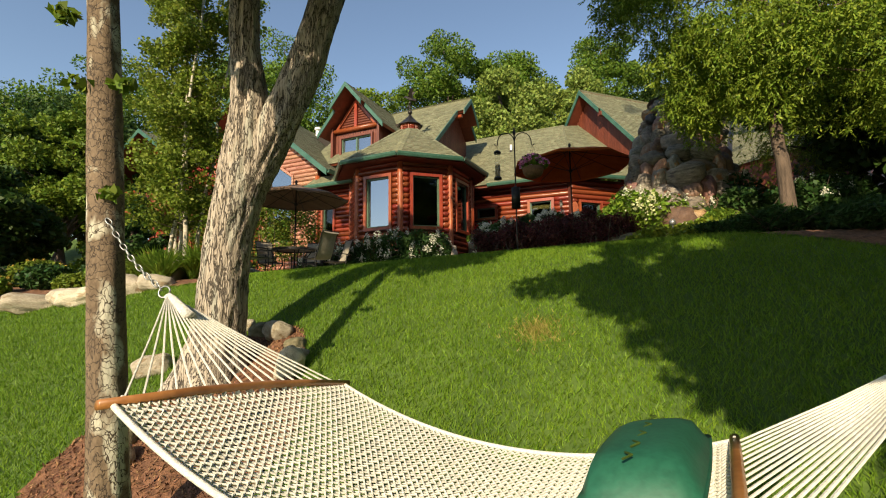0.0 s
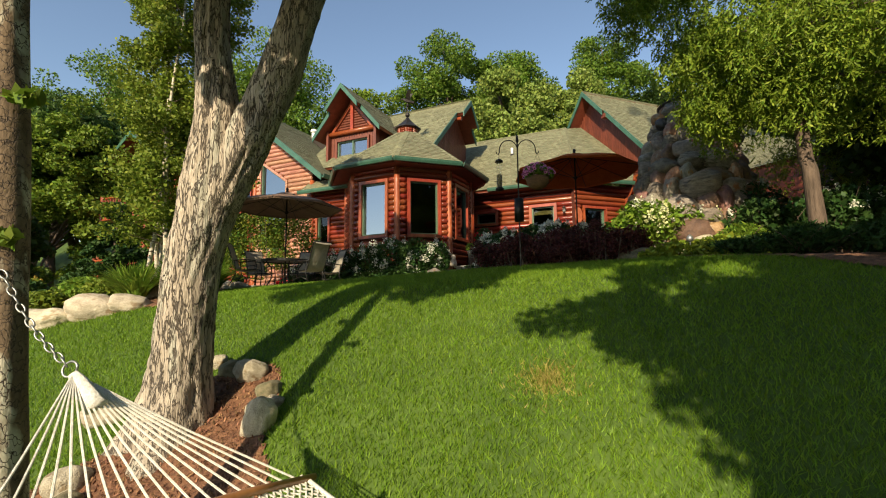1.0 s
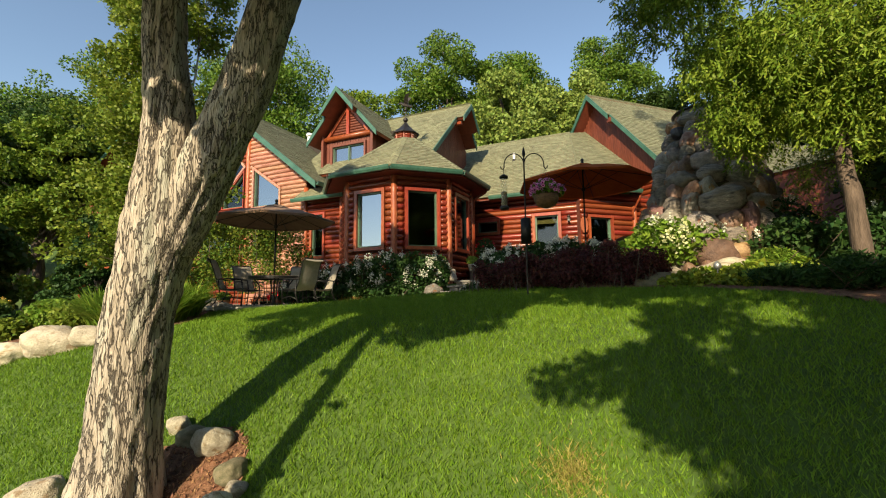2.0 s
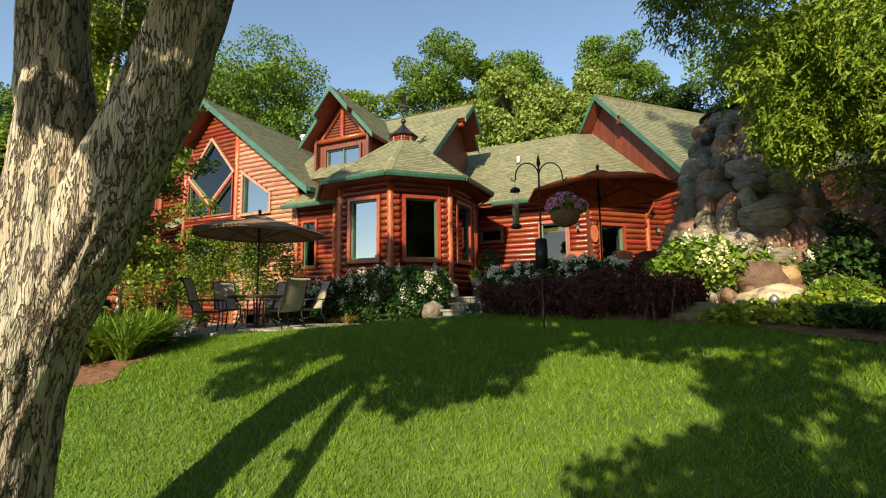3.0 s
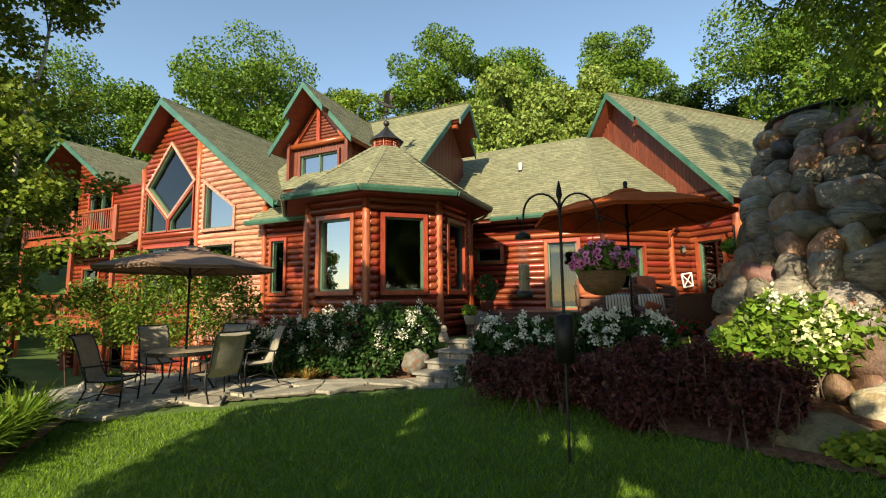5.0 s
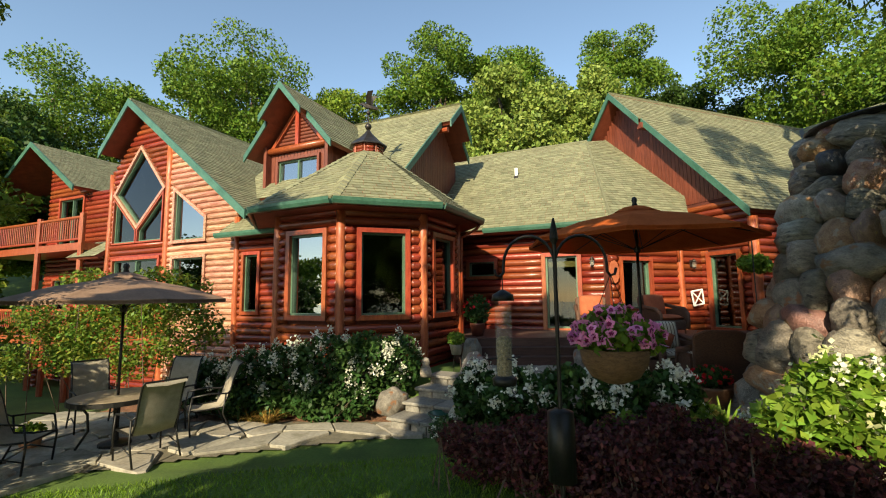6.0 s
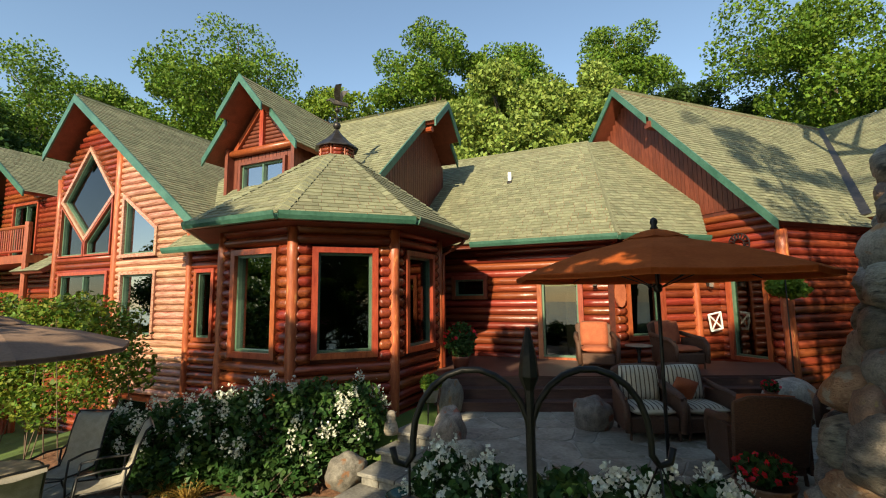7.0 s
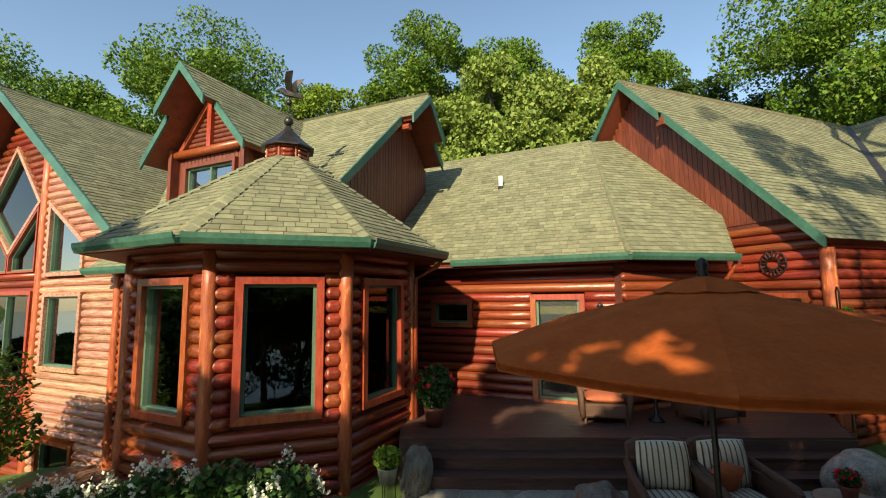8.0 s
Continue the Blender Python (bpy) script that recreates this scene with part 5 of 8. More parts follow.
sprig = [((-2.02, 2.02, 1.86), (0.07, 0.06, 0.05)), ((-2.26, 2.02, 2.62), (0.12, 0.08, 0.05)), ((-1.98, 2.0, 2.60), (0.12, 0.08, 0.04)), ((-2.40, 2.0, 3.1), (0.10, 0.08, 0.06))]
tagged(quads("crown", leaf_quads(p, 0.15, rng, 0.8), LEAF_OAK, hamtree), kind="stuff")
tagged(quads("sprig", leaf_quads(in_blobs(sprig, 130, rng, 0.2), 0.085, rng, 0.6), LEAF_LIME, hamtree, ), "yellow-green sprigs on the bark", kind="stuff")

# the tree that carries the hammock's other end, and shades the lawn
prop = empty("shade_tree", "leafy tree carrying the other hammock end", "tree", at=(3.6, 0.4, -0.4))
part("trunk", bark_tube([([(3.62, 0.4, -0.6), (3.55, 0.42, 1.0), (3.5, 0.4, 2.6), (3.7, 0.3, 4.4), (3.9, 0.2, 6.4), (4.0, 0.2, 8.0)], [0.17, 0.14, 0.13, 0.12, 0.09, 0.03])], n=24, depth=0.015, seed=25, flare=0.08), BARK_CEDAR, prop, smooth=True, turn=False)
# Unseen clumps, spread wide of the trunk to shape the lawn's shadow.
front_shade_crown = [((-0.2, -0.2, 4.0), (0.7, 0.45, 0.35)), ((0.9, -0.6, 4.0), (1.0, 0.7, 0.6)), ((2.0, -0.5, 4.1), (1.1, 0.9, 0.8)), ((3.2, -0.7, 4.1), (1.3, 1.1, 0.9)), ((4.9, -1.1, 4.1), (1.4, 1.2, 1.0)), ((6.4, -0.5, 4.1), (1.4, 1.2, 1.0)), ((2.8, -0.6, 5.1), (1.2, 1.0, 0.7)), ((4.7, 0.2, 5.0), (1.2, 1.0, 0.8)), ((1.7, 0.2, 5.4), (0.75, 0.5, 0.4)), ((0.6, -0.7, 5.3), (0.5, 0.45, 0.35))]
back_shade_crown = [((0.8, -2.9, 3.6), (0.7, 0.6, 0.5)), ((1.3, -3.3, 3.7), (0.8, 0.7, 0.5)), ((1.2, -2.4, 3.6), (0.8, 0.8, 0.6)), ((2.5, -2.4, 3.6), (1.2, 1.0, 0.8)), ((3.8, -2.4, 3.7), (1.3, 1.0, 0.8)), ((1.8, -3.8, 3.2), (0.8, 0.8, 0.5)), ((3.3, -4.0, 3.4), (1.2, 0.9, 0.7)), ((5.2, -3.2, 3.7), (1.4, 1.0, 0.8)), ((0.3, -3.6, 4.5), (0.65, 0.6, 0.4)), ((0.8, -2.8, 4.7), (0.6, 0.5, 0.4))]
env = front_shade_crown + back_shade_crown
cl = clumps(env, 450, 0.42, rng)
p = in_blobs(cl, 98000, rng, 0.3)
tagged(quads("crown", leaf_quads(p, 0.13, rng, 0.7), LEAF_OAK, prop), kind="stuff")
part("limb", wood([([(3.6, 0.35, 3.2), (Vector((3.6, 0.35, 3.6)) + Vector(c[0])) / 2, c[0]], [0.06, 0.04, 0.01]) for c in cl[:26]], 5), BARK_CEDAR, prop, turn=False)


# white cedar with hanging sprays
def cedar(x, y, env, n, seed, label, top, lean=(0, 0)):
    rng = np.random.default_rng(seed)
    z0 = gz(x, y)
    c = empty("cedar_tree", label, "cedar", at=(x, y, z0))
    part("trunk", bark_tube([([(x, y, z0 - 0.2), (x + 0.35 * lean[0], y + 0.35 * lean[1], z0 + 1.2), (x + lean[0], y + lean[1], z0 + 3.2), (x + lean[0], y + lean[1], top)], [0.125, 0.105, 0.085, 0.02])], n=20, depth=0.012, seed=seed, flare=0.05), BARK_CEDAR, c, smooth=True, turn=False)
    bl = clumps(env, 290, 0.40, rng, 1.1)
    tips = []
    limbs = []
    for i, (q, r) in enumerate(bl):
        q = Vector(q)
        if i < 60:
            st = Vector((x + lean[0], y + lean[1], min(top - 0.5, q.z + 0.3)))
            limbs.append(([st, st.lerp(q, 0.5) + Vector((0, 0, 0.15)), q], [0.035, 0.022, 0.006]))
    tagged(part("limbwork", wood(limbs, 5), BARK_CEDAR, c, turn=False), kind="stuff")
    # each spray is a fan of small scales that hangs from its twig
    base = in_blobs(bl, n // 9, rng, 0.25)
    d = unit(len(base), rng)
    d[:, 2] = -0.55 - 0.5 * rng.random(len(base))
    d /= np.linalg.norm(d, axis=1, keepdims=True)
    w = np.cross(d, unit(len(base), rng))
    w /= np.linalg.norm(w, axis=1, keepdims=True)
    pts, ax = [], []
    for k in range(9):
        f = (k % 3) / 2.0 - 0.5
        g = k // 3
        pts.append(base + d * (0.05 * g + 0.02) + w * f * (0.03 + 0.05 * g))
        ax.append(d + w * f * 1.4)
    pts, ax = np.concatenate(pts), np.concatenate(ax)
    ax /= np.linalg.norm(ax, axis=1, keepdims=True)
    side = np.cross(ax, unit(len(ax), rng))
    side /= np.linalg.norm(side, axis=1, keepdims=True)
    s = (0.052 + 0.034 * rng.random(len(ax)))[:, None]
    v = np.stack([pts - ax * s * 0.5, pts + side * s * 0.2, pts + ax * s * 0.5, pts - side * s * 0.2], 1).reshape(-1, 3)
    tagged(quads("crown", v, LEAF_CEDAR, c), kind="stuff")


cedar_skirt = [((5.6, 7.3, 6.6), (2.3, 1.8, 1.7)), ((4.6, 7.3, 6.6), (1.1, 1.0, 1.1)), ((6.8, 7.0, 5.8), (1.6, 1.6, 1.6)), ((5.5, 7.2, 8.6), (1.8, 1.6, 1.6)), ((7.6, 6.2, 5.4), (1.4, 1.4, 1.5)), ((4.0, 7.5, 7.6), (0.8, 0.8, 0.8)), ((5.9, 7.4, 4.8), (1.2, 0.9, 0.7)), ((3.4, 7.5, 6.9), (0.5, 0.5, 0.5)), ((4.8, 7.2, 5.2), (1.0, 0.7, 0.6)), ((6.9, 6.6, 4.4), (0.9, 0.8, 0.6)), ((5.4, 6.6, 5.3), (0.9, 0.6, 0.6)), ((5.0, 6.9, 4.5), (0.6, 0.5, 0.5))]
# Unseen upper clumps, set to throw tree shade onto the gable roof.
cedar_shade_top = [((5.8, 7.4, 10.6), (1.0, 0.9, 1.2)), ((5.9, 7.5, 13.0), (0.8, 0.7, 1.2)), ((5.4, 9.0, 17.2), (1.0, 0.7, 0.6)), ((6.3, 8.5, 16.2), (1.2, 0.8, 0.7)), ((7.4, 8.1, 15.2), (1.2, 0.8, 0.7)), ((8.4, 8.2, 14.8), (1.0, 0.8, 0.6)), ((6.0, 8.0, 15.0), (0.8, 0.7, 0.6))]
cedar(5.86, 6.95, cedar_skirt + cedar_shade_top, 215000, 31, "white cedar with yellow-green hanging sprays", 17.0, (0.05, 0.25))
cedar(10.4, 11.9, [((10.4, 11.8, 7.6), (2.6, 2.2, 2.6)), ((9.0, 11.0, 7.0), (1.4, 1.3, 1.4)), ((9.4, 11.2, 4.6), (1.3, 1.0, 1.0))], 56000, 32, "darker cedar standing behind the stone chimney", 10.0)


def shrub(name, label, blobs, n, leaf, mat, blooms=None, seed=1, category="shrub", stems=12, aspect=0.6, droop=0.0, inner=0.45, stem_mat=None):
    """A leafy bush over its stems, with blooms: (material, count, size, tall)."""
    rng = np.random.default_rng(seed)
    c = np.mean([b[0] for b in blobs], axis=0)
    base = (float(c[0]), float(c[1]), gz(c[0], c[1]))
    s = empty(name, label, category, at=base)
    w = Shape()
    for k in range(stems):
        b = blobs[k % len(blobs)]
        g = (b[0][0] + rng.normal() * 0.12, b[0][1] + rng.normal() * 0.1)
        tip = (b[0][0] + rng.normal() * b[1][0] * 0.5, b[0][1] + rng.normal() * b[1][1] * 0.5, b[0][2] + rng.random() * b[1][2] * 0.7)
        w.tube([(g[0], g[1], gz(*g) - 0.03), tip], [0.012, 0.005], 4)
    tagged(part("stemwork", w, stem_mat or BARK_CEDAR, s, turn=False), kind="stuff")
    p = in_blobs(blobs, n, rng, inner)
    p = p[p[:, 2] > ground_z(p[:, 0], p[:, 1]) - 0.02]
    tagged(quads("foliage", leaf_quads(p, leaf, rng, aspect, droop, 0.5), mat, s), kind="stuff")
    if blooms:
        for bm_, cnt, size, tall in blooms:
            q = in_blobs(blobs, cnt * 3, rng, 0.96)
            cen = np.array([b[0] for b in blobs])
            low = np.mean(cen[:, 2])
            q = q[q[:, 2] > low - 0.12][:cnt]
            for a in q:
                m = 46
                o = rng.normal(size=(m, 3)) * (size * 0.30, size * 0.30, size * 0.30 * tall)
                taper = 1 - 0.55 * np.clip(o[:, 2] / (size * tall * 0.6), -1, 1)
                o[:, :2] *= taper[:, None]
                tagged(quads("bloom", leaf_quads(a + o + (0, 0, size * 0.2), size * 0.30, rng, 0.9), bm_, s), kind="stuff")
    return s


# hydrangeas under the turret
shrub("hydrangea_hedge", "dark green hydrangeas with white cone blooms below the turret", [((-4.3, 14.1, 2.35), (0.65, 0.5, 0.55)), ((-3.5, 14.0, 2.45), (0.7, 0.5, 0.62)), ((-2.7, 13.8, 2.55), (0.7, 0.5, 0.68)), ((-1.9, 13.75, 2.68), (0.7, 0.5, 0.72)), ((-1.15, 13.9, 2.75), (0.6, 0.45, 0.70)), ((-0.55, 14.1, 2.78), (0.5, 0.4, 0.60)), ((-5.0, 14.5, 2.25), (0.5, 0.5, 0.45)), ((-3.2, 13.55, 2.1), (0.8, 0.35, 0.35)), ((-1.7, 13.4, 2.15), (0.8, 0.3, 0.35))], 15000, 0.115, LEAF_HYD, [(BLOOM, 110, 0.155, 1.5)], 41, "hydrangea", 40)
shrub("hydrangea", "white panicle hydrangea beside the pale boulder", [((3.98, 9.22, 3.02), (0.45, 0.4, 0.5)), ((4.45, 9.3, 3.06), (0.5, 0.4, 0.48)), ((4.95, 9.2, 2.98), (0.45, 0.4, 0.45)), ((3.62, 9.3, 2.8), (0.36, 0.3, 0.38)), ((5.35, 9.1, 2.9), (0.35, 0.35, 0.4))], 4200, 0.12, LEAF_LILY, [(BLOOM, 30, 0.13, 1.2), (BLOOM_CREAM, 16, 0.20, 1.5)], 42, "hydrangea", 24)
shrub("hydrangea", "shaded hydrangea with a few pale blooms", [((6.1, 8.6, 2.9), (0.7, 0.5, 0.5)), ((6.9, 8.2, 2.9), (0.7, 0.6, 0.5)), ((7.6, 8.6, 3.0), (0.7, 0.6, 0.6)), ((6.4, 9.4, 3.3), (0.8, 0.5, 0.6)), ((8.3, 9.0, 3.1), (0.8, 0.6, 0.6))], 6500, 0.12, LEAF_HYD, [(BLOOM, 34, 0.11, 1.2)], 43, "hydrangea", 24)
shrub("hydrangea", "white mophead hydrangea beside the terrace", [((1.4, 10.9, 2.78), (0.42, 0.35, 0.42)), ((2.0, 10.6, 2.85), (0.48, 0.35, 0.42)), ((2.6, 10.5, 2.88), (0.45, 0.35, 0.42)), ((0.95, 11.5, 2.7), (0.35, 0.35, 0.45)), ((3.15, 10.5, 2.85), (0.4, 0.3, 0.38))], 6400, 0.10, LEAF_HYD, [(BLOOM, 60, 0.15, 0.9)], 44, "hydrangea", 24)
shrub("coneflower_patch", "yellow coneflowers among tall leaves", [((2.5, 10.1, 2.55), (0.35, 0.25, 0.28)), ((3.3, 10.2, 2.6), (0.35, 0.25, 0.3)), ((1.7, 10.2, 2.5), (0.3, 0.2, 0.25))], 1500, 0.10, LEAF_LILY, [(BLOOM_YELLOW, 26, 0.055, 0.5)], 45, "flowers", 24)
# barberries on the bank
for k, (x, y, r) in enumerate([(1.0, 9.95, 0.42), (1.55, 9.55, 0.46), (2.15, 9.25, 0.5), (2.75, 9.0, 0.5), (3.35, 8.85, 0.48), (2.4, 9.75, 0.42), (3.1, 9.55, 0.42), (1.7, 10.1, 0.38), (3.75, 9.0, 0.36), (3.15, 8.35, 0.34), (2.2, 8.75, 0.3)]):
    r *= 1.16
    z = gz(x, y)
    br = random.Random(900 + k)
    mound = [((x, y, z + r * 0.60), (r, r * 0.9, r * 0.60))]
    for _ in range(5):
        mound.append(((x + br.uniform(-0.8, 0.8) * r, y + br.uniform(-0.6, 0.4) * r, z + r * br.uniform(0.5, 1.3)), (r * br.uniform(0.18, 0.5), r * br.uniform(0.18, 0.45), r * br.uniform(0.2, 0.45))))
    tagged(shrub("barberry", "dark wine-red barberry bush on the bank", mound, 3600, 0.05, LEAF_BARB, None, 460 + k, "barberry", 26, 0.7, inner=0.3), group="barberries on the bank")
shrub("lobelia_clump", "small pale lilac flowers by the steps", [((0.55, 11.6, 2.2), (0.3, 0.25, 0.2))], 500, 0.07, LEAF_HYD, [(BLOOM, 12, 0.06, 0.8)], 47, "flowers")
# evergreen and bright ground cover on the right
shrub("ground_cover", "bright yellow-green low ground cover", [((4.1, 7.6, 2.26), (0.6, 0.36, 0.2)), ((4.8, 7.45, 2.3), (0.7, 0.4, 0.24)), ((5.4, 7.6, 2.32), (0.6, 0.45, 0.26)), ((3.75, 7.8, 2.22), (0.35, 0.28, 0.14)), ((4.5, 7.15, 2.2), (0.6, 0.3, 0.18))], 6500, 0.075, LEAF_COVER, None, 48, "ground cover", 8, 0.9)
for k, (x, y, r) in enumerate([(5.0, 6.3, 0.6), (6.0, 5.9, 0.7), (7.0, 6.6, 0.8), (5.6, 5.0, 0.6), (6.6, 4.7, 0.8), (7.8, 5.4, 0.9), (5.9, 3.6, 0.6), (8.6, 7.4, 0.9), (7.4, 3.4, 0.8), (4.6, 7.0, 0.4), (9.6, 6.2, 1.0)]):
    z = gz(x, y)
    tagged(shrub("juniper", "low spreading dark green juniper", [((x, y, z + r * 0.34), (r, r * 0.9, r * 0.36)), ((x + 0.3, y + 0.2, z + r * 0.5), (r * 0.6, r * 0.6, r * 0.36))], 4200, 0.11, LEAF_JUNIPER, None, 480 + k, "juniper", 12, 0.25, -0.3, 0.2), group="junipers")
shrub("bright_juniper", "bright green feathery juniper by the boulder", [((5.1, 7.6, 2.45), (0.45, 0.3, 0.3))], 2600, 0.10, LEAF_LILY, None, 499, "juniper", 10, 0.25, -0.5, 0.2)
# serviceberry by the wing
shrub("serviceberry", "multi-stemmed shrub with yellow-green leaves by the log wall", [((-6.6, 15.6, 3.7), (0.7, 0.6, 0.6)), ((-7.6, 15.8, 3.8), (0.8, 0.6, 0.8)), ((-8.6, 15.9, 3.4), (0.8, 0.7, 0.8)), ((-6.1, 15.4, 3.0), (0.6, 0.5, 0.5)), ((-9.2, 16.0, 2.8), (0.7, 0.6, 0.6)), ((-7.2, 15.4, 4.4), (0.6, 0.5, 0.4)), ((-7.0, 15.3, 2.7), (0.6, 0.5, 0.5)), ((-9.6, 15.6, 3.6), (0.7, 0.6, 0.6)), ((-8.2, 15.3, 2.9), (0.8, 0.5, 0.6)), ((-10.2, 15.6, 2.6), (0.6, 0.5, 0.5)), ((-5.6, 15.2, 4.1), (0.7, 0.5, 0.6)), ((-5.1, 15.1, 3.4), (0.5, 0.4, 0.5)), ((-6.4, 15.3, 4.5), (0.7, 0.5, 0.4)), ((-8.3, 15.5, 4.5), (0.7, 0.5, 0.4))], 15500, 0.10, LEAF_MAPLE, None, 51, "serviceberry", 20, 0.6, 0.1, 0.15)
# perennials at the left
for k, (x, y, r) in enumerate([(-7.2, 9.0, 0.5), (-8.2, 9.6, 0.6), (-9.2, 9.0, 0.6), (-10.2, 9.8, 0.7), (-8.6, 10.8, 0.6), (-11.2, 9.2, 0.7), (-7.4, 10.4, 0.5), (-10.2, 11.6, 0.8), (-12.0, 11.0, 0.9), (-7.8, 8.2, 0.4), (-9.9, 8.3, 0.5)]):
    z = gz(x, y)
    tagged(shrub("perennial_clump", "leafy green perennial clump in the bed", [((x, y, z + r * 0.45), (r, r * 0.8, r * 0.55))], 1700, 0.10, (LEAF_BIRCH, LEAF_LILY, LEAF_HYD)[k % 3], [(BLOOM_YELLOW, 16, 0.07, 0.7)] if k in (3, 5, 10) else None, 520 + k, "perennial", 10), group="perennials in the bed")


def strap_clump(name, label, x, y, n, length, mat, seed, spread=1.0, width=0.018, flowers=None):
    """A clump of long arching leaves."""
    rng = np.random.default_rng(seed)
    z = gz(x, y)
    c = empty(name, label, "lily" if length > 0.4 else "grass", at=(x, y, z))
    v = []
    for _ in range(n):
        a = rng.uniform(0, 2 * math.pi)
        d = np.array([math.cos(a), math.sin(a), 0.0])
        w = np.array([-d[1], d[0], 0]) * width
        L = length * rng.uniform(0.7, 1.15)
        o = np.array([x, y, z]) + d * rng.uniform(0, 0.09)
        reach = rng.uniform(0.25, 0.95) * spread
        pts = [o + d * L * reach * t ** 1.4 + np.array([0, 0, L * (t - 0.62 * reach * t ** 2.4)]) for t in (0, 0.3, 0.55, 0.78, 1.0)]
        ws = (1.0, 1.0, 0.85, 0.6, 0.08)
        for i in range(4):
            v += [pts[i] - w * ws[i], pts[i] + w * ws[i], pts[i + 1] + w * ws[i + 1], pts[i + 1] - w * ws[i + 1]]
    tagged(quads("leaves", np.array(v), mat, c), kind="stuff")
    return c


for k, (x, y) in enumerate([(-5.0, 8.75), (-5.35, 8.35), (-5.75, 7.95), (-5.1, 9.3), (-5.6, 8.9), (-6.2, 8.3), (-5.35, 9.75), (-6.0, 9.4), (-6.6, 8.7), (-4.9, 8.3)]):
    tagged(strap_clump("daylily", "arching green daylily clump at the lawn edge", x, y, 170, 0.92, LEAF_LILY, 600 + k), group="daylilies")
for k, (x, y) in enumerate([(-3.15, 13.35), (-2.75, 13.2), (-2.95, 13.55)]):
    tagged(strap_clump("ornamental_grass", "tawny ornamental grass by the flagstones", x, y, 150, 0.36, STRAW, 640 + k, 1.0, 0.006), group="tawny grasses")
for k, (x, y) in enumerate([(3.3, 10.35), (3.55, 10.15)]):
    strap_clump("lily", "tall green strap leaves on the bank", x, y, 60, 0.6, LEAF_LILY, 650 + k)

# loose chips on the mulch round the maple
CHIP = surface("bark_chip", (0.09, 0.038, 0.018), (0.36, 0.19, 0.10), 9, 0.95, 0.3, vary=0.45, island=True, space="World", hue=0.02)
rng = np.random.default_rng(19)
cx, cy = rng.uniform(-3.6, -0.9, 16000), rng.uniform(1.2, 5.0, 16000)
on = bed_tree(cx, cy)
cx, cy = cx[on], cy[on]
cp = np.stack([cx, cy, ground_z(cx, cy) + rough_lift(cx, cy) + 0.008], 1)
tagged(quads("bark_chips", leaf_quads(cp, 0.052, rng, 0.3, 0.0, 2.5), CHIP), "loose shredded bark chips on the bed", "bark chips", kind="stuff")

# grass blades on the lawn
rng = np.random.default_rng(9)
n = 400000
gx = rng.uniform(-9.5, 6.5, n * 2)
gy = 1.0 - 3.0 * rng.random(n * 2) ** 2 + (10.1 + 0.0 * gx) * np.where(rng.random(n * 2) < 0.94, rng.random(n * 2) ** 1.25, 0.0)
ok = ~(bed_tree(gx, gy) | bed_left(gx, gy) | bed_right(gx, gy)) & ((gy < 10.9 + 0.12 * gx) | (gx > 0.4))
gx, gy = gx[ok][:n], gy[ok][:n]
gzv = ground_z(gx, gy)
m = len(gx)
a = rng.uniform(0, 2 * math.pi, m)
h = rng.uniform(0.03, 0.075, m)
lean = rng.normal(size=(m, 2)) * 0.55
w = 0.0042 + 0.003 * rng.random(m)
p = np.stack([gx, gy, gzv - 0.004], 1)
wv = np.stack([np.cos(a) * w, np.sin(a) * w, 0 * a], 1)
tip = p + np.stack([lean[:, 0] * h, lean[:, 1] * h, h], 1)
tagged(quads("grass", np.stack([p - wv, p + wv, tip], 1).reshape(-1, 3), GRASS, None, 3), "short green lawn grass in sun and shade", "grass", kind="stuff")

# a dry patch in the lawn
n = 1100
rr, aa = 0.24 * np.abs(rng.normal(size=n)) * 0.6, rng.uniform(0, 2 * math.pi, n)
dx, dy = 1.0 + rr * np.cos(aa) * 1.1, 3.84 + rr * np.sin(aa)
p = np.stack([dx, dy, ground_z(dx, dy)], 1)
wv = np.stack([np.cos(aa * 7) * 0.006, np.sin(aa * 7) * 0.006, 0 * aa], 1)
tip = p + np.stack([rng.normal(size=n) * 0.03, rng.normal(size=n) * 0.03, rng.uniform(0.03, 0.06, n)], 1)
DRY = leaf_mat("dry_straw", (0.24, 0.22, 0.05), (0.42, 0.36, 0.11))
tagged(quads("dry_grass", np.stack([p - wv, p + wv, tip], 1).reshape(-1, 3), DRY, None, 3), "small patch of dry straw-coloured grass", "grass", kind="stuff")

# ---- stones and paving ----
def rock_mesh(name, seed, mat, rough=0.22, sub=2):
    bm = bmesh.new()
    bmesh.ops.create_icosphere(bm, subdivisions=sub, radius=1.0)
    for v in bm.verts:
        d = v.co.normalized()
        k = 1 + rough * noise.noise(d * 1.1 + Vector((seed * 7.1, 0, 0))) + rough * 0.45 * noise.noise(d * 2.6 + Vector((0, seed * 3.3, 0)))
        v.co = d * k
        for ax in range(3):
            v.co[ax] = math.copysign(abs(v.co[ax]) ** 0.88, v.co[ax])
    me = bpy.data.meshes.new(name)
    bm.to_mesh(me)
    bm.free()
    me.shade_smooth()
    me.materials.append(mat)
    return me


def boulder(x, y, z, size, turn, mat, label, seed, group="", name="boulder"):
    ob = new(name, rock_mesh(name, seed, mat, 0.24, 4))
    ob.matrix_basis = Matrix.Translation((x, y, z)) @ Euler((0.1 * seed % 0.4, 0.05 * seed % 0.3, turn)).to_matrix().to_4x4() @ Matrix.Diagonal((*size, 1))
    return tagged(ob, label, "boulder" if name == "boulder" else "stone", group)


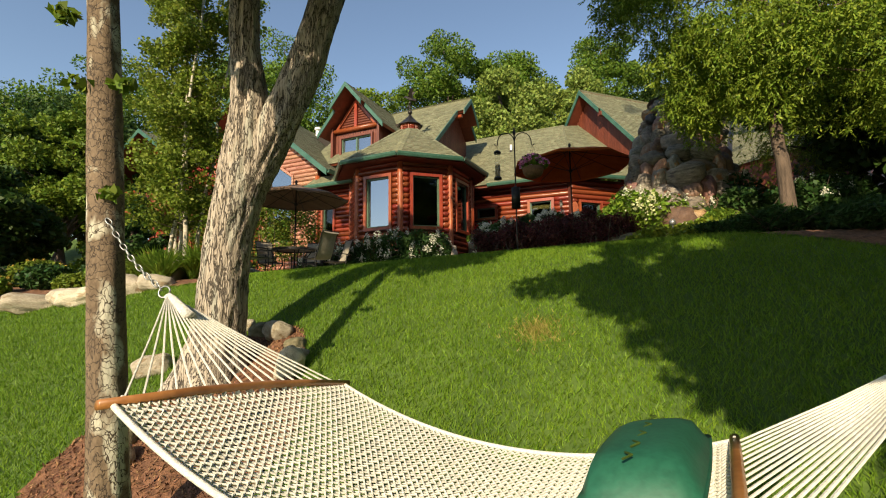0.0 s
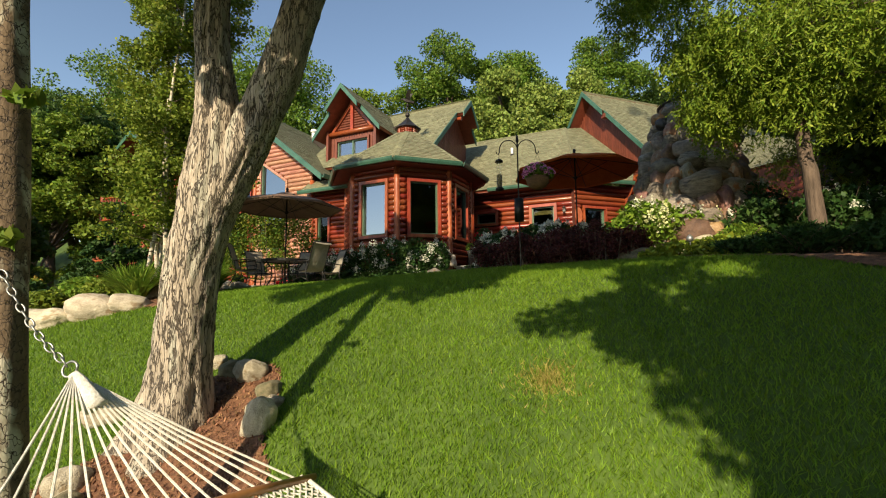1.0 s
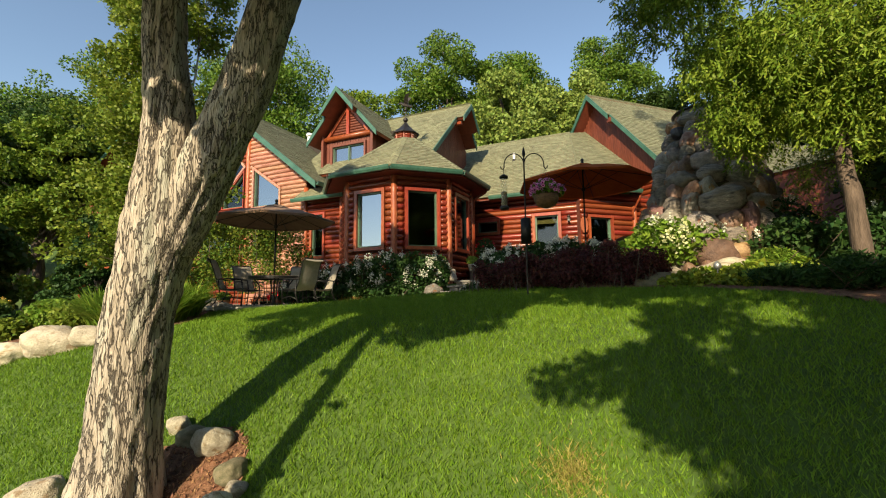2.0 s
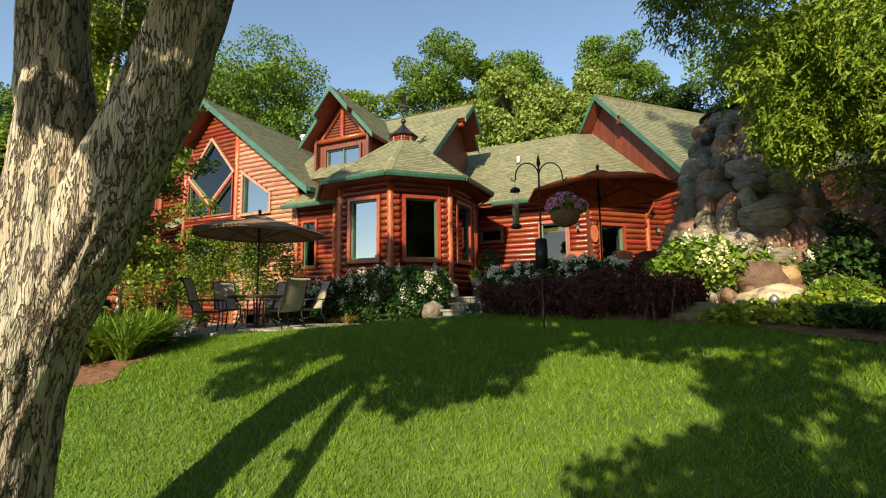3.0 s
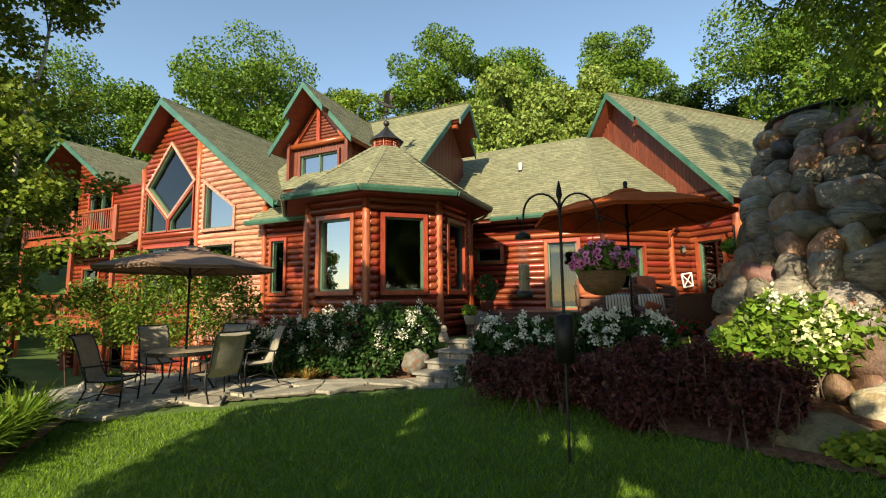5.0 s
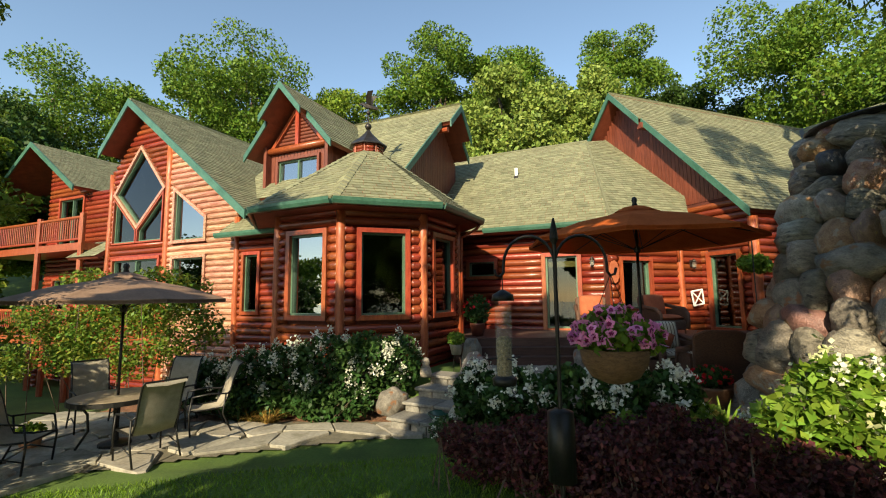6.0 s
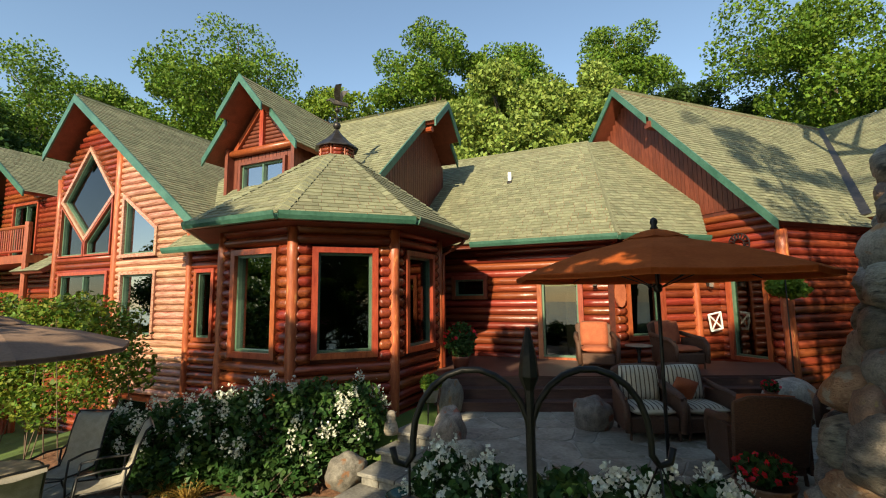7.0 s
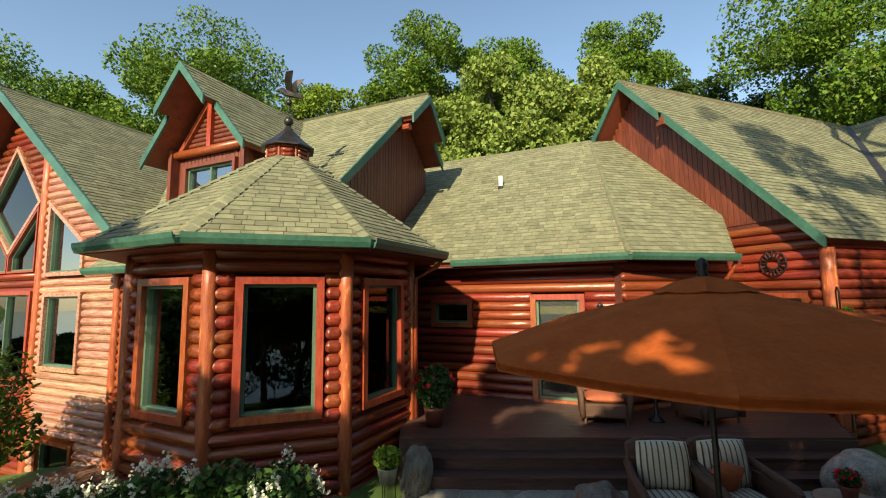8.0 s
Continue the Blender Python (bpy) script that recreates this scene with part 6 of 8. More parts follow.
boulder(4.98, 8.62, 2.30, (0.54, 0.40, 0.36), 0.1, ROCK_PALE, "large pale cream boulder beside the bed", 1)
boulder(3.75, 8.25, 2.12, (0.55, 0.36, 0.28), 0.2, ROCK_MOSSY, "brown mossy boulder half sunk in the bank", 2)
boulder(5.15, 9.1, 2.68, (0.46, 0.38, 0.38), 0.5, ROCK_RED, "dark red-brown boulder under the chimney", 3)
EDGE = [(-1.51, 3.84, 0.47, (0.13, 0.13, 0.20), ROCK_PALE, "upright white stone edging the mulch"), (-1.95, 4.62, 0.66, (0.17, 0.13, 0.13), ROCK_PALE, "tan round stone edging the mulch"), (-1.62, 4.30, 0.62, (0.14, 0.11, 0.09), ROCK_MOSSY, "brown stone edging the mulch"), (-1.50, 4.14, 0.66, (0.08, 0.08, 0.06), ROCK_PALE, "small tan stone on another stone"), (-2.22, 4.75, 0.66, (0.17, 0.12, 0.10), ROCK_MOSSY, "grey stone edging the mulch"), (-3.30, 4.35, 0.27, (0.20, 0.14, 0.14), ROCK_PALE, "tan stone at the maple's foot"), (-2.95, 3.55, 0.12, (0.16, 0.13, 0.12), ROCK_PALE, "tan stone in the mulch"), (-2.75, 3.3, -0.05, (0.15, 0.11, 0.11), ROCK_MOSSY, "grey stone in the mulch"), (-2.5, 4.95, 0.72, (0.13, 0.10, 0.09), ROCK_PALE, "pale stone behind the trunk"), (-2.62, 3.0, -0.2, (0.14, 0.12, 0.13), ROCK_PALE, "tan stone under the hammock")]
for k, (x, y, z, s, mt, lb) in enumerate(EDGE):
    boulder(x, y, gz(x, y) + s[2] * 0.55, s, k * 0.7, mt, lb, 10 + k, "stones round the maple", "edging_stone")
LEFT = [(-6.75, 7.15, 0.45, 0.26, 0.20), (-6.0, 7.25, 0.42, 0.28, 0.26), (-5.45, 7.35, 0.34, 0.24, 0.18), (-7.7, 7.25, 0.5, 0.3, 0.2), (-8.8, 7.5, 0.45, 0.3, 0.18), (-9.9, 7.6, 0.5, 0.3, 0.18), (-7.2, 7.4, 0.3, 0.2, 0.16), (-6.1, 8.85, 0.30, 0.25, 0.36), (-5.2, 10.7, 0.3, 0.25, 0.14), (-6.4, 12.2, 0.34, 0.28, 0.26)]
for k, (x, y, a, b, c) in enumerate(LEFT):
    boulder(x, y, gz(x, y) + c * 0.45, (a, b, c), 0.2 * k, ROCK_PALE, "pale boulder edging the flower bed", 30 + k, "boulders edging the bed")
for k, (x, y, z, s) in enumerate([(0.95, 13.75, 2.62, (0.26, 0.22, 0.38)), (1.25, 13.3, 2.4, (0.3, 0.25, 0.25)), (-0.55, 13.5, 2.15, (0.30, 0.24, 0.26)), (0.75, 12.5, 2.12, (0.28, 0.24, 0.26)), (-0.75, 14.3, 2.45, (0.35, 0.28, 0.22)), (0.95, 15.3, 2.75, (0.2, 0.22, 0.42)), (3.3, 14.35, 2.72, (0.30, 0.26, 0.32)), (6.9, 14.9, 2.8, (0.45, 0.4, 0.42)), (0.55, 12.0, 2.1, (0.2, 0.16, 0.2))]):
    boulder(x, y, z, s, 0.5 * k, ROCK, "grey fieldstone boulder beside the steps", 50 + k, "boulders by the steps")


def paving(name, label, x0, x1, y0, y1, z, inside, cell, seed):
    """Irregular flat flagstones with open joints."""
    rng = random.Random(seed)
    pv = empty(name, label, "patio", kind="structure", at=((x0 + x1) / 2, (y0 + y1) / 2, z))
    nx, ny = int((x1 - x0) / cell) + 1, int((y1 - y0) / cell) + 1
    pt = [[Vector((x0 + (i + rng.uniform(-0.34, 0.34) + 0.5 * (j % 2)) * cell, y0 + (j + rng.uniform(-0.3, 0.3)) * cell, 0)) for i in range(nx + 2)] for j in range(ny + 2)]
    for j in range(ny):
        for i in range(nx):
            q = [pt[j][i], pt[j][i + 1], pt[j + 1][i + 1], pt[j + 1][i]]
            c = sum(q, Vector()) / 4
            if not inside(c.x, c.y):
                continue
            edge = []
            for k in range(4):
                a, b = q[k], q[(k + 1) % 4]
                for t in (0.12, 0.5, 0.88):
                    p = a.lerp(b, t)
                    d = (c - p)
                    edge.append(p + d * (0.022 / max(0.05, d.length)) + Vector((rng.uniform(-1, 1), rng.uniform(-1, 1), 0)) * 0.012)
            h = z + rng.uniform(-0.006, 0.008)
            s = Shape()
            n = len(edge)
            top = [(p.x, p.y, h) for p in edge]
            rim = [(p.x + (p.x - c.x) * 0.02, p.y + (p.y - c.y) * 0.02, h - 0.012) for p in edge]
            low = [(p[0], p[1], h - 0.07) for p in rim]
            s.add(top + rim + low, [tuple(range(n))] + [(k, k + n, (k + 1) % n + n, (k + 1) % n) for k in range(n)] + [(k + n, k + 2 * n, (k + 1) % n + 2 * n, (k + 1) % n + n) for k in range(n)])
            part("flagstone", s, FLAG, pv)
    return pv


def low_patio(x, y):
    front = 10.55 + 0.52 * max(0.0, x + 5.2) ** 0.86
    back = 13.3 if x > -4.6 else 14.0
    return -7.4 < x < 0.05 and front < y < back + 0.1


paving("patio", "pale flagstone patio below the turret", -7.6, 0.2, 10.3, 14.2, 1.875, low_patio, 0.74, 3)
tagged(sheet("joint_bed", np.arange(-7.8, 0.3, 0.1), np.arange(10.3, 14.3, 0.1), np.vectorize(lambda x, y: bool(low_patio(x, y))), lambda x, y: 1.835 - ground_z(x, y), MORTAR), "sand joints between flagstones", "patio bed", kind="structure")


def high_patio(x, y):
    return 0.9 < x < 8.2 and 11.4 + 0.0 * x < y < 16.4 and not (x < 1.7 and y < 13.6)


paving("terrace", "flagstone terrace before the deck steps", 0.8, 8.3, 11.2, 16.4, 2.53, high_patio, 0.62, 4)
tagged(sheet("joint_bed", np.arange(0.8, 8.4, 0.1), np.arange(11.2, 16.6, 0.1), np.vectorize(lambda x, y: bool(high_patio(x, y))), lambda x, y: 2.520 - ground_z(x, y), MORTAR_PALE), "sand joints between flagstones", "patio bed", kind="structure")

# stone steps up to the terrace
steps = empty("stone_steps", "grey fieldstone steps climbing to the terrace", "steps", kind="structure", at=(0.2, 14, 2))
TREAD = surface("tread_stone", (0.13, 0.12, 0.10), (0.28, 0.26, 0.22), 3, 0.85, 0.6, vary=0.12, space="World")
for k in range(4):
    c = Vector((0.15 + 0.20 * k, 12.85 + 0.42 * k, 0))
    m = Matrix.Translation(c) @ Matrix.Rotation(radians(-28), 4, "Z")
    top = 2.04 + 0.165 * k
    x = -0.62
    while x < 0.6:
        w = 0.42 + 0.12 * math.sin(5 * x + k)
        part("riser_stone", Shape().box((x + 0.008, -0.24, top - 0.30), (min(x + w, 0.72) - 0.008, 0.1, top - 0.055), m), TREAD, steps, bevel=0.015)
        x += w
    for a, b in ((-0.68, 0.0), (0.015, 0.70)):
        part("tread", Shape().box((a, -0.28, top - 0.055), (b, 0.26, top), m), TREAD, steps, bevel=0.012)

# deck with three broad risers
deck = empty("deck", "brown timber deck with broad steps along the house", "deck", kind="structure", at=(4, 17, 3))
part("underframe", Shape().slab([(0.6, 16.0, 2.5), (7.7, 15.9, 2.5), (8.6, 17.6, 2.5), (6.5, 18.6, 2.5), (4.95, 17.8, 2.5), (1.0, 19.5, 2.5), (0.4, 18.2, 2.5)], (0, 0, 0.55)), DECKMAT, deck)
pl = log_mesh("plank", 0.05, 4, DECKMAT)
y = 15.95
rows = 0
while y < 19.2:
    a = 0.62 if y < 17.2 else 0.62 + (y - 17.2) * 0.1
    b = 7.75 + (y - 15.95) * 0.5 if y < 17.6 else (7.9 - (y - 17.6) * 2.2 if y < 18.6 else 3.2 - (y - 18.6) * 2.5)
    if b - a > 0.3:
        part("plank", Shape().box((a, y + 0.004, 3.055), (b, y + 0.136, 3.085), None), DECKMAT, deck)
    y += 0.14
for k, (top, y0) in enumerate(((2.89, 15.64), (2.71, 15.34))):
    part("step_riser", Shape().box((0.7, y0 + 0.03, 2.5), (7.6, 16.0, top - 0.03)), DECKMAT, deck)
    for r in range(2):
        part("plank", Shape().box((0.68, y0 + 0.15 * r, top - 0.03), (7.62, y0 + 0.145 + 0.15 * r, top)), DECKMAT, deck)

# ---- the boulder chimney ----
chim = empty("stone_chimney", "tall outdoor chimney of stacked rounded fieldstones", "chimney", at=(5.2, 9.9, 2.3))
CX, CY, CZ0, CZ1 = 5.52, 10.2, 2.2, 6.0


def chim_r(z):
    return float(np.interp(z, (2.2, 3.4, 4.1, 4.8, 6.0), (1.36, 1.16, 1.0, 0.84, 0.62)))


def chim_c(z):
    """The middle of the chimney, which steps back towards its top."""
    k = float(np.interp(z, (3.4, 6.0), (0.0, 1.0)))
    return Vector((CX + 0.48 * k, CY + 0.46 * k, z))


core = Shape()
rings = [(chim_c(z), chim_r(z) * 0.88) for z in np.linspace(CZ0 - 0.3, CZ1, 10)]
core.tube([c for c, r in rings], [r for c, r in rings], 18)
part("core", core, MORTAR, chim)
ROCK_WARM = surface("warm_field_stone", (0.24, 0.115, 0.055), (0.50, 0.31, 0.17), 2.4, 0.5, 0.9, vary=0.25, fine=6, hue=0.02, dist=0.05, stain=((0.40, 0.34, 0.26), 1.8, 0.55))
ROCK_GREY = surface("grey_field_stone", (0.13, 0.115, 0.09), (0.40, 0.35, 0.27), 2.0, 0.5, 1.0, (1, 1, 3), vary=0.30, fine=6, hue=0.02, dist=0.06, stain=((0.07, 0.065, 0.055), 1.5, 0.6))
ROCK_BLACK = surface("black_field_stone", (0.025, 0.025, 0.028), (0.07, 0.07, 0.075), 2.0, 0.4, 0.7, vary=0.2, fine=6, dist=0.04)
ROCK_PINK = surface("red_brown_field_stone", (0.14, 0.075, 0.055), (0.30, 0.17, 0.125), 2.2, 0.45, 0.8, vary=0.25, fine=6, hue=0.02, dist=0.04, stain=((0.34, 0.22, 0.09), 2.0, 0.6))
rocks = [rock_mesh("stone", k, m, 0.30, 3) for k, m in enumerate((ROCK_WARM, ROCK_GREY, ROCK_GREY, ROCK, ROCK_PINK, ROCK_GREY, ROCK, ROCK_BLACK, ROCK_GREY, ROCK_PINK, ROCK_WARM, ROCK_GREY))]
rnd = random.Random(12)
z, row = CZ0 + 0.05, 0
while z < CZ1 - 0.05:
    h = rnd.uniform(0.24, 0.44) * (1.15 if z < 3.6 else 0.95)
    a = rnd.uniform(0, 0.5)
    a_end = a + 2 * math.pi
    while a < a_end - 0.12:
        w = rnd.choice((0.26, 0.34, 0.42, 0.56, 0.72)) * rnd.uniform(0.9, 1.1) * (1.1 if z < 3.8 else 0.92)
        hs = h * rnd.uniform(0.85, 1.3)
        r = chim_r(z + h / 2)
        da = w / r
        c = chim_c(z + h / 2) + Vector((r * math.cos(a + da / 2), r * math.sin(a + da / 2), rnd.uniform(-0.07, 0.07)))
        m = Matrix.Translation(c) @ Matrix.Rotation(a + da / 2, 4, "Z") @ Euler((rnd.uniform(-0.4, 0.4), rnd.uniform(-0.2, 0.2), rnd.uniform(-0.3, 0.3))).to_matrix().to_4x4() @ Matrix.Diagonal((rnd.uniform(0.18, 0.30), w * 0.55, hs * rnd.uniform(0.52, 0.62), 1))
        piece("stone", rnd.choice(rocks), m, chim)
        a += da
    z += h * 0.84
top_c = chim_c(CZ1)
for k in range(14):
    a = k * 0.8
    m = Matrix.Translation(top_c + Vector((0.5 * math.cos(a), 0.5 * math.sin(a), 0.02))) @ Matrix.Diagonal((0.26, 0.24, 0.15, 1))
    piece("stone", rocks[k % 12], m, chim)
cap = rock_mesh("capstone", 5, ROCK_BLACK, 0.10, 3)
piece("capstone", cap, Matrix.Translation(top_c + Vector((0.05, -0.05, 0.20))) @ Euler((0.0, -0.07, 0.2)).to_matrix().to_4x4() @ Matrix.Diagonal((0.84, 0.74, 0.05, 1)), chim)

# ---- furniture ----
CANVAS_BROWN = surface("brown_canvas", (0.18, 0.110, 0.072), (0.26, 0.165, 0.110), 4, 0.85, 0.15, vary=0.05, space="World")
CANVAS_RUST = surface("rust_canvas", (0.46, 0.105, 0.024), (0.58, 0.145, 0.038), 4, 0.9, 0.12, vary=0.05, space="World", through=0.32, spec=0.08)
SLING = surface("taupe_sling", (0.26, 0.23, 0.17), (0.36, 0.32, 0.25), 12, 0.7, 0.2, vary=0.05)
STONE_TOP = surface("tabletop_tile", (0.20, 0.16, 0.11), (0.34, 0.28, 0.20), 6, 0.45, 0.15, vary=0.05)
WICKER = surface("brown_wicker", (0.055, 0.025, 0.014), (0.13, 0.060, 0.032), 30, 0.6, 0.8, (1, 1, 3), 0.1, 3, dist=0.02)
CUSHION_RUST = surface("rust_cushion", (0.30, 0.075, 0.030), (0.42, 0.12, 0.05), 6, 0.9, 0.15, vary=0.06)
CUSHION_STRIPE = surface("cream_cushion", (0.55, 0.50, 0.38), (0.66, 0.60, 0.48), 6, 0.9, 0.1, vary=0.06)
STRIPE = surface("dark_stripe", (0.10, 0.075, 0.05), (0.15, 0.11, 0.08), 6, 0.9, 0.1, vary=0.06)
CUSHION_TAN = surface("tan_cushion", (0.30, 0.24, 0.16), (0.40, 0.33, 0.23), 6, 0.9, 0.15, vary=0.06)


def umbrella(name, label, at, top, edge, radius, mat, turn, lean=0.0):
    """A market umbrella: octagonal canopy with vent flap, ribs, pole and finial."""
    x, y, z0 = at
    u = empty(name, label, "umbrella", at=at)
    n = 8

    def ring(r, z, sag):
        out = []
        for k in range(n):
            a, b = turn + 2 * math.pi * k / n, turn + 2 * math.pi * (k + 1) / n
            for t in (0.0, 0.25, 0.5, 0.75):
                p = Vector((math.cos(a), math.sin(a), 0)).lerp(Vector((math.cos(b), math.sin(b), 0)), t)
                out.append(Vector((x, y, z)) + p * r - Vector((0, 0, sag * math.sin(math.pi * t) * r)))
        return out

    prof = [(0.16, top - 0.03), (0.3 * radius, top - 0.03 - 0.22 * (top - edge)), (0.6 * radius, top - 0.52 * (top - edge)), (0.85 * radius, top - 0.82 * (top - edge)), (radius, edge), (radius, edge - 0.045)]
    v, f = [], []
    for i, (r, z) in enumerate(prof):
        v += ring(r, z, 0.008)
    m = n * 4
    f = [(i * m + k, i * m + (k + 1) % m, (i + 1) * m + (k + 1) % m, (i + 1) * m + k) for i in range(len(prof) - 1) for k in range(m)]
    k0 = len(v)
    v += [p - Vector((0, 0, 0.012)) for p in v]
    f += [tuple(i + k0 for i in reversed(q)) for q in f]
    part("canopy", Shape().add(v, f), mat, u, turn=False)
    v, f = [], []
    for r, z in ((0.03, top + 0.04), (0.20, top - 0.0), (0.36, top - 0.075)):
        v += ring(r, z, 0.03)
    f = [(i * m + k, i * m + (k + 1) % m, (i + 1) * m + (k + 1) % m, (i + 1) * m + k) for i in range(2) for k in range(m)]
    part("vent_flap", Shape().add(v, f), mat, u, turn=False)
    for k in range(n):
        a = turn + 2 * math.pi * k / n
        d = Vector((math.cos(a), math.sin(a), 0))
        part("rib", Shape().tube([Vector((x, y, top - 0.06)) + d * 0.04, Vector((x, y, edge - 0.03)) + d * (radius - 0.03)], 0.009, 5), STEEL, u)
        part("strut", Shape().tube([Vector((x, y, edge - 0.15)) + d * 0.03, Vector((x, y, top - 0.08 - 0.46 * (top - edge))) + d * radius * 0.5], 0.007, 5), STEEL, u)
    part("pole", Shape().tube([(x, y, z0), (x, y, top)], 0.021, 10), STEEL, u, smooth=True)
    part("hub", Shape().lathe([(0.03, edge - 0.2), (0.05, edge - 0.18), (0.05, edge - 0.12), (0.03, edge - 0.1)], 10, (x, y, 0)), STEEL, u)
    part("finial", Shape().lathe([(0.03, top + 0.02), (0.045, top + 0.05), (0.03, top + 0.08), (0.045, top + 0.12), (0.035, top + 0.16), (0.008, top + 0.18)], 10, (x, y, 0)), STEEL, u, smooth=True)
    part("foot", Shape().lathe([(0.22, z0), (0.22, z0 + 0.04), (0.05, z0 + 0.07), (0.04, z0 + 0.25)], 16, (x, y, 0)), STEEL, u)
    return u


PX, PY, PZ = -4.62, 11.98, 1.88
umbrella("patio_umbrella", "dark brown market umbrella over the patio table", (PX, PY, PZ), 4.50, 4.10, 1.52, CANVAS_BROWN, 0.2)
umbrella("patio_umbrella", "rust-brown market umbrella over the terrace chairs", (3.46, 11.98, 2.54), 5.42, 4.92, 1.70, CANVAS_RUST, 0.35)

table = empty("patio_table", "round tile-topped patio table with black iron legs", "table", at=(PX, PY, PZ))
part("tabletop", Shape().lathe([(0.03, PZ + 0.70), (0.60, PZ + 0.70), (0.62, PZ + 0.715), (0.62, PZ + 0.735), (0.60, PZ + 0.745), (0.03, PZ + 0.745)], 32, (PX, PY, 0)), STONE_TOP, table)
part("rim", Shape().lathe([(0.60, PZ + 0.67), (0.635, PZ + 0.67), (0.635, PZ + 0.74), (0.622, PZ + 0.74)], 32, (PX, PY, 0), cap=False), STEEL, table)
for k in range(4):
    a = 0.6 + k * math.pi / 2
    d = Vector((math.cos(a), math.sin(a), 0))
    o = Vector((PX, PY, PZ))
    part("leg", Shape().tube([o + d * 0.48, o + d * 0.34 + Vector((0, 0, 0.25)), o + d * 0.36 + Vector((0, 0, 0.5)), o + d * 0.5 + Vector((0, 0, 0.69))], 0.018, 8), STEEL, table, smooth=True)


def sling_chair():
    """A high-backed sling chair with bent tube frame, facing +y, at the origin."""
    c = empty("patio_chair", "high-backed taupe sling patio chair with dark frame", "chair", "chairs round the patio table")
    for s in (-0.27, 0.27):
        part("side_frame", Shape().tube([(s, 0.30, 0.40), (s, 0.05, 0.385), (s, -0.20, 0.40), (s, -0.28, 0.55), (s, -0.36, 0.85), (s, -0.44, 1.06), (s, -0.50, 1.11)], 0.014, 8), STEEL, c, smooth=True)
        part("armrest", Shape().tube([(s * 1.12, 0.26, 0.62), (s * 1.12, 0.0, 0.645), (s * 1.12, -0.26, 0.62), (s, -0.32, 0.66)], 0.017, 8, flat=0.7), STEEL, c, smooth=True)
        part("front_leg", Shape().tube([(s * 1.12, 0.26, 0.62), (s * 1.14, 0.30, 0.35), (s * 1.12, 0.27, 0.0)], 0.014, 8), STEEL, c, smooth=True)
        part("back_leg", Shape().tube([(s * 1.12, -0.24, 0.62), (s * 1.1, -0.20, 0.3), (s * 1.12, -0.34, 0.0)], 0.014, 8), STEEL, c, smooth=True)
        part("stretcher", Shape().tube([(s * 1.13, 0.29, 0.16), (s * 1.11, 0.0, 0.22), (s * 1.11, -0.27, 0.14)], 0.010, 6), STEEL, c, smooth=True)
    prof = [(0.31, 0.40), (0.05, 0.375), (-0.19, 0.39), (-0.275, 0.55), (-0.355, 0.85), (-0.435, 1.06), (-0.495, 1.11), (-0.53, 1.07)]
    v = [(x, y - 0.012 * (1 - abs(x) / 0.26), z - 0.02 * (1 - abs(x) / 0.26)) for y, z in prof for x in (-0.26, -0.13, 0.0, 0.13, 0.26)]
    n = 5
    f = [(i * n + k, i * n + k + 1, (i + 1) * n + k + 1, (i + 1) * n + k) for i in range(len(prof) - 1) for k in range(n - 1)]
    m = len(v)
    v += [(a, b - 0.004, d - 0.008) for a, b, d in v]
    f += [tuple(q + m for q in reversed(g)) for g in f]
    part("sling", Shape().add(v, f), SLING, c, smooth=True, turn=False)
    part("front_bar", Shape().tube([(-0.27, 0.31, 0.40), (0.27, 0.31, 0.40)], 0.013, 8), STEEL, c)
    part("top_bar", Shape().tube([(-0.27, -0.50, 1.11), (0.27, -0.50, 1.11)], 0.013, 8), STEEL, c)
    return c


first = sling_chair()
for k, (x, y, a) in enumerate([(-3.72, 11.42, 58), (-3.62, 12.72, 128), (-5.72, 12.85, -128), (-5.2, 10.98, -76), (-4.55, 13.15, 178)]):
    m = Matrix.Translation((x, y, PZ + 0.002)) @ Matrix.Rotation(radians(a), 4, "Z")
    if k == 0:
        first.matrix_basis = m
    else:
        copy_thing(first, m)


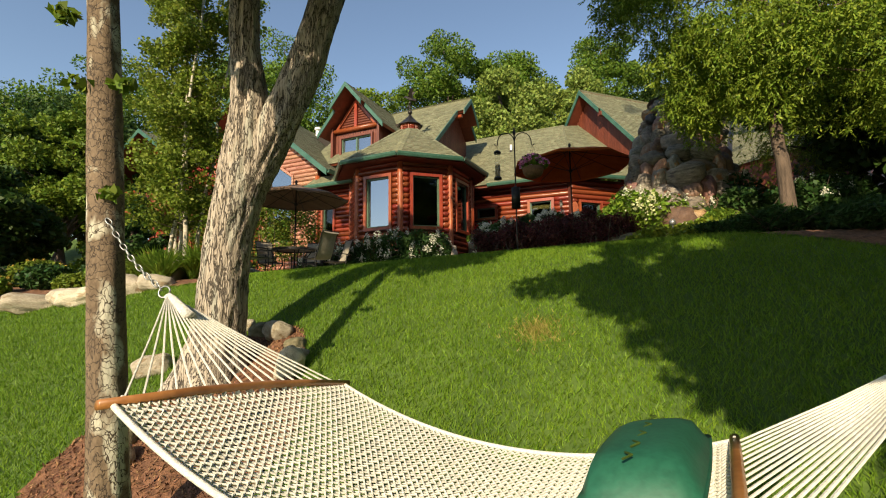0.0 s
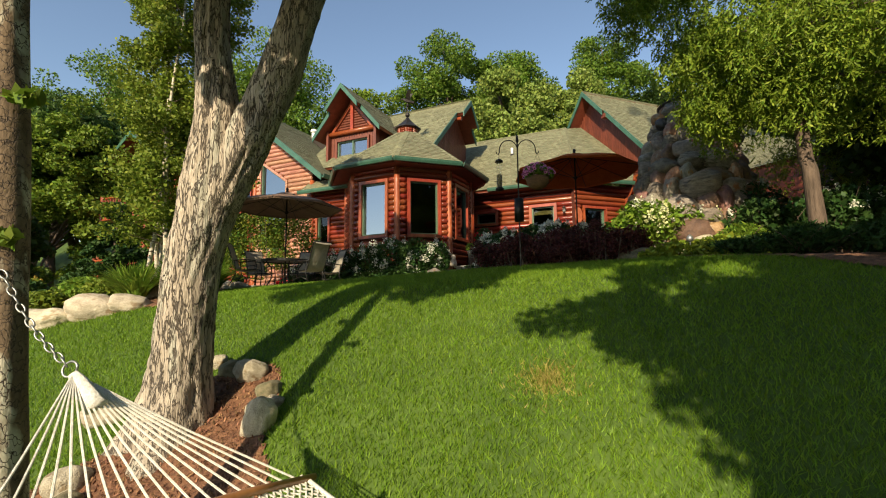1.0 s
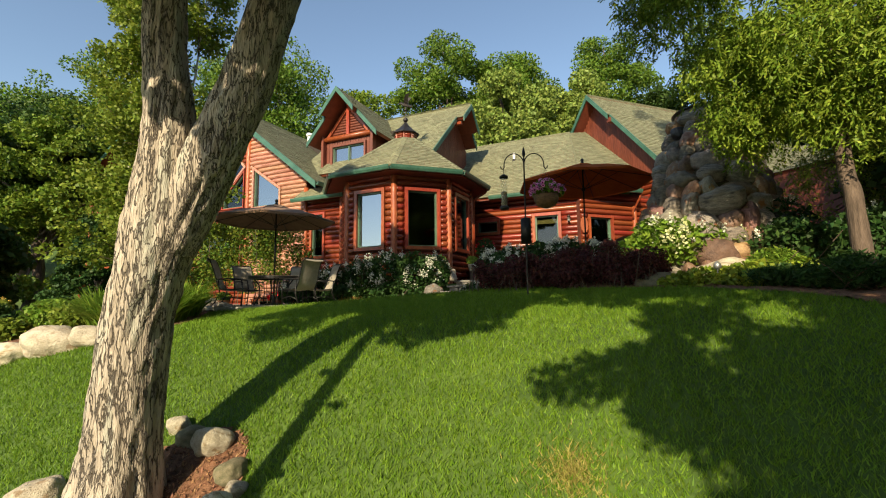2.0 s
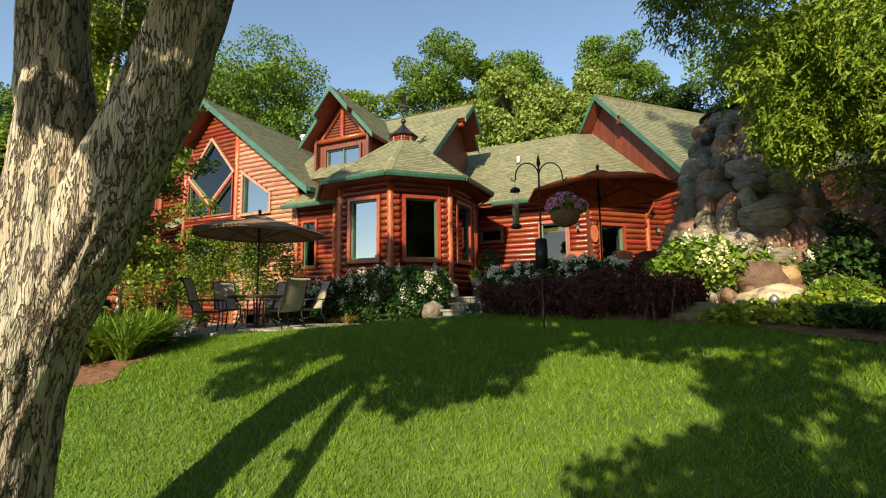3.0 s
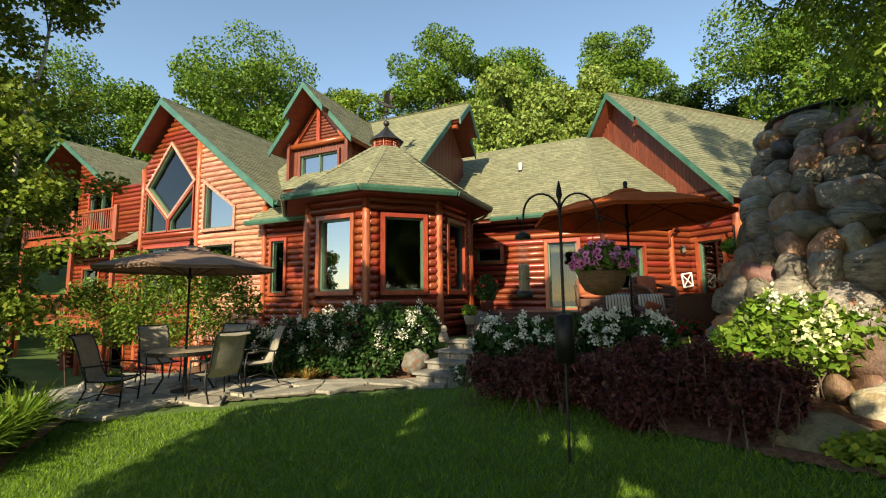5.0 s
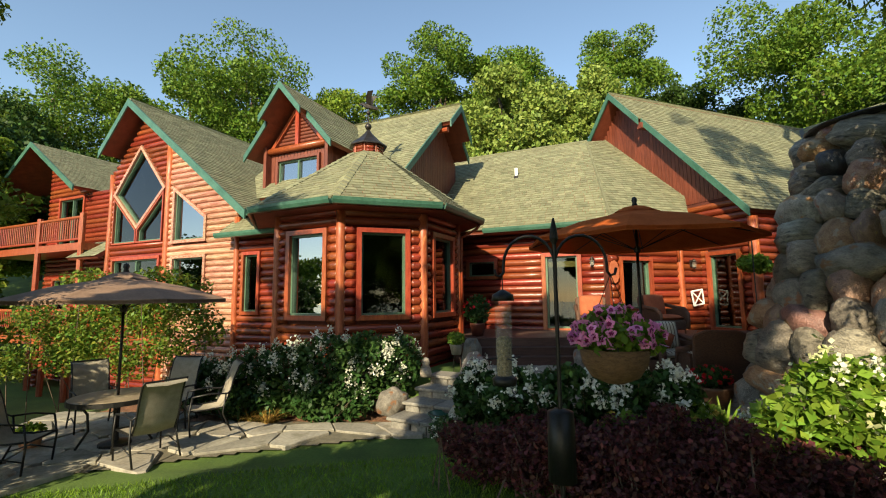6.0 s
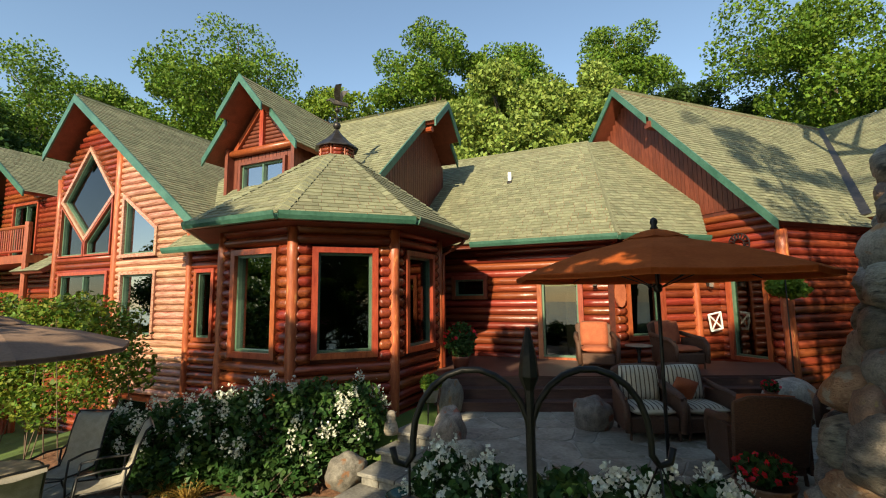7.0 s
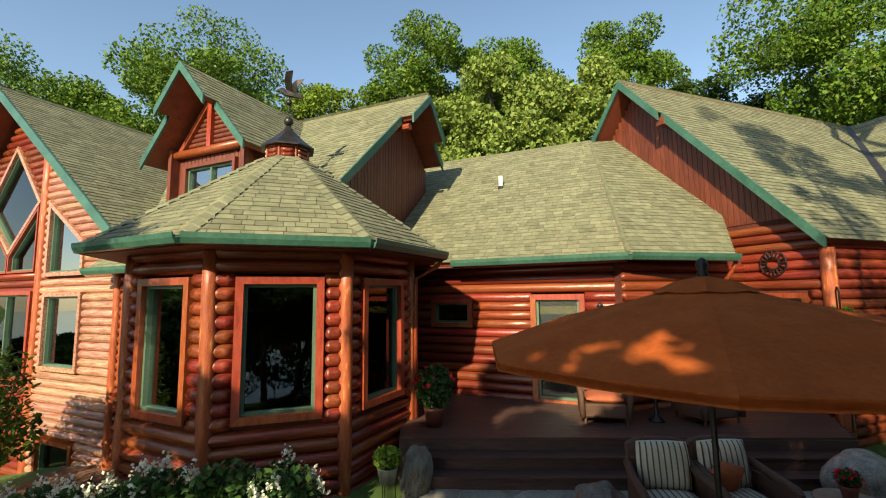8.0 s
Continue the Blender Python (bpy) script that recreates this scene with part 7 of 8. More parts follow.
def cushion(c, size, m, mat, parent, name="cushion", label="", stripes=0):
    """A soft pillow block with pinched edges."""
    nx, ny = 9, 9
    v, f = [], []
    for sgn in (1, -1):
        for j in range(ny):
            for i in range(nx):
                a, b = -1 + 2 * i / (nx - 1), -1 + 2 * j / (ny - 1)
                k = (1 - a ** 4) * (1 - b ** 4)
                v.append(m @ Vector((c[0] + a * size[0] / 2 * (1 - 0.05 * b * b), c[1] + b * size[1] / 2 * (1 - 0.05 * a * a), c[2] + sgn * size[2] / 2 * (0.12 + 0.88 * max(0, k) ** 0.5))))
    n = nx * ny
    for s in range(2):
        for j in range(ny - 1):
            for i in range(nx - 1):
                q = (s * n + j * nx + i, s * n + j * nx + i + 1, s * n + (j + 1) * nx + i + 1, s * n + (j + 1) * nx + i)
                f.append(q if s == 0 else q[::-1])
    rim = [i for i in range(nx)] + [j * nx + nx - 1 for j in range(1, ny)] + [(ny - 1) * nx + i for i in range(nx - 2, -1, -1)] + [j * nx for j in range(ny - 2, 0, -1)]
    for i in range(len(rim)):
        a, b = rim[i], rim[(i + 1) % len(rim)]
        f.append((b, a, a + n, b + n))
    ob = part(name, Shape().add(v, f), mat, parent, label, smooth=True)
    if stripes:
        for k in range(stripes):
            a = -1 + 2 * (k + 0.5) / stripes
            st = Shape()
            w = 0.26 / stripes
            rows = []
            for j in range(13):
                b = -0.97 + 1.94 * j / 12
                for d in (-w, w):
                    aa = a + d
                    kk = (1 - aa ** 4) * (1 - b ** 4)
                    rows.append(m @ Vector((c[0] + aa * size[0] / 2 * (1 - 0.05 * b * b), c[1] + b * size[1] / 2 * (1 - 0.05 * aa * aa), c[2] + size[2] / 2 * (0.12 + 0.88 * max(0, kk) ** 0.5) + 0.005)))
            st.add(rows, [(2 * j, 2 * j + 1, 2 * j + 3, 2 * j + 2) for j in range(12)])
            part("stripe", st, STRIPE, ob, turn=False)
    return ob


def lounge_chair(x, y, z, a, seat_mat, label, stripes=0, throw=None):
    """A deep wicker armchair with seat and back cushions."""
    m = Matrix.Translation((x, y, z)) @ Matrix.Rotation(radians(a), 4, "Z")
    c = empty("wicker_armchair", label, "armchair", "wicker armchairs", at=(x, y, z))
    part("seat_base", Shape().box((-0.36, -0.36, 0.10), (0.36, 0.36, 0.34), m), WICKER, c, bevel=0.03)
    part("backrest", Shape().slab([m @ Vector(p) for p in ((-0.38, -0.30, 0.2), (0.38, -0.30, 0.2), (0.40, -0.46, 0.92), (0.22, -0.48, 1.0), (-0.22, -0.48, 1.0), (-0.40, -0.46, 0.92))], m.to_3x3() @ Vector((0, -0.07, 0))), WICKER, c, bevel=0.02)
    for s in (-1, 1):
        part("armrest", Shape().tube([m @ Vector(p) for p in ((s * 0.40, -0.40, 0.72), (s * 0.43, -0.1, 0.66), (s * 0.43, 0.25, 0.62), (s * 0.41, 0.38, 0.50), (s * 0.39, 0.38, 0.12))], 0.05, 10), WICKER, c, smooth=True)
        part("side_panel", Shape().box((s * 0.40 - 0.02, -0.36, 0.12), (s * 0.40 + 0.02, 0.36, 0.62), m), WICKER, c)
        for yy in (-0.33, 0.33):
            part("leg", Shape().tube([m @ Vector((s * 0.34, yy, 0.12)), m @ Vector((s * 0.35, yy, 0.0))], 0.022, 6), WICKER, c)
    cushion((0, 0.02, 0.41), (0.66, 0.66, 0.15), m, seat_mat, c, "seat_cushion", stripes=stripes)
    mb = m @ Matrix.Translation((0, -0.32, 0.72)) @ Matrix.Rotation(radians(100), 4, "X")
    cushion((0, 0, 0), (0.62, 0.56, 0.16), mb @ Matrix.Rotation(math.pi, 4, "Y"), seat_mat, c, "back_cushion", stripes=stripes)
    if throw:
        mt = m @ Matrix.Translation((0.12, -0.14, 0.62)) @ Matrix.Rotation(radians(75), 4, "X") @ Matrix.Rotation(0.3, 4, "Z")
        cushion((0, 0, 0), (0.40, 0.40, 0.14), mt, throw, c, "throw_pillow")
    return c


lounge_chair(4.05, 14.0, 2.54, 176, CUSHION_STRIPE, "wicker armchair with cream and brown striped cushions", 9)
lounge_chair(4.85, 14.05, 2.54, 186, CUSHION_STRIPE, "wicker armchair with striped cushions and rust pillow", 9, CUSHION_RUST)
lounge_chair(4.75, 12.5, 2.54, -12, CUSHION_RUST, "dark wicker armchair with rust cushions seen from behind")
lounge_chair(7.1, 13.7, 2.54, 110, CUSHION_TAN, "wicker armchair with tan cushions on the terrace")
lounge_chair(4.2, 17.0, 3.087, 170, CUSHION_RUST, "armchair with rust cushions on the deck")
lounge_chair(6.0, 16.95, 3.087, 196, CUSHION_RUST, "armchair with rust cushions beside the deck table")


def side_table(x, y, z, r, h, label):
    t = empty("side_table", label, "side table", at=(x, y, z))
    part("tabletop", Shape().lathe([(0.02, z + h - 0.03), (r, z + h - 0.03), (r + 0.01, z + h - 0.015), (r, z + h), (0.02, z + h)], 24, (x, y, 0)), STONE_TOP, t)
    part("pedestal", Shape().lathe([(r * 0.55, z), (r * 0.5, z + 0.03), (0.04, z + 0.10), (0.03, z + h * 0.6), (0.08, z + h - 0.04)], 16, (x, y, 0)), STEEL, t, smooth=True)
    return t


side_table(5.9, 13.9, 2.54, 0.33, 0.5, "small round stone-topped table on the terrace")
side_table(5.1, 16.9, 3.087, 0.28, 0.5, "small round table between deck chairs")

# ---- pots, flowers, feeder ----
CLAY = surface("brown_pottery", (0.13, 0.065, 0.034), (0.24, 0.13, 0.07), 5, 0.55, 0.2, vary=0.1)
CLAY_RED = surface("dark_red_pottery", (0.10, 0.028, 0.018), (0.17, 0.05, 0.03), 5, 0.4, 0.1, vary=0.1)
ZINC = surface("zinc_bucket", (0.22, 0.23, 0.22), (0.36, 0.37, 0.36), 6, 0.4, 0.1, metal=0.7, vary=0.05)
BASKET = surface("coco_basket", (0.12, 0.062, 0.027), (0.25, 0.135, 0.058), 20, 0.9, 0.8, (1, 1, 3), 0.05, 4)


def flower_head(pts, size, mat, parent, rng, petals=5, eye=None):
    """One open flower of petals at each point."""
    for p in pts:
        n = unit(1, rng)[0]
        n[1] -= 0.7
        n[2] += 0.3
        n /= np.linalg.norm(n)
        a = np.cross(n, (0.3, 0.2, 1.0))
        a /= np.linalg.norm(a)
        b = np.cross(n, a)
        v = []
        for k in range(petals):
            t = 2 * math.pi * k / petals + rng.uniform(-0.1, 0.1)
            d = a * math.cos(t) + b * math.sin(t)
            w = -a * math.sin(t) + b * math.cos(t)
            s = size * rng.uniform(0.85, 1.15)
            v += [p, p + d * s * 0.6 + w * s * 0.42 + n * s * 0.12, p + d * s + n * s * 0.02, p + d * s * 0.6 - w * s * 0.42 + n * s * 0.12]
        fl = quads("flower", np.array(v), mat, parent)
        if eye:
            w = np.array(v).reshape(-1, 4, 3)
            w = p + (w - p) * 0.48 + n * size * 0.10
            quads("eye", w.reshape(-1, 3), eye, fl)


def potted(name, label, at, prof, mat, bush, n, leaf, lmat, flowers=None, seed=1, category="flower pot"):
    """A turned pot with earth, foliage and flowers. prof: (radius, height) above at."""
    rng = np.random.default_rng(seed)
    p = empty(name, label, category, at=at)
    top = prof[-1]
    part("pot", Shape().lathe([(r, at[2] + h) for r, h in prof] + [(top[0] - 0.02, at[2] + top[1]), (top[0] - 0.03, at[2] + top[1] - 0.04)], 20, (at[0], at[1], 0)), mat, p, smooth=True)
    bl = [((at[0] + c[0], at[1] + c[1], at[2] + c[2]), r) for c, r in bush]
    tagged(quads("foliage", leaf_quads(in_blobs(bl, n, rng, 0.25), leaf, rng, 0.7), lmat, p), kind="stuff")
    if flowers:
        fm, cnt, size = flowers
        pts = in_blobs(bl, cnt * 2, rng, 0.98)
        mid = at[2] + np.mean([c[2] for c, r in bush])
        pts = pts[pts[:, 2] > mid - 0.08][:cnt]
        flower_head(pts, size, fm, p, rng, eye=BLOOM_EYE if fm is BLOOM_PURPLE else None)
    return p


# shepherd's hook with feeder, baffle and flower basket
HX, HY = 1.37, 8.06
hz = gz(HX, HY)
hook = empty("shepherd_hook", "black iron double shepherd hook planted in the lawn", "garden hook", at=(HX, HY, hz))
part("pole", Shape().tube([(HX, HY, hz - 0.15), (HX, HY, 4.5)], 0.014, 8), STEEL, hook)
part("finial", Shape().lathe([(0.014, 4.42), (0.03, 4.46), (0.024, 4.52), (0.006, 4.6)], 8, (HX, HY, 0)), STEEL, hook)
for s in (-1, 1):
    arc = [(HX + s * 0.34 * (1 - math.cos(t)) / 2 * 1.0, HY, 4.28 + 0.20 * math.sin(t)) for t in np.linspace(0, math.pi, 12)]
    arc += [(HX + s * 0.34, HY, 4.24), (HX + s * 0.36, HY, 4.21), (HX + s * 0.39, HY, 4.22), (HX + s * 0.40, HY, 4.26)]
    part("arm", Shape().tube(arc, 0.010, 6), STEEL, hook, smooth=True)
part("baffle", Shape().lathe([(0.03, 3.36), (0.085, 3.34), (0.09, 2.92), (0.086, 2.92), (0.08, 3.32), (0.02, 3.34)], 16, (HX, HY, 0)), STEEL, hook, "black tube baffle", smooth=True)
FX, FY = HX - 0.35, HY
feeder = empty("bird_feeder", "clear tube bird feeder with dark metal ends", "bird feeder", at=(FX, FY, 3.5))
PLASTIC, pn, pl_, pb_ = nodes_of("clear_plastic")
pb_.inputs["Base Color"].default_value = (0.70, 0.70, 0.62, 1)
pb_.inputs["Roughness"].default_value = 0.12
scr = pn.new("ShaderNodeTexNoise")
scr.inputs["Scale"].default_value = 14.0
scm = pn.new("ShaderNodeMapRange")
scm.inputs[3].default_value, scm.inputs[4].default_value = 0.04, 0.20
pl_.new(scr.outputs[0], scm.inputs[0])
pclear = pn.new("ShaderNodeBsdfTransparent")
pmix = pn.new("ShaderNodeMixShader")
pl_.new(scm.outputs[0], pmix.inputs[0])
pl_.new(pclear.outputs[0], pmix.inputs[1])
pl_.new(pb_.outputs[0], pmix.inputs[2])
pl_.new(pmix.outputs[0], pn["Material Output"].inputs[0])
tube = part("tube", Shape().lathe([(0.055, 3.56), (0.055, 4.06)], 16, (FX, FY, 0), cap=False), PLASTIC, feeder, smooth=True)
part("seed", Shape().lathe([(0.048, 3.57), (0.050, 3.80), (0.03, 3.82)], 12, (FX, FY, 0)), surface("bird_seed", (0.08, 0.06, 0.03), (0.34, 0.26, 0.14), 60, 0.9, 0.6), feeder)
part("roof", Shape().lathe([(0.075, 4.05), (0.07, 4.09), (0.02, 4.12), (0.006, 4.125)], 16, (FX, FY, 0)), STEEL, feeder, smooth=True)
part("tray", Shape().lathe([(0.03, 3.50), (0.075, 3.51), (0.08, 3.55), (0.055, 3.57)], 16, (FX, FY, 0)), STEEL, feeder, smooth=True)
part("hanger", Shape().tube([(FX, FY, 4.12), (FX, FY, 4.225)], 0.004, 5), STEEL, feeder)
for k in range(4):
    a = k * math.pi / 2 + 0.4
    d = Vector((math.cos(a), math.sin(a), 0))
    part("perch", Shape().tube([Vector((FX, FY, 3.68)) + d * 0.05, Vector((FX, FY, 3.68)) + d * 0.12], 0.005, 5), STEEL, feeder)
BX, BY = HX + 0.36, HY
basket = potted("hanging_basket", "hanging coco basket overflowing with purple petunias", (BX, BY, 3.52), [(0.06, 0.0), (0.15, 0.04), (0.20, 0.12), (0.22, 0.22)], BASKET, [((0, 0, 0.30), (0.27, 0.26, 0.14)), ((-0.10, -0.08, 0.34), (0.16, 0.15, 0.11)), ((0.16, -0.05, 0.28), (0.15, 0.15, 0.10)), ((0.0, 0, 0.42), (0.16, 0.14, 0.08))], 1500, 0.06, LEAF_LILY, (BLOOM_PURPLE, 150, 0.037), 71, "hanging basket")
for k in range(3):
    a = k * 2.1 + 0.3
    part("chain", Shape().tube([(BX + 0.21 * math.cos(a), BY + 0.21 * math.sin(a), 3.73), (BX, BY, 4.22)], 0.003, 4), STEEL, basket)

potted("flower_pot", "large brown pot of red geraniums on the terrace", (4.15, 11.45, 2.54), [(0.17, 0), (0.22, 0.12), (0.26, 0.26), (0.28, 0.30)], CLAY, [((0, 0, 0.42), (0.26, 0.24, 0.14))], 900, 0.07, LEAF_HYD, (BLOOM_RED, 46, 0.034), 72)
potted("flower_pot", "small pot of red flowers on the side table", (5.9, 13.9, 3.04), [(0.06, 0), (0.09, 0.14), (0.095, 0.16)], CLAY_RED, [((0, 0, 0.24), (0.13, 0.12, 0.09))], 300, 0.045, LEAF_HYD, (BLOOM_RED, 40, 0.026), 73)
potted("flower_pot", "pot of white daisies beside the deck steps", (4.95, 15.1, 2.54), [(0.12, 0), (0.17, 0.22), (0.19, 0.3)], CLAY_RED, [((0, 0, 0.42), (0.28, 0.22, 0.14))], 700, 0.05, LEAF_HYD, (BLOOM, 60, 0.026), 74)
potted("flower_pot", "pot of red mandevilla on the deck by the turret", (1.15, 16.6, 3.087), [(0.14, 0), (0.19, 0.28), (0.2, 0.32)], CLAY_RED, [((0, 0, 0.66), (0.36, 0.3, 0.40))], 1100, 0.08, LEAF_HYD, (BLOOM_RED, 22, 0.045), 75)
potted("planter_bucket", "zinc bucket of green herbs on an iron stand", (0.62, 14.75, 2.86), [(0.10, 0), (0.14, 0.2), (0.145, 0.21)], ZINC, [((0, 0, 0.33), (0.19, 0.18, 0.15))], 800, 0.06, LEAF_LILY, None, 76)
stand = empty("plant_stand", "thin iron stand carrying the zinc bucket", "plant stand", at=(0.62, 14.75, 2.5))
for k in range(3):
    a = 2.1 * k
    part("leg", Shape().tube([(0.62 + 0.12 * math.cos(a), 14.75 + 0.12 * math.sin(a), 2.35), (0.62 + 0.10 * math.cos(a), 14.75 + 0.10 * math.sin(a), 2.86)], 0.007, 5), STEEL, stand)
potted("flower_pot", "red flowers by the basement window", (-5.9, 15.2, 1.75), [(0.12, 0), (0.17, 0.2), (0.18, 0.24)], CLAY_RED, [((0, 0, 0.36), (0.3, 0.22, 0.16))], 500, 0.06, LEAF_HYD, (BLOOM_RED, 46, 0.04), 77)
potted("flower_pot", "terracotta pot of greens at the patio edge", (-5.9, 11.9, 1.8), [(0.10, 0), (0.15, 0.2), (0.16, 0.22)], surface("terracotta", (0.40, 0.17, 0.08), (0.52, 0.25, 0.13), 5, 0.8, 0.2), [((0, 0, 0.3), (0.2, 0.18, 0.13))], 500, 0.06, LEAF_LILY, (BLOOM_YELLOW, 14, 0.026), 78)
bowl = empty("bird_bath", "shallow green glazed bowl on the steps", "bird bath", at=(0.45, 12.9, 2.0))
part("bowl", Shape().lathe([(0.10, 2.02), (0.22, 2.08), (0.27, 2.15), (0.255, 2.15), (0.2, 2.10), (0.02, 2.07)], 24, (0.42, 12.75, 0)), surface("green_glaze", (0.02, 0.07, 0.05), (0.04, 0.12, 0.09), 4, 0.15, 0.05), bowl, smooth=True)
ornament = part("garden_ornament", Shape().lathe([(0.10, 2.52), (0.12, 2.58), (0.10, 2.68), (0.07, 2.74), (0.085, 2.80), (0.06, 2.87), (0.01, 2.89)], 14, (0.02, 14.05, 0)), ROCK_GREY, None, smooth=True)
tagged(ornament, "small weathered stone garden ornament by the steps", "ornament")

# ---- fittings on the walls ----
def sconce(m, s, z):
    sc = empty("wall_lantern", "bronze wall lantern with glass shade", "wall lamp", "wall lanterns", at=m @ Vector((s, -0.1, z)))
    part("backplate", Shape().box((s - 0.05, -0.14, z - 0.10), (s + 0.05, -0.11, z + 0.10), m), COPPER, sc)
    c = m @ Vector((s, -0.22, 0))
    part("cage", Shape().lathe([(0.055, z - 0.13), (0.06, z - 0.12), (0.06, z + 0.04)], 8, c, cap=False), PLASTIC, sc)
    part("cap", Shape().lathe([(0.085, z + 0.04), (0.03, z + 0.11), (0.01, z + 0.14)], 10, c), COPPER, sc, smooth=True)
    part("base", Shape().lathe([(0.02, z - 0.17), (0.06, z - 0.13), (0.06, z - 0.115)], 10, c), COPPER, sc)
    part("arm", Shape().tube([m @ Vector((s, -0.12, z + 0.06)), m @ Vector((s, -0.22, z + 0.12))], 0.012, 6), COPPER, sc)


sconce(WMID, -2.52, 5.05)
sconce(WB, 14.35, 5.0)
disc = empty("sun_disc", "round dark metal sunburst on the log wall", "wall ornament", at=WR @ Vector((-13.56, -0.1, 5.98)))
for k in range(16):
    a = 2 * math.pi * k / 16
    part("ray", Shape().tube([WR @ Vector((-13.56 + 0.13 * math.cos(a), -0.13, 5.96 + 0.13 * math.sin(a))), WR @ Vector((-13.56 + 0.27 * math.cos(a), -0.13, 5.96 + 0.27 * math.sin(a)))], 0.016, 5), STEEL, disc)
for r in (0.13, 0.27):
    part("ring", Shape().tube([WR @ Vector((-13.56 + r * math.cos(t), -0.13, 5.96 + r * math.sin(t))) for t in np.linspace(0, 2 * math.pi, 25)], 0.014, 5), STEEL, disc)
star = empty("wall_frame", "white open lattice frame leaning on the log wall", "ornament", at=WB @ Vector((14.4, -0.2, 3.9)))
q = [(14.18, 4.16), (14.62, 4.22), (14.66, 3.80), (14.26, 3.74)]
for i in range(4):
    part("bar", Shape().tube([WB @ Vector((q[i][0], -0.2, q[i][1])), WB @ Vector((q[(i + 1) % 4][0], -0.2, q[(i + 1) % 4][1]))], 0.025, 5), WHITE, star)
for i in range(2):
    part("bar", Shape().tube([WB @ Vector((q[i][0], -0.2, q[i][1])), WB @ Vector((q[i + 2][0], -0.2, q[i + 2][1]))], 0.020, 5), WHITE, star)
part("wall_bracket", Shape().tube([WB @ Vector((14.4, -0.2, 3.76)), WB @ Vector((14.4, -0.02, 3.76))], 0.02, 5), STEEL, star)
plaque = part("fan_plaque", Shape().slab([WB @ Vector((11.42 + 0.26 * math.cos(t) * 0.6, -0.16, 4.72 + 0.32 * math.sin(t))) for t in np.linspace(0, 2 * math.pi, 14)[:-1]], VB * 0.05), CUSHION_RUST)
tagged(plaque, "oval rust-coloured plaque beside the bay window", "wall plaque")
fern = potted("hanging_fern", "hanging fern on a pole by the gable door", (8.1, 16.5, 4.65), [(0.06, 0), (0.14, 0.1), (0.16, 0.14)], BASKET, [((0, 0, 0.2), (0.38, 0.34, 0.22)), ((0.1, 0, 0.1), (0.4, 0.3, 0.16))], 1600, 0.11, LEAF_LILY, None, 79, "hanging basket")
part("hanger", Shape().tube([(8.1, 16.5, 4.7), (8.1, 16.5, 5.35), (8.0, 16.35, 5.42), (7.9, 16.2, 5.35), (7.9, 16.2, 3.085)], 0.014, 6), STEEL, fern)
# downspouts
for pts in ([oct_pt(2, R_EAVE, EAVE_Z - 0.1), oct_pt(2, R_EAVE - 0.1, EAVE_Z - 0.25), oct_pt(2, R_WALL + 0.16, EAVE_Z - 0.5), oct_pt(2, R_WALL + 0.16, 3.1)], [HB2 + Vector((0, 0, -0.1)), HB2 + Vector((0, 0.15, -0.3)), pb(13.8, 14.12, 5.4), pb(13.8, 14.12, 5.1)]):
    part("downspout", Shape().tube(pts, 0.04, 8), CASING, house, "red-brown metal downspout", smooth=True)
path_light = empty("path_light", "small metal garden path light on a stake", "path light", at=(4.05, 7.3, 2.15))
part("stake", Shape().tube([(4.05, 7.3, 2.0), (4.05, 7.3, 2.42)], 0.010, 6), ZINC, path_light)
part("shade", Shape().lathe([(0.02, 2.40), (0.055, 2.42), (0.05, 2.48), (0.01, 2.52)], 12, (4.05, 7.3, 0)), ZINC, path_light, smooth=True)

# ---- the hammock ----
ROPE = surface("white_cotton_rope", (0.58, 0.56, 0.48), (0.80, 0.78, 0.70), 40, 0.9, 0.5, (1, 1, 1), 0.05, 3, space="World")
BAR = surface("varnished_bar", (0.22, 0.085, 0.025), (0.40, 0.18, 0.06), 4, 0.35, 0.15, (1, 1, 1), 0.05, 6, space="World")
PILLOW = surface("green_pillow_cloth", (0.006, 0.075, 0.042), (0.014, 0.115, 0.066), 5, 0.6, 0.15, vary=0.0)
ham = empty("hammock", "white cotton rope hammock with wooden spreader bars", "hammock", at=(0.2, 1.3, 0.3))
L_FAR, L_NEAR = Vector((-0.54, 2.30, 0.60)), Vector((-1.14, 1.06, 0.76))
R_FAR, R_NEAR = Vector((1.50, 1.46, 0.50)), Vector((0.83, 0.28, 0.54))
L_RING, R_RING = Vector((-1.55, 1.96, 1.20)), Vector((2.2, 1.15, 0.97))


def bed_pt(a, b):
    """A point of the sagging bed: a along, b across from far to near."""
    p = L_FAR.lerp(L_NEAR, b).lerp(R_FAR.lerp(R_NEAR, b), a)
    return p + Vector((0, 0, -0.22 * 4 * a * (1 - a) - 0.10 * 4 * b * (1 - b) * math.sin(math.pi * min(1, max(0, a)))))


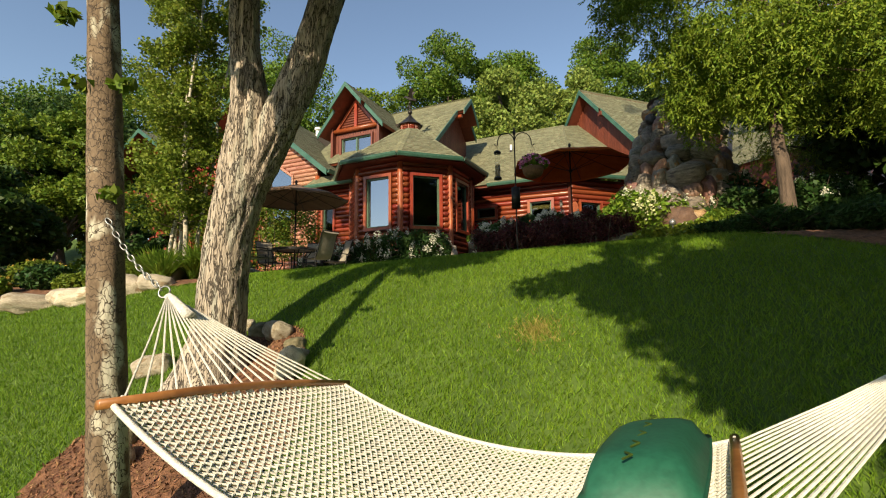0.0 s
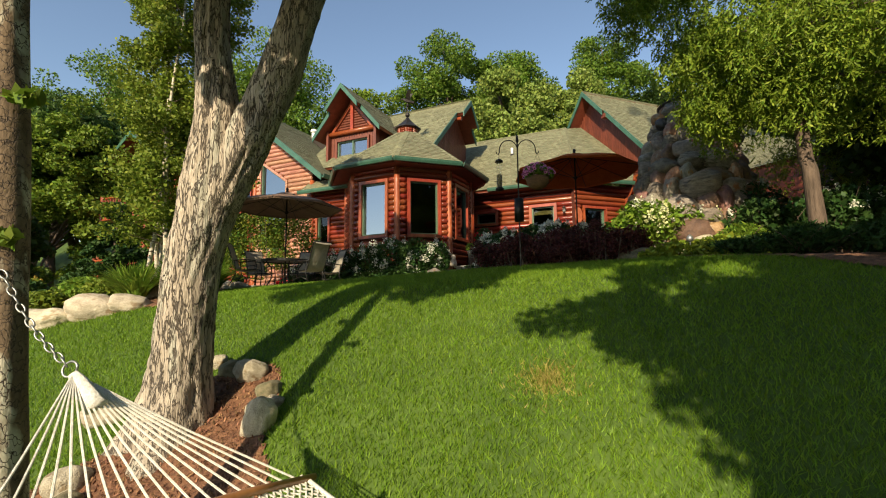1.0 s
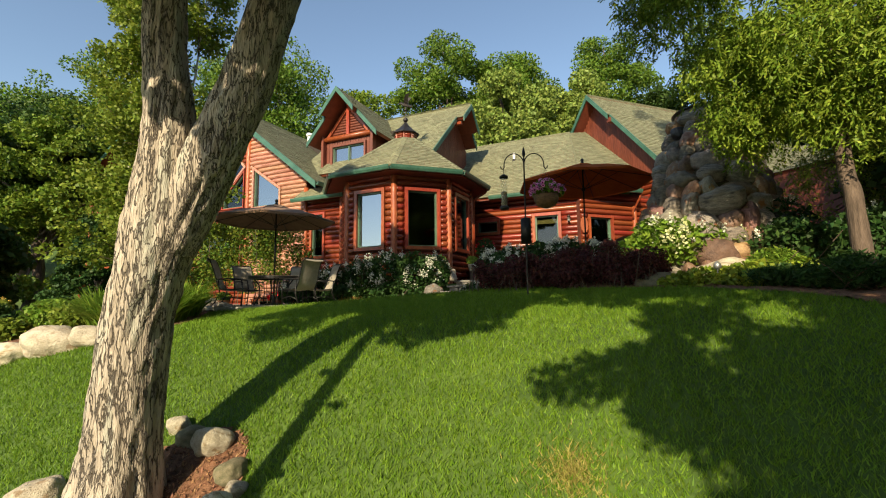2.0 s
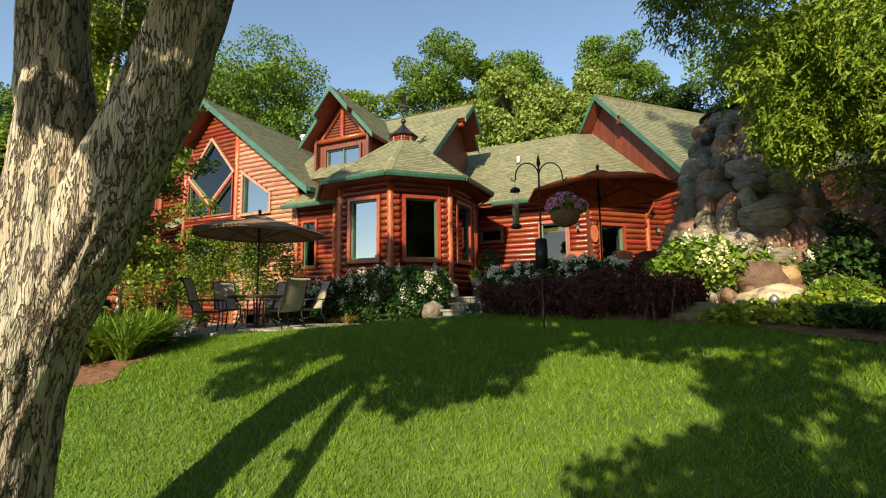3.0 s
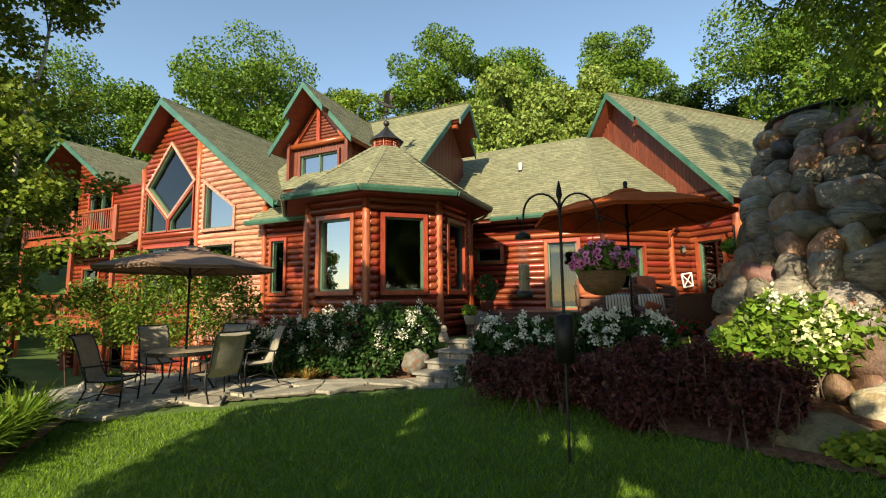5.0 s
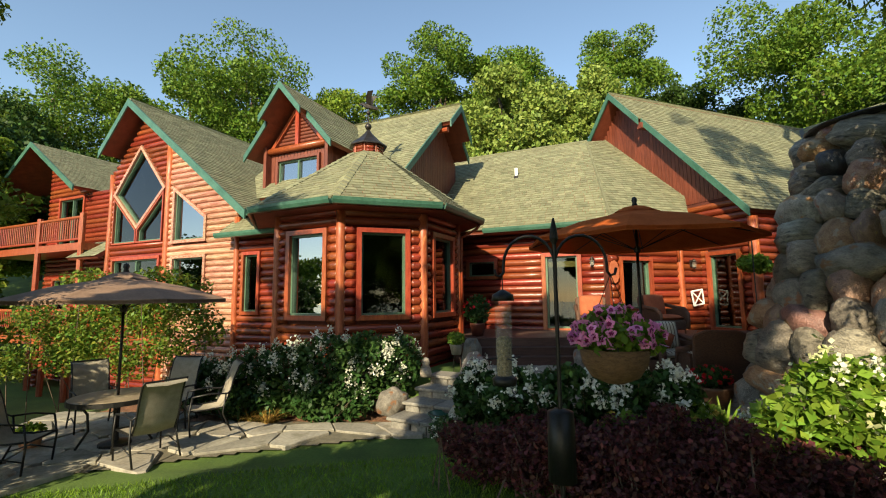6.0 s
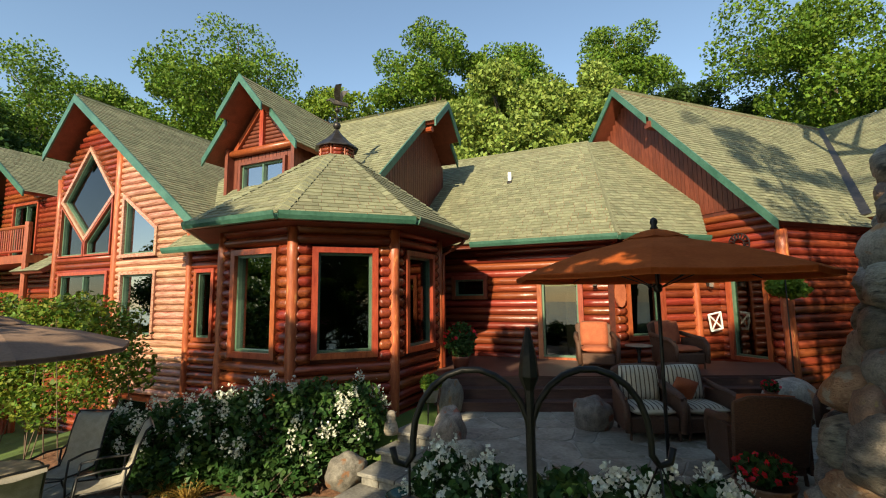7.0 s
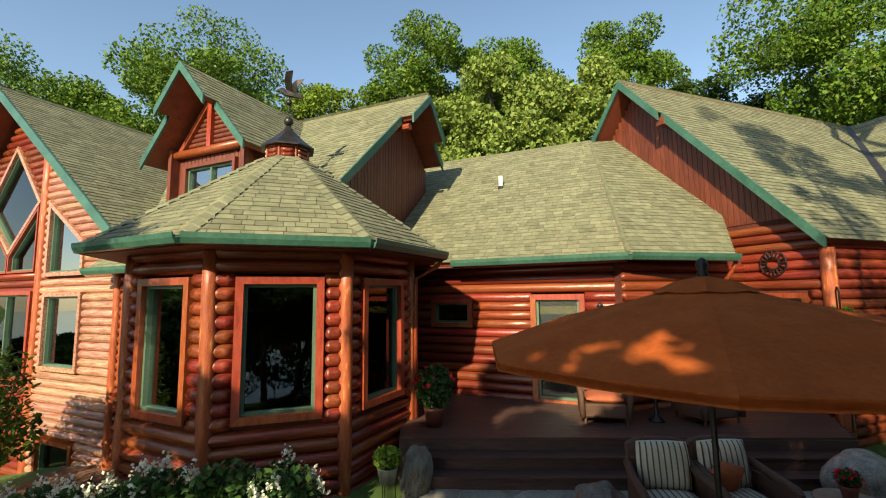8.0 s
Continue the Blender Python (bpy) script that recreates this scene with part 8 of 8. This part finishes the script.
strands, seg = 34, 60
for k in range(strands):
    s = Shape()
    for ph in (0, 1):
        pts = []
        for i in range(seg + 1):
            off = (0.5 if (i + ph) % 2 else -0.5) / strands * 0.92
            if i in (0, seg):
                off = 0
            pts.append(bed_pt(i / seg, min(1, max(0, (k + 0.5) / strands + off))) + Vector((0, 0, 0.004 * (-1) ** (i + ph))))
        s.tube(pts, 0.0058, 4, cap=False)
    part("net_strand", s, ROPE, ham, turn=False)
for b in (0.0, 1.0):
    part("edge_rope", Shape().tube([bed_pt(i / 40, b) for i in range(41)], 0.013, 8), ROPE, ham, smooth=True)
for nm, p, q in (("l", L_FAR, L_NEAR), ("r", R_FAR, R_NEAR)):
    d = (q - p).normalized()
    mid = (p + q) / 2 + Vector((0, 0, 0.02))
    bar = part("spreader_bar", Shape().tube([p - d * 0.05, p.lerp(mid, 0.5) + Vector((0, 0, 0.015)), mid + Vector((0, 0, 0.012)), mid.lerp(q, 0.5) + Vector((0, 0, 0.015)), q + d * 0.05], 0.024, 10, flat=0.8), BAR, ham, "varnished wooden spreader bar", smooth=True)
    ring = L_RING if nm == "l" else R_RING
    n = 18
    for k in range(n):
        e = p.lerp(q, (k + 0.5) / n) + Vector((0, 0, 0.0))
        part("clew_rope", Shape().tube([e, e.lerp(ring, 0.5) - Vector((0, 0, 0.012)), ring], [0.0052, 0.0052, 0.0052], 5, cap=False), ROPE, ham)
        part("knot", Shape().lathe([(0.006, e.z - 0.03), (0.012, e.z - 0.015), (0.012, e.z + 0.015), (0.006, e.z + 0.03)], 6, (e.x, e.y, 0)), ROPE, ham)
    cdir = (p.lerp(q, 0.5) - ring).normalized()
    part("clew_braid", Shape().tube([ring, ring + cdir * 0.06, ring + cdir * 0.16, ring + cdir * 0.24], [0.022, 0.034, 0.040, 0.05], 9, flat=0.5), ROPE, ham, smooth=True)
    part("ring", Shape().tube([ring - cdir * 0.035 + Vector((0.035 * math.cos(t), 0.01 * math.sin(t), 0.035 * math.sin(t))) for t in np.linspace(0, 2 * math.pi, 17)], 0.006, 6), ZINC, ham, smooth=True)
    hitch = Vector((-2.02, 2.02, 1.70)) if nm == "l" else Vector((3.42, 0.42, 1.45))
    start = ring - cdir * 0.07
    L = (hitch - start).length
    m = int(L / 0.042)
    for k in range(m):
        c = start.lerp(hitch, (k + 0.5) / m) - Vector((0, 0, 0.05 * math.sin(math.pi * (k + 0.5) / m)))
        d = (hitch - start).normalized()
        w = d.orthogonal().normalized()
        w = w if k % 2 else d.cross(w)
        part("chain_link", Shape().tube([c + d * (0.030 * math.cos(t)) + w * (0.014 * math.sin(t)) for t in np.linspace(0, 2 * math.pi, 11)], 0.0045, 5, cap=False), ZINC, ham, smooth=True)
pil = empty("hammock_pillow", "plump dark green cloth pillow lying in the hammock", "pillow", at=bed_pt(0.86, 0.45))
ax = (R_FAR.lerp(R_NEAR, 0.5) - L_FAR.lerp(L_NEAR, 0.5)).normalized()
cross = (R_NEAR - R_FAR).normalized()
mp = Matrix.Identity(4)
upv = ax.cross(cross).normalized()
upv = upv if upv.z > 0 else -upv
c = bed_pt(0.875, 0.40) + Vector((0, 0, 0.12))
for r in range(3):
    mp[r][0], mp[r][1], mp[r][2], mp[r][3] = cross[r], ax[r], upv[r], c[r]
mp = mp @ Matrix.Rotation(radians(14), 4, "X")
cushion((0, 0, 0), (0.84, 0.38, 0.26), mp, PILLOW, pil, "pillow_body")
for s in (-0.5, 0.5):
    part("piping", Shape().tube([mp @ Vector((-0.42 + 0.84 * i / 12, s * 0.38 * (0.95 + 0.05 * (1 - (2 * i / 12 - 1) ** 2)), 0)) for i in range(13)], 0.008, 6), PILLOW, pil, smooth=True)
for i in range(5):
    x = -0.3 + 0.15 * i
    part("stitch", Shape().tube([mp @ Vector((x, -0.02, 0.128)), mp @ Vector((x + 0.05, 0.01, 0.132)), mp @ Vector((x + 0.08, -0.015, 0.128))], 0.004, 5), LEAF_DARK, pil)
